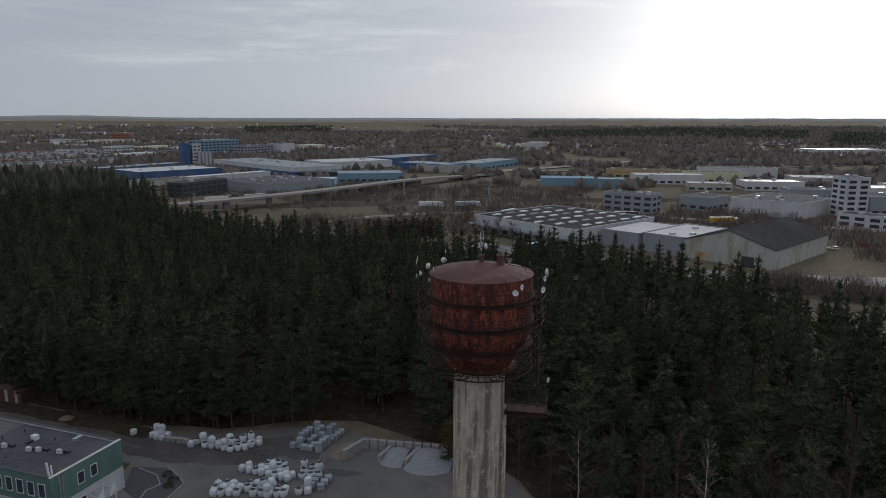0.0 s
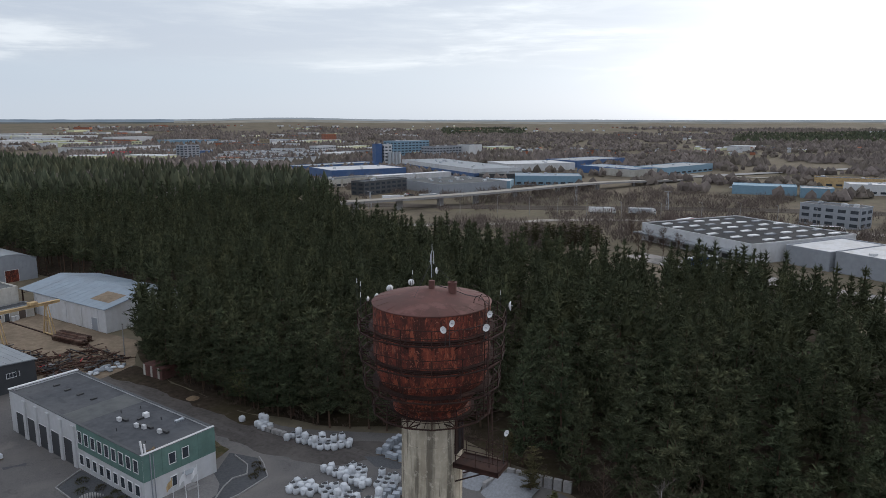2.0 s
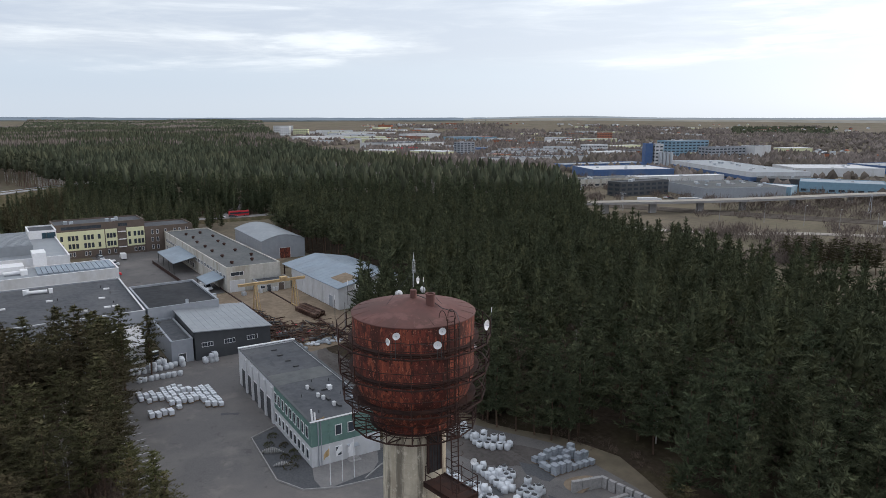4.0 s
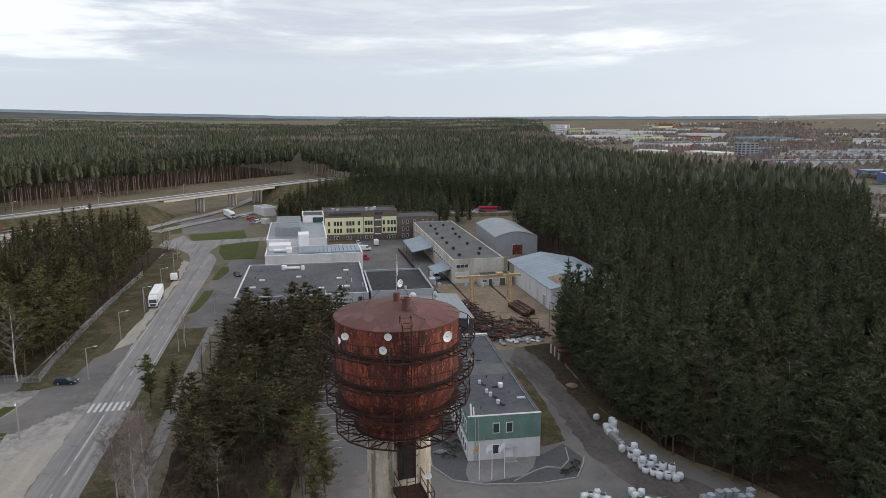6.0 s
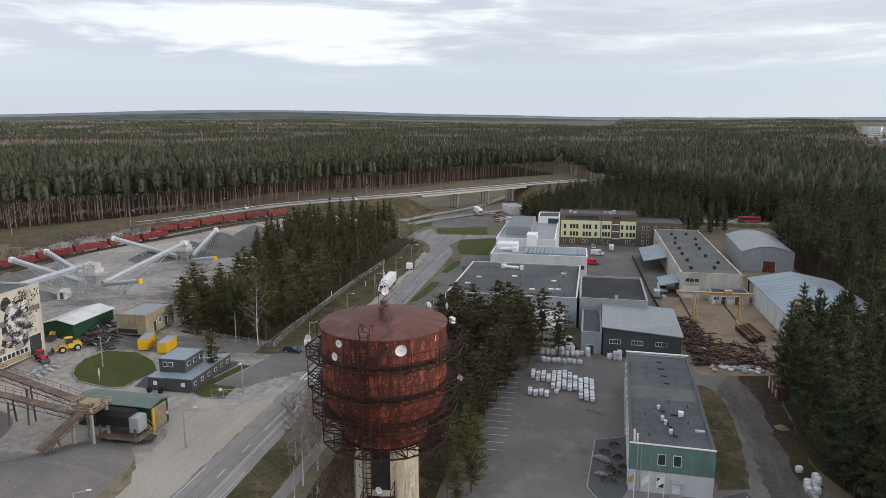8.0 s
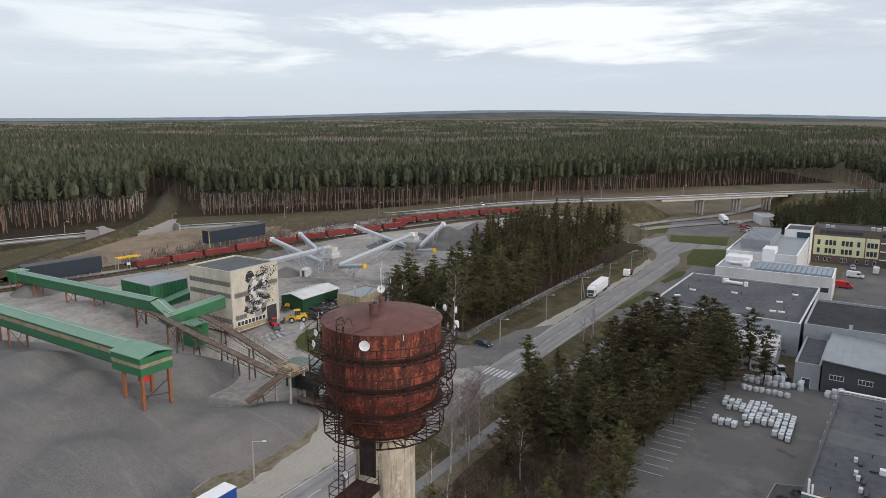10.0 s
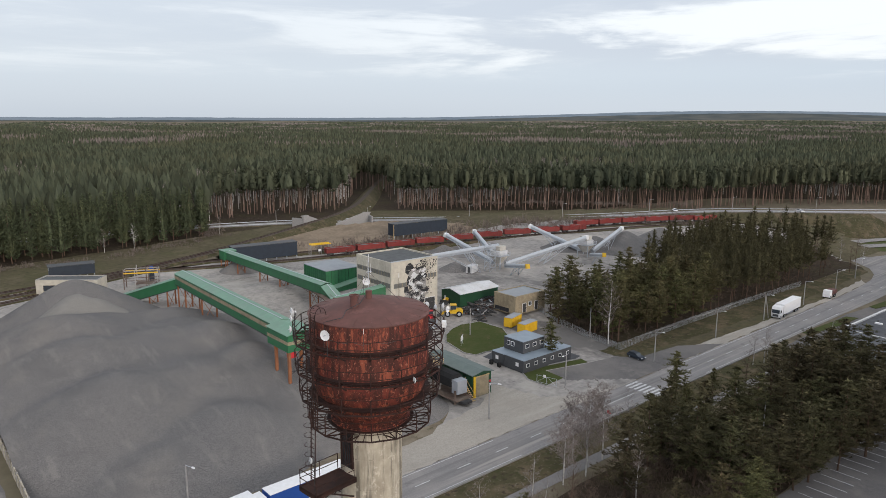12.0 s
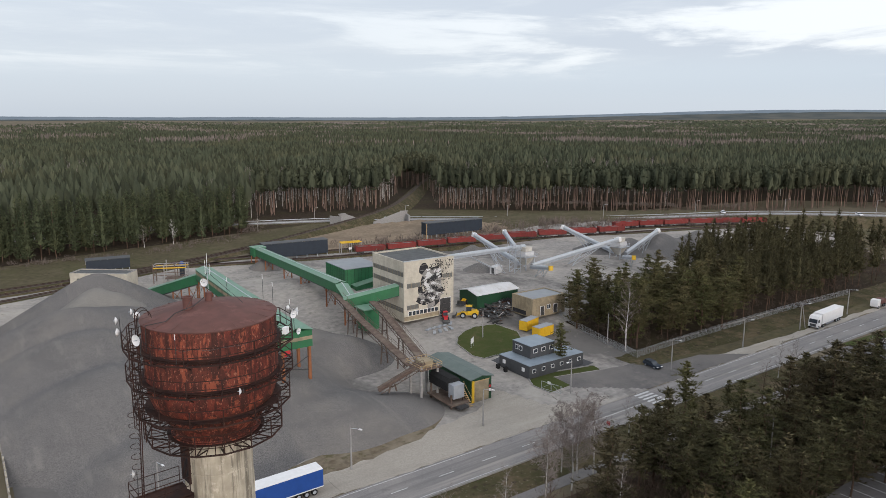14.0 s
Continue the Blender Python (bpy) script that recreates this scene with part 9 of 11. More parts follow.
# loaders and a forklift
def loader(p, rz, mat, label, sc=1.0):
    g = thing("wheel_loader", label, "wheel loader", tuple(p), rz)
    part("rear_body", Shape().prism([(-3.2, 0.9), (-0.2, 0.9), (-0.2, 2.0), (-2.8, 2.2), (-3.3, 1.6)], -0.95, 0.95), mat, g)
    part("front_frame", Shape().box(-0.2, -0.6, 0.8, 1.6, 0.6, 1.6), mat, g)
    c = part("cab", Shape().box(-1.3, -0.8, 2.0, 0.2, 0.8, 3.3), "glass", g)
    part("cab_roof", Shape().box(-1.45, -0.9, 3.3, 0.35, 0.9, 3.45), mat, c)
    part("arm", Shape().bar((0.6, -0.55, 1.6), (3.0, -0.55, 0.7), 0.25, 0.35).bar((0.6, 0.55, 1.6), (3.0, 0.55, 0.7), 0.25, 0.35), mat, g)
    part("bucket", Shape().prism([(3.0, 0.2), (4.2, 0.15), (3.3, 0.4), (3.1, 1.2), (2.8, 1.2)], -1.35, 1.35), "steel", g)
    for x in (-2.2, 1.1):
        for y in (-1.0, 1.0):
            wheel(g, x, y, 0.8, 0.55)
    g.scale = (sc,) * 3
    return g


lorry(P3(-25.5, -4.4, 0.09), 1, "lorry with blue curtain sides and white roof on the shoulder", "blue", "white")
loader(on_yard(-103.2, -56.4), -40, "yellow", "yellow wheel loader in the quarry yard")
loader(on_yard(-109, -64), 20, "yellow", "yellow wheel loader beside the machine shed")
loader(on_yard(-97.6, -58), 60, "bright_red", "small red telehandler by the power house", 0.75)
loader(on_yard(-117, -61), 110, "yellow", "old yellow digger among the scrap", 0.9)
loader(P3(-131, 52.5, 0.06), 30, "white", "white telehandler beside the bags", 0.8)


# street lamps
def lamp(p, rz, h, label, arm=1.8):
    g = thing("street_lamp", label, "street lamp", tuple(p), rz, "street lamps")
    part("pole", Shape().tube((0, 0, -0.2), (0, 0, h), 0.17, 0.1, 10), "kerb", g)
    part("arm", Shape().tube((0, 0, h - 0.05), (arm, 0, h + 0.25), 0.045, 0.04, 8), "galv", g)
    part("head", Shape().prism([(arm - 0.1, h + 0.18), (arm + 0.65, h + 0.25), (arm + 0.6, h + 0.36), (arm, h + 0.34)], -0.13, 0.13), "white", g)
    return g


for x, y in ((-117.4, -5.3), (-143.6, -5.3), (-168, -5.0), (-192, -4.8), (-216, -5.2), (-240, -8)):
    lamp(P3(x, y, 0), 90, 7.6, "concrete street lamp leaning over the road")
lamp(P3(-91.7, -8.8, 0), 20, 7.2, "concrete street lamp by the quarry gate")
lamp(P3(-69.3, -7.4, 0), 110, 7.4, "concrete street lamp at the quarry drive")
lamp(P3(-44, -7.0, 0), 110, 7.4, "concrete street lamp beside the gravel heap")
lamp(P3(-18.2, -12.6, 0), 100, 7.4, "concrete street lamp beside the gravel heap")
lamp(P3(8, -7.5, 0), 100, 7.4, "concrete street lamp beside the road")
brace = thing("lamp_brace", "leaning concrete brace beside a street lamp", "pole", P3(-169.6, -5.0, 0))
part("pole", Shape().tube((-1.2, 0, 0), (1.5, 0, 7.2), 0.13, 0.1, 8), "kerb", brace)
for x, y, h in ((-120.3, -25, 8), (-98.6, -44.2, 7.5), (-41, 27, 8), (-94.5, 29, 9), (-128, 96, 8)):
    u = thing("utility_pole", "plain grey concrete utility pole", "pole", tuple(on_yard(x, y)) if y < 0 else P3(x, y, 0), 0, "poles")
    part("pole", Shape().tube((0, 0, -0.2), (0, 0, h), 0.16, 0.1, 8), "kerb", u)
    part("cap", Shape().box(-0.25, -0.06, h, 0.25, 0.06, h + 0.15), "steel", u)
for i, (x, y, z) in enumerate(((-190, -219, 1), (-225, -181, 2.8), (-258, -149, 4), (-290, -121, 6.4), (-316, -92, 8.2), (-337, -62, 9.2), (-370, -28, 9.6), (-150, -240, 0.4), (-110, -256, 0.3))):
    lamp(P3(x + 5, y + 4, max(0, z - 0.6)), 130, 8.5, "thin street lamp along the highway", 1.4)

# gate, signs, flags and fence
gt = thing("mesh_gate", "galvanised mesh gate at the quarry drive", "gate", P3(-89.3, -11.6, 0.05), -76)
s = Shape()
for x in (-2.4, 0, 2.4):
    s.bar((x, 0, 0), (x, 0, 1.8), 0.08)
s.bar((-2.4, 0, 1.75), (2.4, 0, 1.75), 0.06).bar((-2.4, 0, 0.2), (2.4, 0, 0.2), 0.06).bar((-2.4, 0, 0.2), (0, 0, 1.75), 0.05).bar((0, 0, 1.75), (2.4, 0, 0.2), 0.05)
part("gate_frame", s, "galv", gt)
part("sign", Shape().box(0.2, -0.04, 1.5, 0.9, 0.04, 2.1), "white", gt)
fb = thing("notice_board", "white blank notice board on two posts", "notice board", P3(-92.6, -40.5, 0.15), 35)
part("board", Shape().box(-1.1, -0.05, 1.2, 1.1, 0.05, 2.5), "white", fb)
for x in (-0.9, 0.9):
    part("post", Shape().bar((x, 0, 0), (x, 0, 1.3), 0.09), "galv", fb)
for i, x in enumerate((0, 1.9, 3.8)):
    f = thing("flagpole", "white flagpole before the office" + (" with a furled striped flag" if i == 0 else " with a limp white flag"), "flagpole", P3(-63.4, 61.6 + x, 0.1), 0, "flagpoles")
    part("pole", Shape().tube((0, 0, 0), (0, 0, 6.6), 0.07, 0.045, 10), "white", f)
    s = Shape()
    for k in range(7):
        dx = 0.09 * math.sin(k * 1.3 + i)
        s.v.extend([(dx + e, -0.05 - 0.17 * k, z) for e in (-0.015, 0.015) for z in (5.25 - k * 0.12, 6.4 - k * 0.16)])
        if k:
            o = 4 * k
            s.f.extend([(o - 4, o, o + 1, o - 3), (o - 2, o - 1, o + 3, o + 2), (o - 3, o + 1, o + 3, o - 1), (o - 4, o - 2, o + 2, o)])
    part("flag", s, "crane_yellow" if i == 0 else "white", f)
sg = thing("stop_sign", "round red sign on a post at the verge", "road sign", P3(-84, 7.2, 0.05), 0)
part("post", Shape().tube((0, 0, 0), (0, 0, 2.2), 0.04, 0.04, 8), "galv", sg)
part("plate", Shape().tube((-0.03, 0, 2.3), (0.03, 0, 2.3), 0.42, 0.42, 16), "bright_red", sg)
FENCE = [(-124.5, -47.5), (-121.5, -34), (-119.6, -24.5), (-118.2, -14.6), (-128, -15.4), (-150, -15.8), (-180, -16), (-215, -15)]
fn = thing("mesh_fence", "grey wire mesh fence round the grove", "fence", (0, 0, 0))
for a, b in zip(FENCE, FENCE[1:]):
    p, q = on_yard(*a), on_yard(*b)
    n = max(1, int((q - p).length / 3))
    for i in range(n):
        e = p.lerp(q, i / n)
        part("post", Shape().bar((e.x, e.y, e.z - 0.3), (e.x, e.y, e.z + 2.0), 0.09), "kerb", fn)
    w = Shape()
    for h in [0.1 + 0.19 * k for k in range(10)]:
        w.bar(p + Vector((0, 0, h)), q + Vector((0, 0, h)), 0.025)
    for i in range(n * 5):
        e = p.lerp(q, i / (n * 5))
        w.bar(e, e + Vector((0, 0, 1.85)), 0.022)
    part("mesh", w, "galv", fn)
wl2 = thing("boundary_wall", "grey concrete panel wall along the gravel yard", "wall", (0, 0, 0))
y = -12.0
while y > -150:
    part("panel", Shape().box(K * -1.9 - 0.1, K * y - 2.95, -0.2, K * -1.9 + 0.1, K * y, 2.2), "concrete", wl2)
    part("post", Shape().box(K * -1.9 - 0.16, K * y, -0.2, K * -1.9 + 0.16, K * y + 0.2, 2.35), "kerb", wl2)
    y -= 3.15 / K


# ---- bags, blocks, bins, scrap ----
def bag_kind(seed, full):
    rg = random.Random(seed)
    s = Shape()
    n = 12
    rows = []
    for z, r in ((0.0, 0.44), (0.08, 0.5), (0.4, 0.55), (0.75, 0.54), (0.98, 0.48), (1.05, 0.42)):
        row = []
        for i in range(n):
            a = 2 * math.pi * i / n
            sq = 1.0 / max(abs(math.cos(a)), abs(math.sin(a))) ** 0.85
            k = r * sq * rg.uniform(0.95, 1.05)
            row.append((k * math.cos(a), k * math.sin(a), z + rg.uniform(-0.03, 0.03)))
        rows.append(row)
    for row in rows:
        s.v.extend(row)
    for j in range(len(rows) - 1):
        for i in range(n):
            a, b = j * n + i, j * n + (i + 1) % n
            s.f.append((a, b, b + n, a + n))
    if not full:
        s.v.append((0, 0, 1.2))
        k = len(s.v) - 1
        for i in range(n):
            s.f.append((5 * n + i, 5 * n + (i + 1) % n, k))
    top = Shape().add([(x * 0.97, y * 0.97, 0.97 + 0.04 * rg.random()) for x, y, z in rows[5]] + [(0, 0, 1.03)], [(i, (i + 1) % n, n) for i in range(n)])
    loops = []
    for sx, sy in ((1, 1), (-1, -1)):
        p = Vector((0.4 * sx, 0.4 * sy, 0.95))
        q = p + Vector((rg.uniform(-0.05, 0.08) * sx, rg.uniform(-0.05, 0.08) * sy, rg.uniform(0.06, 0.18)))
        loops.append(Shape().bar(p, q, 0.09, 0.03).bar(q, p + Vector((-0.22 * sx, 0, 0.05)), 0.09, 0.03).mesh("lifting_loop", M["bag"]))
    return s.mesh("sack", M["bag"], True), (top.mesh("filling", M["bag_dark"]) if full else None), loops


BAGS = [bag_kind(i, i % 2 == 0) for i in range(4)]


def bag(p, k, rz, label="white woven bulk bag filled with gravel", sc=1.0):
    g = thing("bulk_bag", label, "bulk bag", tuple(p), rz, "bulk bags in the yard")
    g.scale = (sc, sc, sc * rnd.uniform(0.92, 1.08))
    sack, fill, loops = BAGS[k]
    part("sack", sack, None, g)
    if fill:
        part("filling", fill, None, g)
    for me in loops:
        part("lifting_loop", me, None, g)


def bag_field(corner, right, back, cols, rows, gap=0.08, two=0.0, kinds=(0, 1, 2, 3)):
    """Bags in rows from a corner, in plan units; right and back are plan points that give the directions."""
    o, a, b = pl(*corner), pl(*right), pl(*back)
    u, w = (a - o).normalized(), (b - o).normalized()
    for i in range(cols):
        for j in range(rows):
            if rnd.random() < gap:
                continue
            p = o + u * (i * 1.22) + w * (j * 1.22) + Vector((rnd.uniform(-0.12, 0.12), rnd.uniform(-0.12, 0.12), 0.06))
            bag(p, rnd.choice(kinds), rnd.uniform(0, 90))
            if rnd.random() < two:
                bag(p + Vector((rnd.uniform(-0.15, 0.15), rnd.uniform(-0.15, 0.15), 1.05)), rnd.choice(kinds), rnd.uniform(0, 90), "white bulk bag on top of another")


bag_field((-67.6, 86.0), (-57, 88.0), (-67.2, 88.4), 9, 2, 0.1, 0.35)
bag_field((-61.5, 85.6), (-56.2, 91.0), (-62.6, 87.4), 6, 2, 0.12, 0.2)
bag_field((-55.4, 81.6), (-47, 80.8), (-54.8, 84.0), 8, 2, 0.08, 0.1)
bag_field((-52.6, 83.6), (-47, 83.0), (-52.2, 86.0), 4, 2, 0.1, 0.0, (0, 2))
bag_field((-55.6, 74.6), (-48.6, 76.6), (-56.3, 77), 8, 3, 0.15, 0.15)
bag_field((-46.0, 82.2), (-43.4, 83.2), (-47, 84.8), 3, 3, 0.1, 0.2, (0, 2))
bag_field((-48.2, 76.4), (-45.6, 77.4), (-49, 78.6), 3, 2, 0.2, 0.1)
bag_field((-44.4, 78.2), (-43.0, 78.8), (-45.2, 80.4), 2, 2, 0.1, 0.2)
bag_field((-75.6, 86.8), (-72.6, 86.2), (-75.4, 88.6), 3, 2, 0.1, 0.6, (1, 3))
bag_field((-79.4, 86.8), (-78.0, 86.8), (-79.4, 88), 1, 1, 0, 0)
bag_field((-125.4, 46.6), (-125.2, 58), (-127, 46.6), 10, 2, 0.1, 0.35, (1, 3))
bag_field((-124.5, 61.2), (-124.4, 66), (-126, 61.2), 3, 2, 0.1, 0.3, (1, 3))
bag_field((-120.6, 47.0), (-120.2, 56), (-122, 47.0), 8, 1, 0.1, 0.0, (1, 3))


def pallet(p, rz, layers, label="pallet of wrapped grey paving blocks", mat="block"):
    g = thing("block_pallet", label, "block pallet", tuple(p), rz, "pallets in the yard")
    part("pallet_base", Shape().box(-0.55, -0.48, 0.02, 0.55, 0.48, 0.12), "wood", g)
    for k in range(layers):
        z = 0.13 + k * 0.42
        part("block_layer", Shape().box(-0.54, -0.48, z, 0.54, 0.48, z + 0.39), mat, g)
    return g


protos = [pallet(P3(-52.0, 90.4, 0.05), 8, 2), pallet(P3(-51.0, 90.8, 0.05), 12, 4), pallet(P3(-50.0, 90.2, 0.05), 10, 2)]
for r in range(4):
    for c in range(7):
        if rnd.random() < 0.18 or (r == 0 and c < 2):
            continue
        p = pl(-51.8 + r * 1.45 + c * 0.12, 90.2 + c * 1.12)
        copy_thing(protos[rnd.choice((0, 1, 1, 2))], pose(p.x, p.y, 0.06, 0, 0, 8 + rnd.uniform(-4, 4)))
for i in range(6):
    p = pl(-43.6 + (i % 2) * 1.5, 80.2 + (i // 2) * 1.2)
    copy_thing(protos[0], pose(p.x, p.y, 0.06, 0, 0, 20 + rnd.uniform(-4, 4)))
for i in range(5):
    p = pl(-73.4 + i * 1.05, 86.5 + i * 0.05)
    g = single("concrete_cube", Shape().box(-0.5, -0.4, 0, 0.5, 0.4, 0.8), "kerb", "grey concrete cube at the yard edge", "concrete cube", (p.x, p.y, 0.06), rnd.uniform(-5, 5), "cubes")
white_stack = pallet(P3(-103, 50.4, 0.06), 3, 1, "pallet stack wrapped in white film", "bag")
white_stack.scale = (0.95, 0.95, 1.5)
for c in range(12):
    for x0, x1 in (((-112.5, -107), (-102.5, -100.2)) if c < 4 else ((-113, -103.5),) if c < 9 else ((-109.5, -99.2),)):
        n = int((x1 - x0) * K / 1.25)
        for r in range(n):
            if rnd.random() < 0.13:
                continue
            p = pl(x0 + r * 1.25 / K + 0.5 * (c % 2), 45.4 + c * 1.06)
            copy_thing(white_stack, pose(p.x, p.y, 0.06, 0, 0, 3 + rnd.uniform(-4, 4)) @ Matrix.Diagonal((0.95, 0.95, rnd.choice((1.2, 1.5, 1.5)), 1)))

# aggregate bins of concrete blocks
bn = thing("aggregate_bin", "concrete block bays holding pale gravel", "storage bay", P3(-31, 94.6, 0.05), 0)
def wall_run(a, b, h):
    p, q = pl(*a) - pl(-31, 94.6), pl(*b) - pl(-31, 94.6)
    n = max(1, round((q - p).length / 1.6))
    for k in range(int(h / 0.6)):
        for i in range(n):
            e, f = p.lerp(q, i / n), p.lerp(q, (i + 1) / n - 0.012)
            part("concrete_block", Shape().bar(e + Vector((0, 0, 0.3 + k * 0.61)), f + Vector((0, 0, 0.3 + k * 0.61)), 0.6, 0.58), "kerb", bn)
wall_run((-41.5, 93.4), (-22, 95.8), 1.9)
wall_run((-42.6, 88.8), (-41.3, 93.2), 1.9)
wall_run((-37.2, 89.8), (-36.7, 93.6), 1.3)
wall_run((-33.0, 89.9), (-32.4, 94.2), 1.3)
heap("gravel_pile", [(K * -35, K * 92.4, 1.5, 0.5, 1)], K * -37, K * -33, K * 88, K * 94, 0.5, "small pile of pale blue-grey gravel in a bay", 0.06, "gravel_light", 0.05)
heap("gravel_pile", [(K * -30, K * 92.8, 1.8, 0.45, 1.5)], K * -33, K * -26, K * 87.5, K * 94.6, 0.5, "small pile of pale blue-grey gravel in a bay", 0.06, "gravel_light", 0.05)
heap("rubble_pile", [(K * -43.4, K * 91, 1.1, 0.6, 0.6), (K * -42.9, K * 92.6, 1.2, 0.6, 0.5)], K * -45.5, K * -41.5, K * 88, K * 94.5, 0.4, "pile of yellowish rubble beside the bay", 0.12, "sand", 0.05)
heap("rubble_pile", [(K * -95, K * 88.6, 0.7, 0.6, 0.5)], K * -98, K * -92, K * 86, K * 91, 0.5, "heap of broken timber and soil", 0.15, "wood", 0.05)

# dark stains and patches on the yard
for pts, mt, lb in (([(-44, 85.6), (-42, 84.2), (-39.6, 84.8), (-38, 86), (-40, 86.4), (-42.2, 86.2)], "paver_dark", "dark puddle on the yard"), ([(-53.5, 88.4), (-50, 86.8), (-46.5, 88.2), (-47, 90.2), (-51, 90.4)], "paver_dark", "dark damp patch under the pallets"),
                    ([(-53, 78.4), (-49.6, 78.6), (-47, 80.2), (-50, 80.6)], "paver_dark", "dark damp patch between the bags"), ([(-97, 56), (-95.4, 58.8), (-94.6, 58.4), (-96, 55.8)], "paver_dark", "dark oil streak on asphalt")):
    sheet("yard_patch", pts, 0.062, mt, lb, "patch", 1.2, 0.35, 0.02)

# planting bed before the office
for x, y, w in ((-80, 58.6, 1.0), (-82.6, 60.2, 1.1), (-78.6, 60.6, 0.9), (-74.8, 59.2, 0.9), (-73.2, 60.4, 1.0), (-71.4, 58.8, 1.3), (-75.6, 61, 0.8), (-65.2, 77.2, 0.9), (-63.4, 76.2, 0.9), (-63.0, 74.6, 0.8)):
    rg = random.Random(int(x * 10))
    s = Shape()
    for i in range(70):
        a = rg.uniform(0, 6.28)
        r = w * math.sqrt(rg.random())
        tuft(s, Vector((r * math.cos(a), r * math.sin(a), 0.1 + 0.5 * (1 - (r / w) ** 2) * w)), Vector((0, 0, 0.5)), 0.32, rg, 4)
    single("juniper_bush", s, "needles", "low dark green juniper bush in a bed", "bush", P3(x, y, 0.12), 0, "bushes by the office")
for x, y, L, rz in ((-77.4, 58.2, 4.2, 60), (-72.6, 58.0, 3.2, 70)):
    f = thing("wire_sculpture", "striped grey fish-shaped stone sculpture in the bed", "sculpture", P3(x, y, 0.15), rz)
    for i in range(12):
        u = (i + 0.5) / 12
        r = 0.55 * math.sin(math.pi * u) ** 0.8 * L / 4.2
        part("slice", Shape().tube((-L / 2 + L * i / 12, 0, r * 0.7), (-L / 2 + L * (i + 0.62) / 12, 0, r * 0.7), r, r, 10), "kerb", f)

# scrap yard
rg = random.Random(21)
scrap = Shape()
pieces = []
for i in range(900):
    x, y = rg.uniform(-158, -124), (rg.uniform(79.0, 83.5) if i % 3 == 0 else rg.uniform(79.5, 95))
    if x < -140 and y > 86:
        continue
    if x < -146 and y > 83.5:
        continue
    a = rg.choice((0.1, 0.2, 1.3, 1.6, 2.4)) + rg.gauss(0, 0.35)
    L = rg.uniform(0.7, 3.0) if rg.random() < 0.7 else rg.uniform(3, 6)
    z = 0.2 + rg.random() ** 2 * 1.4
    d = Vector((math.cos(a), math.sin(a), rg.gauss(0, 0.12))) * L / 2
    c = pl(x, y) + Vector((0, 0, z))
    pieces.append((c, d, rg.uniform(0.06, 0.4), rg.uniform(0.06, 0.26)))
for c, d, w, h in pieces[:130]:
    single("scrap_beam", Shape().bar(-d, d, w, h), "scrap" if rg.random() < 0.85 else ("bright_red" if rg.random() < 0.4 else "kerb"), "rusty steel offcut in the scrap pile", "scrap metal", tuple(c), 0, "scrap pieces")
dark = Shape()
for k, (c, d, w, h) in enumerate(pieces[130:]):
    (dark if k % 3 == 0 else scrap).bar(c - d, c + d, w, h)
single("scrap_pile", dark, "steel", "tangled heap of dark steel offcuts", "scrap metal", kind="stuff")
single("scrap_pile", scrap, "scrap", "tangled heap of rusty beams and pipes", "scrap metal", kind="stuff")
for k, (x, y) in enumerate(((-147, 93.5), (-149, 95.6))):
    g = thing("beam_stack", "neat stack of long rusty steel beams", "beam stack", P3(x, y, 0.1), 6, "beam stacks")
    for i in range(5):
        for j in range(4):
            part("beam", Shape().box(-6, i * 0.4, j * 0.36, 6 + rg.uniform(-0.6, 0.6), i * 0.4 + 0.32, j * 0.36 + 0.3), "scrap", g)
for i in range(26):
    p = pl(rg.uniform(-124.5, -121), rg.uniform(82, 92.5))
    s = Shape().revolve([(0, 0), (0.4, 0.02), (0.6, 0.3), (0.45, 0.62), (0, 0.75)], 8)
    single("wrapped_sack", s, "block" if rg.random() < 0.7 else "bag", "grey film-wrapped bundle at the scrap yard edge", "bundle", (p.x, p.y, 0.06), rg.uniform(0, 180), "bundles", smooth=True).scale = (rg.uniform(0.8, 1.7), rg.uniform(0.7, 1.1), rg.uniform(0.7, 1.1))
rc = thing("rusty_container", "old red and white rusty steel garage box", "container", P3(-110.8, 92.6, 0.05), 1)
part("shell", Shape().box(-3.4, -1.6, 0, 3.4, 3.2, 2.7), "rust_roof", rc)
for i in range(8):
    part("panel", Shape().box(-3.3 + i * 0.84, -1.66, 0.1, -2.6 + i * 0.84, -1.6, 2.6), "old_white" if i % 3 == 0 else "rust_roof", rc)
rg = random.Random(31)
jp = []
for i in range(240):
    u, v = rg.random(), rg.random()
    x, y = -106.5 - 11.5 * u + rg.gauss(0, 0.6), -56 + 7.5 * v * (1 - 0.3 * u) - 3.5 * u + rg.gauss(0, 0.6)
    a = rg.uniform(0, 3.14)
    d = Vector((math.cos(a), math.sin(a), rg.gauss(0, 0.15))) * rg.uniform(0.5, 2.2)
    jp.append((on_yard(x, y, 0.25 + rg.random()), d, rg.uniform(0.1, 0.5), rg.uniform(0.1, 0.4)))
for c, d, w, h in jp[:60]:
    single("scrap_part", Shape().bar(-d, d, w, h), rg.choice(("scrap", "steel", "kerb", "belt_brown", "scrap", "galv")), "rusty machine part in the quarry scrap heap", "scrap metal", tuple(c), 0, "quarry scrap")
s = Shape()
for c, d, w, h in jp[60:]:
    s.bar(c - d, c + d, w, h)
single("scrap_heap", s, "steel", "heap of rusty machine parts in the quarry", "scrap metal", kind="stuff")
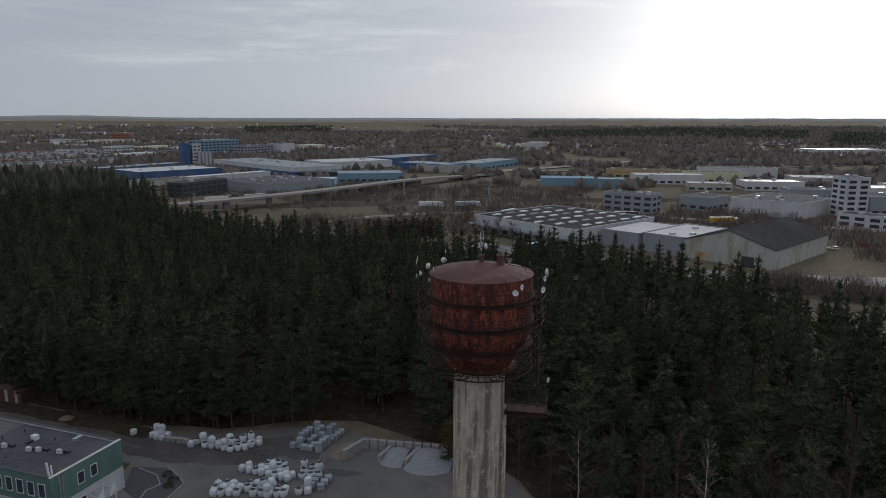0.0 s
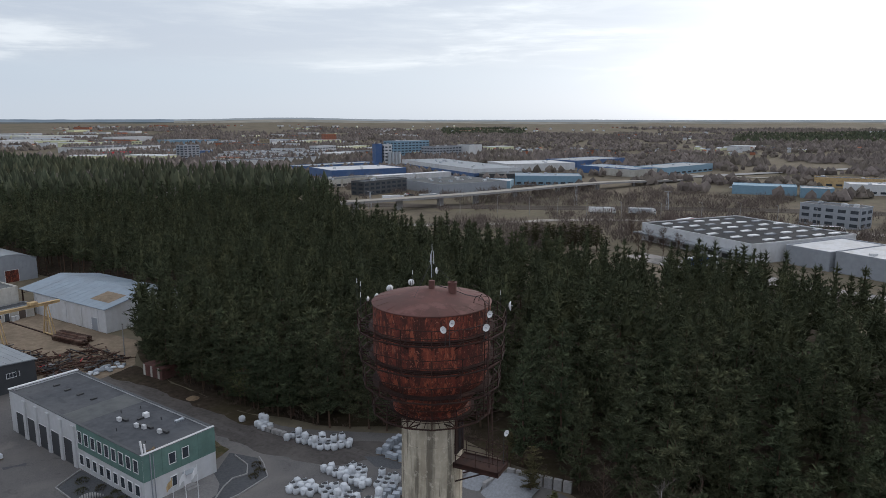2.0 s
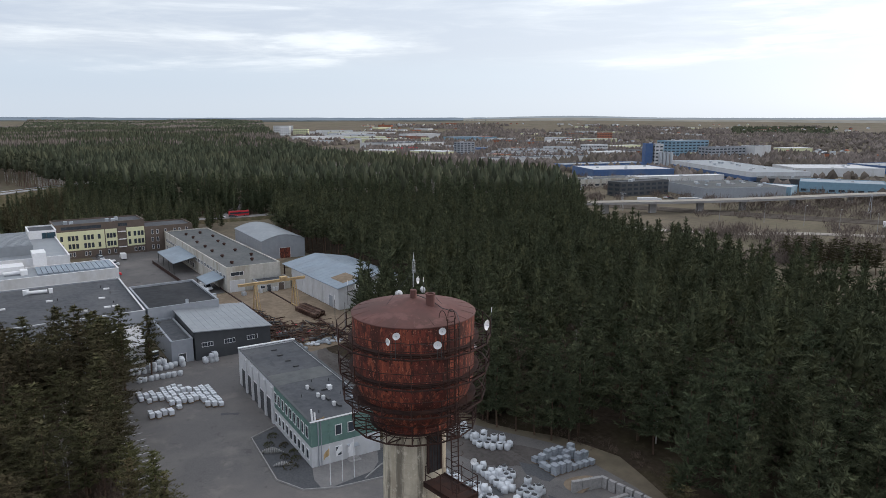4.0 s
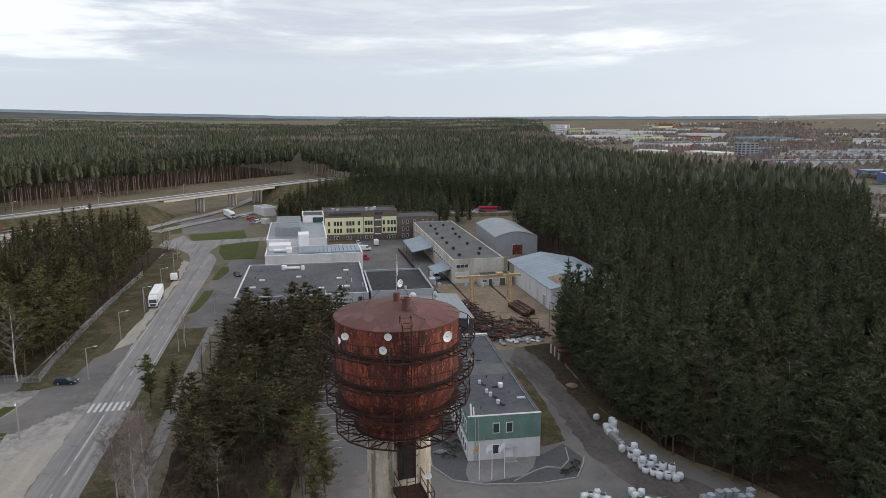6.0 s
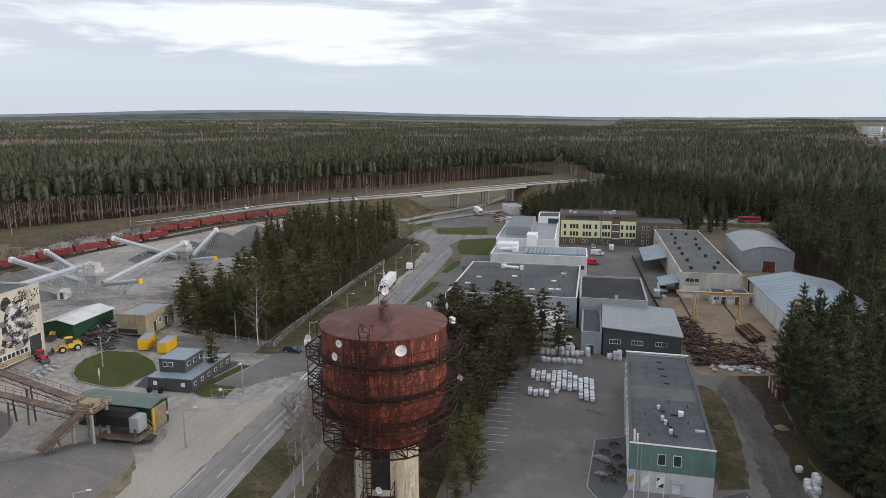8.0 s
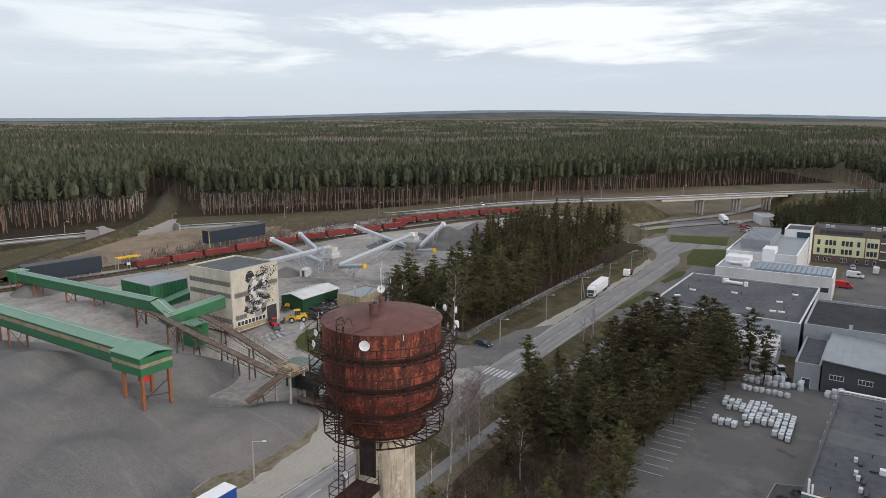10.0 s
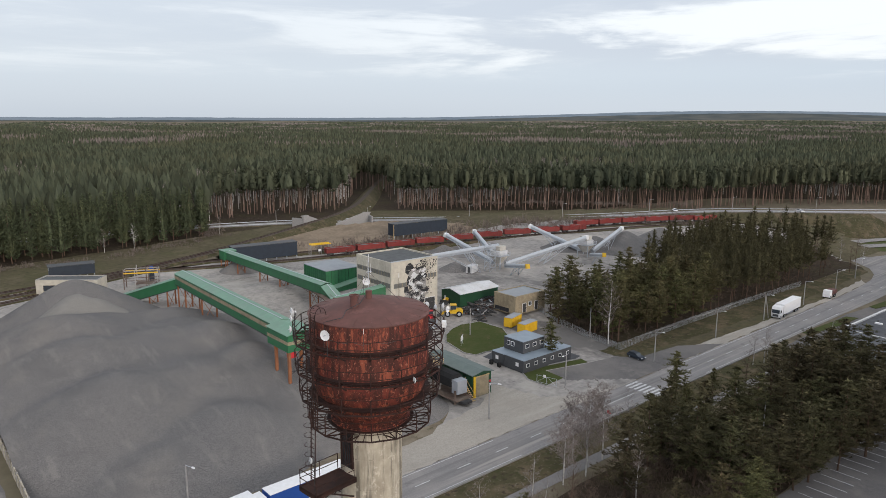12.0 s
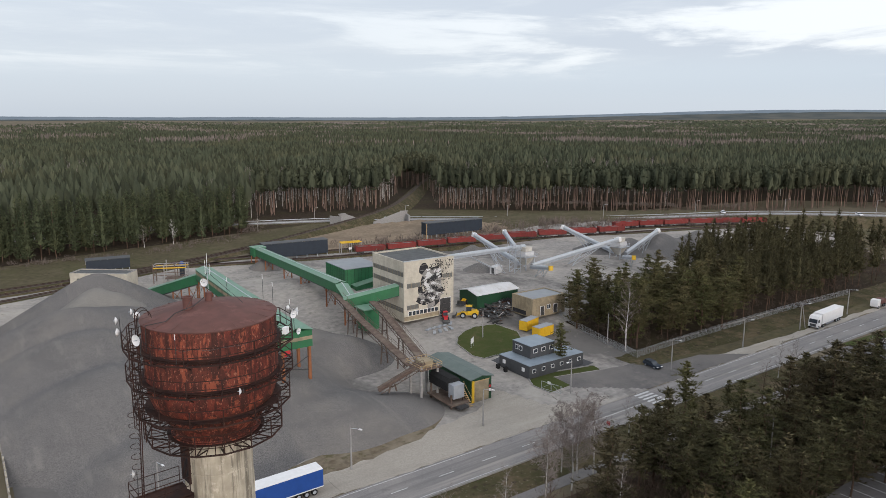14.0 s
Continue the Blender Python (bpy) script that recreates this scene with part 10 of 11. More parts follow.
for i in range(9):
    p = on_yard(-91 - (i % 5) * 1.6, -55.6 + (i // 5) * 2.4, 0.15)
    single("steel_plate", Shape().box(-1.2, -0.4, 0, 1.2, 0.4, 0.25), "galv" if i % 2 else "block", "stack of grey steel plates by the power house", "steel plates", tuple(p), 20 + i * 7, "plates")
for x, y in ((-177, 87), (-180, 79), (-130, 57.6), (-134, 57)):
    single("crate", Shape().box(-0.7, -0.6, 0, 0.7, 0.6, 1.1), "galv", "grey crate beside a wall", "crate", P3(x, y, 0.06), 10, "crates")
rf = thing("red_fence", "low dark red steel fence between two yards", "fence", (0, 0, 0))
for a, b in zip([(-146, 77), (-160, 76.5), (-184, 75.5), (-215, 75), (-240, 74.5)], [(-160, 76.5), (-184, 75.5), (-215, 75), (-240, 74.5)]):
    p, q = pl(*a), pl(*b)
    n = int((q - p).length / 2.5)
    for i in range(n):
        e, f = p.lerp(q, i / n), p.lerp(q, (i + 1) / n)
        part("panel", Shape().bar(e + Vector((0, 0, 0.85)), f + Vector((0, 0, 0.85)), 0.06, 1.3), "rust_dark", rf)


# ---- the far industrial quarter and town ----
SITES = []


def far_block(name, label, x, y, L, W, H, rz, wall, roof, band=None, storeys=0, units=0):
    """A far building: walls, roof with parapet, rows of windows storey by storey, roof units."""
    z = terrain(K * x, K * y)
    SITES.append((K * x, K * y, L, W, rz))
    g = thing(name, label, "building", (K * x, K * y, z), rz)
    part("wall", Shape().box(-L / 2, -W / 2, -1, L / 2, W / 2, H), wall, g)
    part("roof", Shape().box(-L / 2 + 0.5, -W / 2 + 0.5, H, L / 2 - 0.5, W / 2 - 0.5, H + 0.15), roof, g)
    part("parapet", Shape().box(-L / 2 - 0.1, -W / 2 - 0.1, H - 0.3, L / 2 + 0.1, -W / 2 + 0.4, H + 0.5).box(-L / 2 - 0.1, W / 2 - 0.4, H - 0.3, L / 2 + 0.1, W / 2 + 0.1, H + 0.5).box(-L / 2 - 0.1, -W / 2 + 0.4, H - 0.3, -L / 2 + 0.4, W / 2 - 0.4, H + 0.5).box(L / 2 - 0.4, -W / 2 + 0.4, H - 0.3, L / 2 + 0.1, W / 2 - 0.4, H + 0.5), wall, g)
    if band:
        part("colour_band", Shape().box(-L / 2 - 0.12, -W / 2 - 0.12, H * 0.05, L / 2 + 0.12, W / 2 + 0.12, H * 0.6), band, g)
    for k in range(storeys):
        zz = 1.2 + k * (H - 0.8) / storeys
        hh = min(1.7, (H / storeys) * 0.5)
        for y0, sgn in ((-W / 2, -1), (W / 2, 1)):
            n = max(2, min(9, int(L / 6.0)))
            for i in range(n):
                u = -L / 2 + L * (i + 0.2) / n
                part("window", Shape().box(u, y0 - 0.14, zz, u + L / n * 0.62, y0 + 0.14, zz + hh), "glass", g)
        for x0 in (-L / 2, L / 2):
            n = max(1, min(4, int(W / 6.0)))
            for i in range(n):
                u = -W / 2 + W * (i + 0.2) / n
                part("window", Shape().box(x0 - 0.14, u, zz, x0 + 0.14, u + W / n * 0.62, zz + hh), "glass", g)
    for i in range(units):
        u, v = rnd.uniform(-0.42, 0.42) * L, rnd.uniform(-0.4, 0.4) * W
        part("roof_unit", Shape().box(u - 1.2, v - 1, H, u + 1.2, v + 1, H + rnd.uniform(0.8, 2.0)), "white_wall" if i % 2 else "galv", g)
    return g


A = 57
# logistics hall with rows of skylights
sk = far_block("skylight_hall", "flat dark-roofed logistics hall with rows of white skylights", -38, 317, 62, 66, 8.0, A, "white_wall", "black_roof", None, 0, 0)
for i in range(6):
    for j in range(6):
        if (i, j) in ((0, 0), (5, 5)):
            continue
        part("skylight", Shape().prism([(-2.6, 8.1), (2.6, 8.1), (2.3, 8.6), (-2.3, 8.6)], -1.1, 1.1, Matrix.Translation((-25 + i * 10 + (j % 2) * 3, -27 + j * 10.5, 0))), "white" if (i + j) % 3 else "grey_panel", sk)
part("loading_canopy", Shape().box(-36, -33, 3.6, -30.5, 33, 4.4), "roof_metal", sk)
for j in range(8):
    part("loading_door", Shape().box(-31.3, -29 + j * 7.6, 0.6, -31.0, -25.6 + j * 7.6, 3.4), "dark_panel", sk)
far_block("white_annex", "low hall with white flat roof", -3, 298, 36, 19, 7.2, 60, "grey_panel", "white_wall", None, 0, 0)
far_block("white_annex", "low pale hall with white flat roof", 14.4, 290.3, 38, 20, 7.8, 60, "grey_panel", "white_wall", None, 0, 3)
dg = gable("dark_gable_hall", "wide pale hall with dark felt gable roof", 13.2, 270.2, 56, 36.7, 7.8, 13.5, "old_white", "black_roof", -120, "x")
SITES.append((K * 42, K * 277, 60, 60, 0))
part("gate", Shape().box(-0.1, 5, 0, 0.06, 9, 3.6), "crane_yellow", dg)
part("gate", Shape().box(-0.1, 24, 0, 0.06, 29, 4.2), "dark_panel", dg)
far_block("silo_tower", "tall white panel tower with dark window bands", 102, 415, 14, 14, 23, 20, "white_wall", "roof", None, 7, 2)
far_block("white_factory", "large white factory hall with grey roof", 70.5, 421, 46, 43, 9, 57, "white_wall", "roof_old", None, 0, 8)
far_block("white_offices", "low white office block with two window rows", 99, 373, 22, 14, 7, -33, "white_wall", "roof", None, 2, 2)
far_block("factory_wing", "long grey factory wing", 135, 440, 60, 26, 11, 20, "grey_panel", "roof_old", None, 1, 4)
far_block("grey_offices", "four-storey grey brick office block", -10, 402, 32, 14, 11.5, A - 78, "grey_panel", "roof", None, 3, 4)
far_block("grey_hall", "pale grey hall with flat roof", 30, 428, 26, 20, 8, 57, "grey_panel", "roof_old", None, 1, 2)
far_block("blue_roof_hall", "low hall with bright blue roof", -64, 552, 46, 26, 6.5, 8, "blue_pale", "blue_pale", None, 0, 0)
far_block("blue_roof_hall", "low hall with pale blue roof", -30, 545, 22, 20, 7, 8, "blue_pale", "roof_metal", None, 0, 1)
for x, y, L, W, H, w, r in ((12, 590, 60, 24, 8, "white_wall", "white_wall"), (48, 615, 50, 22, 9, "yellow_wall", "roof_old"), (84, 560, 46, 24, 7, "white_wall", "roof_metal"), (-8, 640, 70, 18, 8, "crane_yellow", "roof"), (70, 650, 70, 20, 11, "white_wall", "roof"), (130, 600, 60, 30, 8, "old_white", "white_wall"),
                           (150, 520, 50, 26, 8, "white_wall", "roof_metal"), (40, 540, 34, 18, 6, "old_white", "white_wall"), (105, 505, 44, 20, 7, "grey_panel", "roof_old"), (180, 470, 44, 20, 8, "old_white", "roof"), (175, 560, 40, 20, 7, "white_wall", "roof_pale")):
    far_block("factory_hall", "low factory hall with flat roof and small windows", x, y, L, W, H, 8 + rnd.uniform(-6, 6), w, r, None, 1, 3)
# blue and white works, offices and halls: place, length, width, height, turn, walls, roof, band, storeys, roof units
for nm, lb, x, y, L, W, H, rz, wl_, rf_, bd, st, un in (
        ("blue_tower", "tall blue works tower", -498, 657, 9, 14, 26.5, 56, "far_blue", "roof", None, 0, 1),
        ("white_tower", "tall white works tower with windows", -490, 664, 10, 15, 26, 56, "white_wall", "roof", None, 6, 1),
        ("glass_offices_far", "wide blue-green glass office building", -573, 820, 72, 30, 25, 81, "blue_pale", "roof_metal", None, 6, 5),
        ("office_far", "long grey office building with dark window rows", -526, 839, 67, 25, 17, 81, "grey_panel", "roof", None, 4, 3),
        ("office_far", "pale end block of an office building", -508, 886, 33, 25, 18, 82, "white_wall", "roof", None, 1, 1),
        ("blue_factory", "long white factory with deep blue lower wall", -356, 604, 182, 55, 10, -31, "white_wall", "roof_metal", "far_blue", 1, 14),
        ("twin_hall", "dark-fronted hall with a weathered grey roof", -283, 563, 41, 62, 6.5, 27, "dark_panel", "roof_old", None, 0, 2),
        ("pale_blue_hall", "pale blue hall with light roof", -227, 539, 59, 35, 8, 27, "blue_pale", "roof_pale", None, 1, 4),
        ("pale_blue_hall", "small pale blue hall with a white roof", -248, 490, 27, 25, 6, 19, "blue_pale", "white_wall", None, 0, 1),
        ("grey_roof_hall", "broad hall with mottled grey roof", -266, 455, 66, 60, 7.5, 65, "grey_panel", "roof_old", None, 0, 12),
        ("dark_offices", "dark grey three-storey office block with window bands", -297, 404, 49, 14, 10.5, 84, "dark_panel", "roof", None, 3, 3),
        # These distant works stand in sun, put here into pale walls and roofs
        ("white_block_far", "tall white block of a distant works", -2080, 850, 66, 30, 27, 65, "white_wall", "white_wall", None, 3, 1),
        ("white_hall_far", "long pale hall of a distant works", -1960, 905, 120, 45, 9, 65, "white_wall", "white_wall", None, 0, 2),
        ("white_hall_far", "long pale hall of a distant works", -2060, 1015, 130, 50, 11, 65, "white_wall", "white_wall", None, 0, 2),
        ("cream_hall_far", "wide cream hall of a distant works", -1880, 985, 150, 60, 10, 60, "yellow_wall", "white_wall", None, 0, 3),
        ("grey_hall_far", "wide grey-roofed hall of a distant works", -1610, 775, 140, 60, 8, 65, "white_wall", "roof_old", None, 0, 3),
        ("grey_hall_far", "wide grey-roofed hall of a distant works", -1680, 880, 150, 60, 8, 65, "white_wall", "roof_pale", None, 0, 3),
        ("cream_hall_far", "wide cream hall of a distant works", -1500, 830, 110, 40, 9, 65, "yellow_wall", "white_wall", None, 0, 2),
        ("white_hall_far", "small pale hall of a distant works", -1330, 640, 50, 26, 7, 65, "white_wall", "roof_pale", None, 0, 1),
        ("white_long_hall", "long hall with a white flat roof", -338, 501, 88, 12, 6.5, 70, "white_wall", "white", None, 0, 1),
        ("low_grey_hall", "low pale hall with a grey roof", -357, 433, 61, 22, 6.5, 80, "old_white", "roof_old", None, 1, 4),
        ("blue_box_hall", "white-roofed hall with deep blue walls", -415, 521, 84, 60, 8, 65, "far_blue", "white_wall", None, 0, 4),
        ("blue_low_hall", "low blue and white hall with grey roof", -491, 573, 114, 25, 6, 79, "far_blue", "roof_metal", None, 1, 3),
        ("bay_hall", "wide hall of dark roof bays with pale fronts", -620, 601, 161, 30, 6, 78, "white_wall", "roof", None, 0, 10),
        ("bay_hall", "wide hall of dark roof bays with pale fronts", -677, 656, 160, 30, 6.5, 77, "white_wall", "roof", None, 0, 10),
        ("bay_hall", "wide hall of dark roof bays with pale fronts", -731, 707, 159, 30, 7, 78, "white_wall", "roof", None, 0, 8),
        ("bay_hall", "wide hall of dark roof bays with pale fronts", -781, 749, 143, 30, 7, 75, "white_wall", "roof", None, 0, 8),
        ("tower_block", "pale blue-grey tower block with rows of windows", -727, 568, 26, 16, 23, 90, "grey_panel", "roof", None, 7, 1),
        ("blue_hall", "bright blue hall beside the tower block", -846, 689, 22, 20, 8, 56, "far_blue", "roof_pale", None, 0, 0),
        ("white_offices_far", "three-storey white office block", -728, 814, 42, 20, 14, 83, "white_wall", "white_wall", None, 3, 2),
        ("cream_hall", "long low cream hall", -777, 935, 84, 30, 9, 90, "yellow_wall", "white_wall", None, 1, 2),
        ("white_hall", "low white hall with an arched pale roof", -650, 767, 87, 30, 7, 89, "white_wall", "white_wall", None, 1, 2),
        ("brick_tower_far", "distant red-brown brick tower block", -1094, 1233, 33, 24, 22, 56, "brick_red", "roof", None, 4, 1),
        ("brick_tower_far", "distant tan brick tower block", -1069, 1011, 20, 20, 17, 56, "tan", "roof", None, 3, 1),
        ("long_dark_hall", "very long hall with dark roof and pale front", -1099, 696, 154, 90, 10, 103, "white_wall", "roof", None, 0, 6),
        ("red_hall", "low bright red hall", -936, 603, 43, 18, 7, 86, "bright_red", "roof", None, 0, 0),
        ("pale_hall", "distant pale hall with flat roof", -1580, 749, 159, 50, 9, 96, "white_wall", "white_wall", None, 0, 2),
        ("pale_hall", "distant pale hall with flat roof", -1814, 990, 221, 60, 10, 96, "white_wall", "roof_metal", None, 0, 2),
        ("pale_hall", "distant cream hall with flat roof", -1362, 786, 70, 50, 9, 56, "yellow_wall", "white_wall", None, 0, 2),
        ("pale_hall", "distant pale blue hall with flat roof", -1326, 1022, 130, 60, 9, 77, "blue_pale", "roof_pale", None, 0, 2),
        ("pale_hall", "distant white hall with flat roof", -1547, 1019, 114, 50, 12, 87, "white_wall", "white_wall", None, 0, 2),
        ("pale_tower", "small distant cream tower block", -1230, 831, 20, 20, 14, 56, "yellow_wall", "roof", None, 3, 0),
        ("pale_tower", "distant pale tower block above the woods", -1871, 773, 30, 25, 29, 56, "white", "white_wall", None, 5, 1),
        ("pale_tower", "distant pale lower block beside a tower", -1850, 812, 46, 25, 21, 56, "yellow_wall", "white_wall", None, 4, 1),
        ("blue_wall_hall", "low hall with blue wall and pale roof", -216, 678, 78, 40, 7.5, -22, "far_blue", "roof_pale", None, 0, 3),
        ("white_end_hall", "white end of a long low hall", -200, 664, 38, 46, 7, 69, "old_white", "roof_metal", None, 0, 2),
        ("blue_wall_hall", "long low blue hall with grey roof", -172, 724, 109, 36, 8, 76, "blue_pale", "roof_metal", None, 1, 4),
        ("white_roof_hall", "broad low hall with pale grey roof", -315, 690, 86, 60, 8, 52, "white_wall", "white_wall", None, 0, 5),
        ("blue_wall_hall", "low hall with deep blue front", -291, 789, 102, 50, 8, 74, "far_blue", "roof_metal", None, 0, 3),
        ("dispatch_hall", "wide white and blue dispatch hall beside the highway", 252, 1104, 114, 60, 9, 26, "white_wall", "roof_pale", None, 1, 3)):
    far_block(nm, lb, x, y, L, W, H, rz, wl_, rf_, bd, st, un)
for i in range(4):
    p = pl(-482 + i * 2.2, 660 + i * 3.4)
    single("silo", Shape().tube((0, 0, 0), (0, 0, 17), 1.9, 1.9, 14), "galv", "pale grey cylindrical silo beside the tower", "silo", (p.x, p.y, 0), 0, "silos")

# the town beyond, too far to count
rg = random.Random(77)
kinds = {k: (Shape(), Shape()) for k in ("white_wall", "cream", "brick_red", "yellow_wall")}
for i in range(1500):
    r = 950 + 2700 * rg.random() ** 1.2
    yaw = rg.uniform(-24, 64)
    x, y = -r * math.sin(radians(yaw)), 40 + r * math.cos(radians(yaw))
    if inside((x / K, y / K), F2):
        continue
    if noise.noise(Vector((x * 0.0022, y * 0.0022, 7))) < (0.0 if yaw > 24 else 0.22):
        continue
    z = terrain(x, y)
    big = rg.random() < (0.16 if yaw > 34 else 0.015)
    L, W, H = (rg.uniform(25, 90), rg.uniform(16, 40), rg.uniform(5, 9)) if big else (rg.uniform(7, 11), rg.uniform(6, 9), rg.uniform(3.0, 5.5))
    m = Matrix.Translation((x, y, z)) @ Matrix.Rotation(rg.choice((0.3, 1.1, 1.9)) + rg.gauss(0, 0.15), 4, "Z")
    w, q = kinds[rg.choice(("white_wall", "white_wall", "cream", "brick_red", "yellow_wall"))]
    w.box(-L / 2, -W / 2, -2, L / 2, W / 2, H, m)
    if big:
        q.box(-L / 2, -W / 2, H + 0.05, L / 2, W / 2, H + 0.6, m)
    else:
        q.prism([(-L / 2 - 0.4, H), (L / 2 + 0.4, H), (0, H + 2.4)], -W / 2, W / 2, m)
for k, (w, q) in kinds.items():
    single("town_walls", w, k, "distant houses and halls of the town", "town", kind="stuff")
    single("town_roofs", q, {"white_wall": "roof_metal", "cream": "brick_red", "brick_red": "roof", "yellow_wall": "white_wall"}[k], "roofs of the distant town", "town", kind="stuff")

# roads, railway and overpass to the north
for nm, pts, w, mt, lb in (("north_street", [(-330, 250, 0.2), (-235, 270, 0.2), (-165, 297, 0.2), (-137, 345, 0.2), (-90, 372, 0.2), (-46, 386, 0.2), (60, 372, 0.2), (200, 340, 0.2)], 8, "dusty", "pale street behind the pine forest"),
                           ("north_yard", [(-70, 272, 0.15), (-30, 256, 0.15), (20, 238, 0.15), (70, 246, 0.15), (120, 250, 0.15)], 15, "yard", "pale concrete yard before the logistics hall"),
                           ("far_highway", [(-150, 660, 0.5), (-64, 806, 0.8), (47, 988, 1), (191, 1383, 1.5), (366, 1855, 3), (480, 2300, 10)], 16, "kerb", "pale dual carriageway to the horizon"),
                           ("far_highway", [(-420, 690, 0.5), (-200, 700, 0.5), (-60, 690, 0.5), (60, 760, 1), (200, 860, 1)], 9, "dusty", "pale road past the works")):
    b, _ = ribbon(pts, w, 0.1)
    single(nm, b, mt, lb, "road", kind="structure")
for dy in (0, 5, 11, 16):
    b, _ = ribbon([(-420, 262 + dy, 0.2), (-300, 318 + dy, 0.2), (-172, 372 + dy, 0.2), (-87, 425 + dy, 0.2), (40, 470 + dy, 0.2), (260, 520 + dy, 0.2)], 3.2, 0.2, 1)
    single("north_track_bed", b, "track", "brown railway track bed north of the forest", "railway", kind="structure")
OV = [(-290, 240, 4.0), (-262, 278, 6.0), (-246, 303, 6.6), (-219, 355, 6.6), (-200, 406, 6.6), (-178, 503, 6.0), (-150, 590, 3.0), (-140, 640, 0.6)]
b, q = ribbon(OV, 10, 0.1)
single("north_viaduct_road", b, "dusty", "pale road over a long viaduct", "road", kind="structure")
vd = thing("viaduct", "long low concrete viaduct over the railway", "bridge", (0, 0, 0))
for a, c in zip(q, q[1:]):
    part("span", Shape().bar(a - Vector((0, 0, 0.7)), c - Vector((0, 0, 0.7)), 10.6, 1.1), "kerb", vd)
for p in q[2:-2:2]:
    part("pier", Shape().box(p.x - 0.7, p.y - 3, -0.3, p.x + 0.7, p.y + 3, p.z - 1.2), "kerb", vd)
for i in range(16):
    f = i / 15
    x, y = -190 + 260 * f, 340 + 75 * f + 8 * math.sin(i)
    lamp(P3(x, y, 0), 40 + i * 20, 11, "tall lamp mast by the railway", 1.2)
for x, y, rz, c in ((-118, 384, 25, "white"), (-98, 392, 25, "galv"), (-70, 366, 70, "bright_red"), (-62, 362, 70, "white"), (-40, 268, 58, "blue"), (-255, 372, 55, "white"), (-240, 392, 55, "galv"), (40, 365, 20, "yellow"), (-6, 372, 20, "dark_green")):
    lorry(P3(x, y, 0.2), rz, "lorry parked in the far industrial quarter", c, "white")
rgc = random.Random(41)
for i in range(18):
    x, y = rgc.choice(((-285, 395), (-60, 585), (40, 395), (95, 300), (120, 520), (-230, 560)))
    car(P3(x + rgc.uniform(-34, 34), y + rgc.uniform(-14, 14), 0.1), rgc.choice((A, A + 90, 20)), rgc.choice(("white", "galv", "dark_panel", "navy", "bright_red", "white")), "parked car in the far industrial quarter")
for x, y, h in ((-246, 330, 11), (-150, 412, 14), (-96, 418, 12), (-300, 352, 10)):
    g = thing("lattice_mast", "thin grey lattice mast by the railway", "mast", P3(x, y, 0))
    s = Shape().bar((-1, -1, 0), (-0.3, -0.3, h), 0.15).bar((1, -1, 0), (0.3, -0.3, h), 0.15).bar((0, 1, 0), (0, 0.3, h), 0.15)
    for k in range(6):
        z = h * k / 6
        s.bar((-1 + 0.1 * k, -1 + 0.1 * k, z), (1 - 0.1 * k, -1 + 0.1 * k, z + h / 6), 0.08)
    s.bar((-2.5, 0, h), (2.5, 0, h), 0.2)
    part("lattice", s, "galv", g)


# ---- leafless trees and scrub ----
BARE = []
for i in range(5):
    t, c = bare_shapes(400 + i, 12.0, (2.6, 3.0, 2.3, 3.3, 2.7)[i], 27, 7, 3)
    BARE.append((t, c))
for i in range(2):
    BARE.append(bare_shapes(460 + i, 12.0, 3.9, 44, 13, 7, 0.024))
BIRCH = [(t.mesh("trunk", M["birch_bark"], True), c.mesh("crown", M["birch_bark"] if i < 2 else M["twig"])) for i, (t, c) in enumerate(BARE)]
BROWN = [(t.mesh("trunk", M["bark"], True), c.mesh("crown", M["twig_brown"])) for t, c in BARE]


def bare_tree(x, y, h, kind="birch", k=0):
    label = "leafless white-barked birch with fine twigs" if kind == "birch" else "leafless brown tree with fine twigs"
    z = K * quarry(x, y) if y < 0 else 0.0
    g = thing("birch_tree" if kind == "birch" else "bare_tree", label, "tree", (K * x, K * y, z), rnd.uniform(0, 360), "leafless trees")
    g.scale = (h / 12.0,) * 3
    src = (BIRCH if kind == "birch" else BROWN)[k]
    part("trunk", src[0], None, g)
    part("crown", src[1], None, g)
    return g


bare_tree(-119.8, -19.2, 17, "birch", 3)
for x, y, h, k in ((-70.5, 13.2, 12.5, 5), (-72.5, 14.5, 13, 6), (-69, 11.5, 11.5, 6), (-66.5, 16, 12, 5), (-62, 15.5, 11, 5), (-86, 9.8, 8, 3), (-132, 9.5, 8.5, 2), (-135, 10.5, 9, 4), (-138, 9.8, 8, 3), (-162, 14, 7, 2), (-52, 18.5, 10, 4), (-44, 17, 9, 3)):
    bare_tree(x, y, h, "birch", k)
rg = random.Random(61)
for i in range(26):
    bare_tree(rg.uniform(-62, -22), rg.uniform(18, 33), rg.uniform(5, 9), "birch" if rg.random() < 0.35 else "brown", rg.randrange(5))
for i in range(18):
    bare_tree(rg.uniform(-275, -232), rg.uniform(-48, -12), rg.uniform(8, 12), "brown" if rg.random() < 0.45 else "birch", rg.randrange(5))
for i in range(14):
    bare_tree(rg.uniform(-14, 50), rg.uniform(80, 112), rg.uniform(8, 13), "brown", rg.randrange(5))
for i in range(12):
    bare_tree(rg.uniform(-110, -20), rg.uniform(93, 118), rg.uniform(10, 16), "birch" if rg.random() < 0.5 else "brown", rg.randrange(5))
for i in range(14):
    bare_tree(rg.uniform(-128, -64), rg.uniform(17, 36), rg.uniform(6, 11), "brown" if rg.random() < 0.6 else "birch", rg.randrange(5))
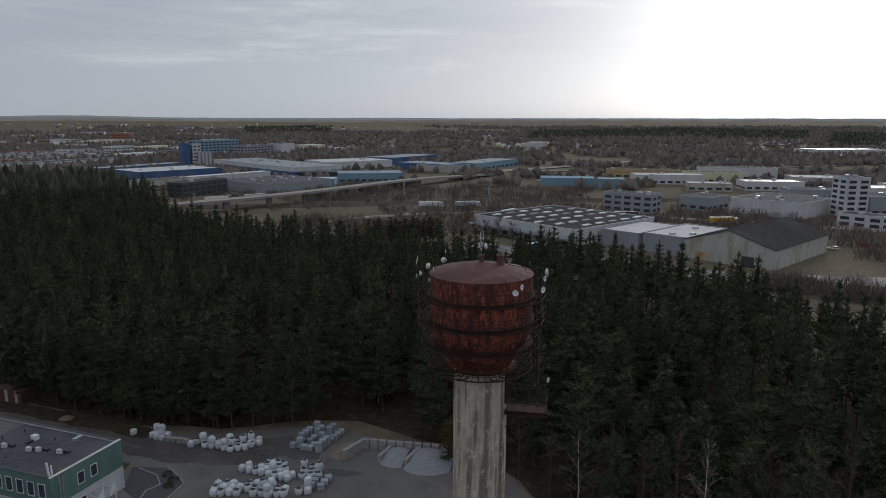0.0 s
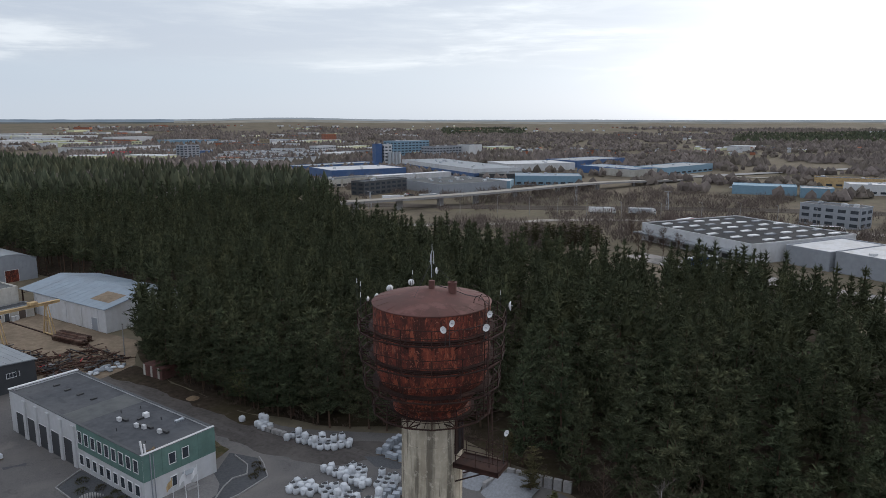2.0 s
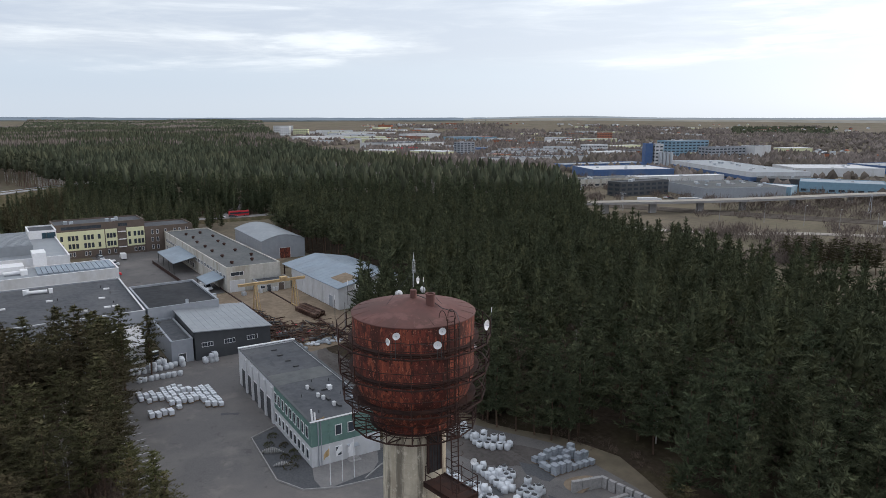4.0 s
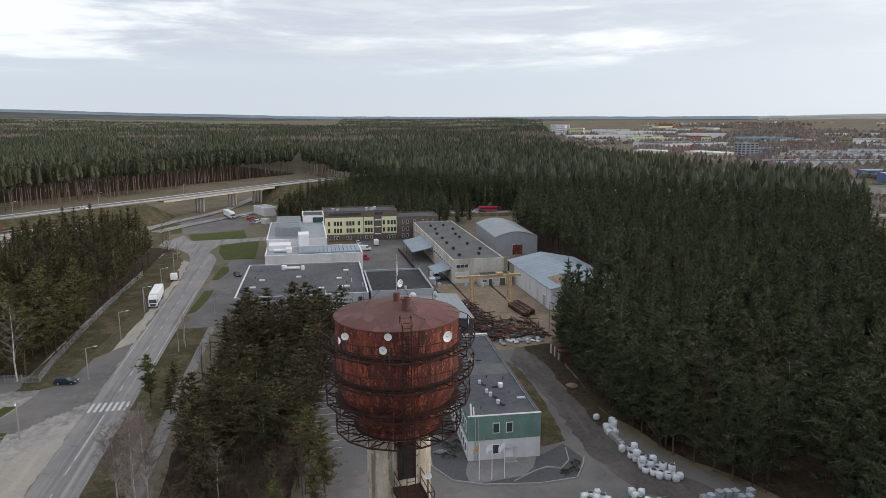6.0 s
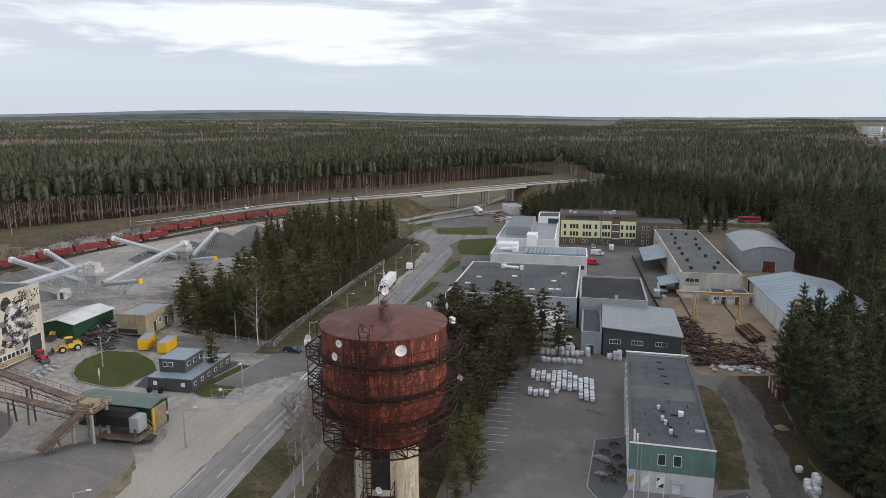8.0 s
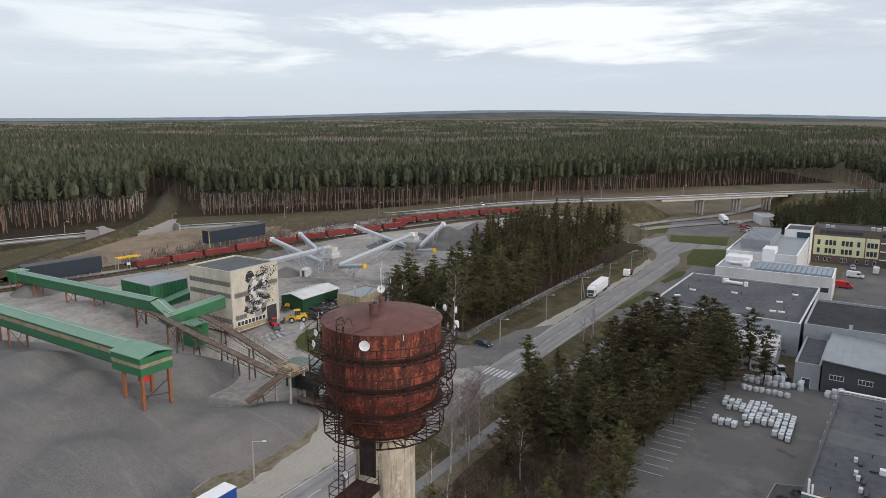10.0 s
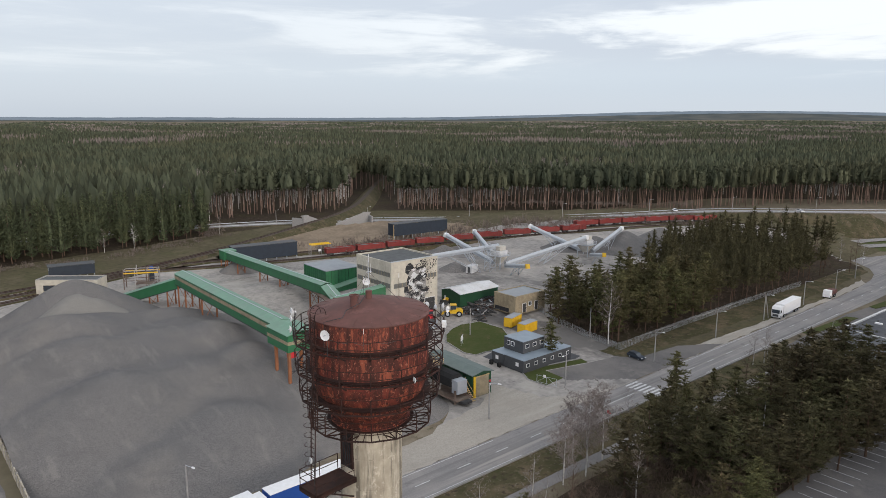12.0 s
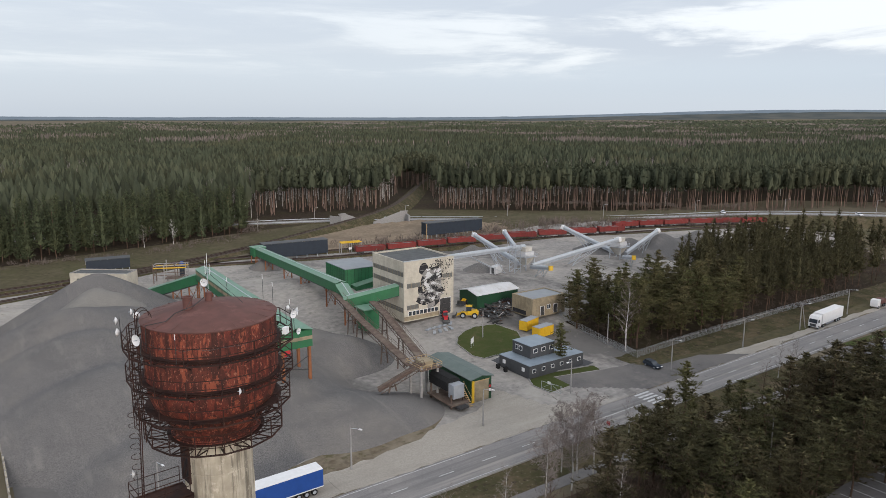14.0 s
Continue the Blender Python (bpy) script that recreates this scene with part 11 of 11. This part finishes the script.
for i in range(26):
    bare_tree(rg.uniform(-102, -60), rg.uniform(31, 37.5), rg.uniform(4, 7.5), "brown", rg.randrange(5))
for x, y, h in ((-305, -62, 9), (-292, -70, 8), (-318, 30, 12), (-236, -120, 7), (-200, -132, 6), (-112, -226, 10), (-100, -219, 9), (-60, -213, 10), (-72, -216, 11), (-228, -228, 8), (-320, -160, 12), (-345, 40, 10), (-420, -150, 15), (-470, -100, 15)):
    bare_tree(x, y, h, "birch" if h > 9 else "brown", rg.randrange(5))
# pale birches standing before the dark pines
r10 = random.Random(10)
for x, y, h in ((-16, 91, 13), (-11, 87.5, 14), (-7, 84.5, 15), (-3, 84, 17), (1, 82.5, 17), (5, 82, 19), (8, 80.5, 18), (12, 79.5, 20), (15, 80, 19), (19, 79, 21), (23, 80, 21)):
    bare_tree(x, y, 0.85 * h, "birch" if r10.random() < 0.4 else "brown", r10.choice((2, 3, 4)))
# leafless trees beside the logistics hall
for x, y in ((-63.7, 271), (-57.8, 270.1), (-52.1, 269.2), (-79.7, 300), (-69, 276)):
    bare_tree(x, y, r10.uniform(11, 14), "brown", r10.choice((5, 6)))
w = thing("willow_tree", "round yellow-green willow at the forest edge", "tree", P3(-84, 91.5, 0), 0)
t, c = bare_shapes(900, 8.5, 3.2, 30, 6, 2)
part("trunk", t, "bark", w, "", True)
part("branching", c, "twig_brown", w)
s = Shape()
r9 = random.Random(9)
for i in range(420):
    d = Vector((r9.gauss(0, 1), r9.gauss(0, 1), r9.gauss(0, 1))).normalized() * (r9.random() ** 0.4)
    tuft(s, Vector((d.x * 3.0, d.y * 3.0, 5.4 + d.z * 3.2)), d * 0.4, 0.34, r9, 3)
part("crown", s, "willow", w, "yellow-green catkins")

# joined leafless woods, too many to count
FINE = []
for i in range(4):
    r2 = random.Random(270 + i)
    c = Shape()
    for q in range(20):
        tuft(c, Vector((r2.gauss(0, 2.3), r2.gauss(0, 2.3), r2.uniform(0.3, 3.4))), Vector((0, 0, 1.2)), 2.3, r2, 3, 0.05)
    FINE.append((None, None, np.array(c.v), c.f))
BARE_FAR = []
for i in range(4):
    r2 = random.Random(370 + i)
    t, c = Shape().tube((0, 0, 0), (r2.uniform(-0.3, 0.3), 0, 10.5), 0.13, 0.03, 3, False), Shape()
    for q in range(16):
        f = r2.random()
        tuft(c, Vector((r2.gauss(0, 0.7), r2.gauss(0, 0.7), 5.5 + 5.0 * f)), Vector((0, 0, 1.6)), 1.7, r2, 2, 0.04)
    BARE_FAR.append((np.array(t.v), t.f, np.array(c.v), c.f))
spots = []


def built(x, y):
    """Whether a far building or its yard stands here."""
    for sx, sy, L, W, rz in SITES:
        c, sn = math.cos(radians(rz)), math.sin(radians(rz))
        dx, dy = x - sx, y - sy
        if abs(dx * c + dy * sn) < L / 2 + 7 and abs(dy * c - dx * sn) < W / 2 + 7:
            return True
    return False


for i in range(26000):
    r = 210 + 2500 * rg.random() ** 1.5
    yaw = rg.uniform(-30, 75)
    x, y = -r * math.sin(radians(yaw)), 40 + r * math.cos(radians(yaw))
    p = (x / K, y / K)
    if inside(p, F1) or inside(p, F2) or y < 215 * K:
        continue
    dens = noise.noise(Vector((x * 0.006, y * 0.006, 3.0))) + 0.5 * noise.noise(Vector((x * 0.02, y * 0.02, 8.0)))
    # the belts of scrub along the railway are the thickest
    belt_y = 330 + 0.42 * (p[0] + 172)
    thick = 0.45 * math.exp(-((p[1] - belt_y - 115) / 60) ** 2) + 0.3 * math.exp(-((p[1] - belt_y + 45) / 16) ** 2)
    if dens + thick < (0.03 if r < 1200 else -0.02):
        continue
    if -70 < p[0] < 140 and abs(p[1] - 262 + 0.1 * p[0]) < 22 or abs(p[1] - 378 - 0.42 * (p[0] + 172)) < 12:
        continue
    if built(x, y):
        continue
    spots.append((x, y, terrain(x, y), rg.uniform(3.5, 7.5) * (1 + r / 9000), rg.uniform(0, 6.28), rg.randrange(4)))
close = [q for q in spots if q[1] < 520 * K and math.hypot(q[0], q[1]) < 680 * K]
far_off = [(x, y, z, 1.25 * h, 0.62 * h) for x, y, z, h, a, k in spots if not (y < 520 * K and math.hypot(x, y) < 680 * K)]
stand("thicket", close, FINE, ("twig", "scrub_twig"), "grey-brown leafless thicket along the railway", 6.0, False)
crowns("scrubland", far_off, "bare_far", "brown leafless scrub and hedges between the works", 2, 5, 0.12)
stand("leafless_woods", [(K * x, K * y, 0, rg.uniform(17, 23), rg.uniform(0, 6.28), rg.randrange(4)) for x, y in birches], BARE_FAR, ("birch_bark", "twig"), "grey-brown leafless birches among the pines", 12.0)
brown, dark = [], []
for i in range(30000):
    r = 900 + 2500 * rg.random() ** 1.1
    yaw = rg.uniform(-36, 62)
    x, y = -r * math.sin(radians(yaw)), 40 + r * math.cos(radians(yaw))
    if inside((x / K, y / K), F2) or built(x, y):
        continue
    n = noise.noise(Vector((x * 0.0012, y * 0.0024, 15.0))) + 0.4 * noise.noise(Vector((x * 0.008, y * 0.008, 2.0)))
    pines = (1950 < r < 2700 and -11 < yaw < 10) or (1650 < r < 2600 and yaw < -12.5) or (2500 < r < 3200 and 26 < yaw < 33)
    if pines and n > -0.35:
        dark.append((x, y, terrain(x, y), rg.uniform(10, 14), rg.uniform(5, 9)))
    elif n > 0.02 + 0.04 * (r > 2000):
        brown.append((x, y, terrain(x, y), rg.uniform(6, 11) * (1 + r / 9000), rg.uniform(3.5, 6.5) * (1 + r / 5000)))
crowns("distant_woods", brown, "bare_far", "brown leafless bands of distant woodland", 1, 5, 0.1)
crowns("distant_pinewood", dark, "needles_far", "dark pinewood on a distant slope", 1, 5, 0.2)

# bushes along the railway and the edge of the far forest
spots = []
for line, n, wide, h0, h1 in (([(-130, -160), (-170, -158), (-215, -140), (-262, -118), (-300, -95)], 260, 6, 2.0, 5.5), ([(-226, -240), (-258, -214), (-292, -185), (-320, -155), (-350, -132)], 170, 4, 1.2, 3.0), ([(-10, -203), (-60, -199), (-105, -219), (-122, -262)], 130, 3, 1.0, 3.0)):
    for i in range(n):
        f = rg.random() * (len(line) - 1)
        a, b = line[int(f)], line[int(f) + 1]
        x, y = a[0] + (b[0] - a[0]) * (f % 1) + rg.gauss(0, wide), a[1] + (b[1] - a[1]) * (f % 1) + rg.gauss(0, wide)
        spots.append((K * x, K * y, K * quarry(x, y), rg.uniform(h0, h1), rg.uniform(0, 6.28), rg.randrange(4)))
stand("railway_bushes", spots, FINE, ("twig", "scrub_twig"), "brown leafless bushes along the railway", 6.0, False)

# undergrowth among the pines
spots = []
for poly, n, h0, h1 in ((COPSE, 900, 1.5, 4.5), (GROVE, 700, 1.2, 3.2)):
    xs, ys = [p[0] for p in poly], [p[1] for p in poly]
    for i in range(n):
        p = (rg.uniform(min(xs), max(xs)), rg.uniform(min(ys), max(ys)))
        if inside(p, poly) and math.hypot(p[0] + 211, p[1] + 64) > 14:
            spots.append((K * p[0], K * p[1], K * quarry(*p), rg.uniform(h0, h1), rg.uniform(0, 6.28), rg.randrange(4)))
for i in range(len(F1)):
    a, b = F1[i], F1[(i + 1) % len(F1)]
    if max(a[1], b[1]) < 135 and max(a[0], b[0]) < 80:
        for k in range(int(math.hypot(b[0] - a[0], b[1] - a[1]) * 1.2)):
            f = rg.random()
            x, y = a[0] + (b[0] - a[0]) * f + rg.gauss(0, 1.0), a[1] + (b[1] - a[1]) * f + 1.5 + rg.gauss(0, 1.0)
            spots.append((K * x, K * y, 0, rg.uniform(0.8, 2.6), rg.uniform(0, 6.28), rg.randrange(4)))
TWIGS = []
for i in range(4):
    r2 = random.Random(170 + i)
    c = Shape()
    for q in range(12):
        tuft(c, Vector((r2.gauss(0, 1.0), r2.gauss(0, 1.0), r2.uniform(0.5, 3.0))), Vector((0, 0, 1.1)), 2.4, r2, 3, 0.022)
    TWIGS.append((None, None, np.array(c.v), c.f))
stand("undergrowth", spots, TWIGS, ("twig", "twig_brown"), "brown leafless undergrowth beneath the trees", 6.0, False)

# dense dark clump by the junction
for x, y in ((-114, 268), (-108, 265), (-102, 264), (-96, 263), (-91, 265), (-86, 267), (-105, 270), (-98, 270), (-88, 274), (-111, 271), (-101, 267), (-94, 268), (-90, 270), (-84, 271)):
    one_pine(K * x, K * y, r10.uniform(10, 13), r10.uniform(0, 360), r10.choice((8, 9)), "dense dark pine in a clump by the junction", "junction pines", 1.7)
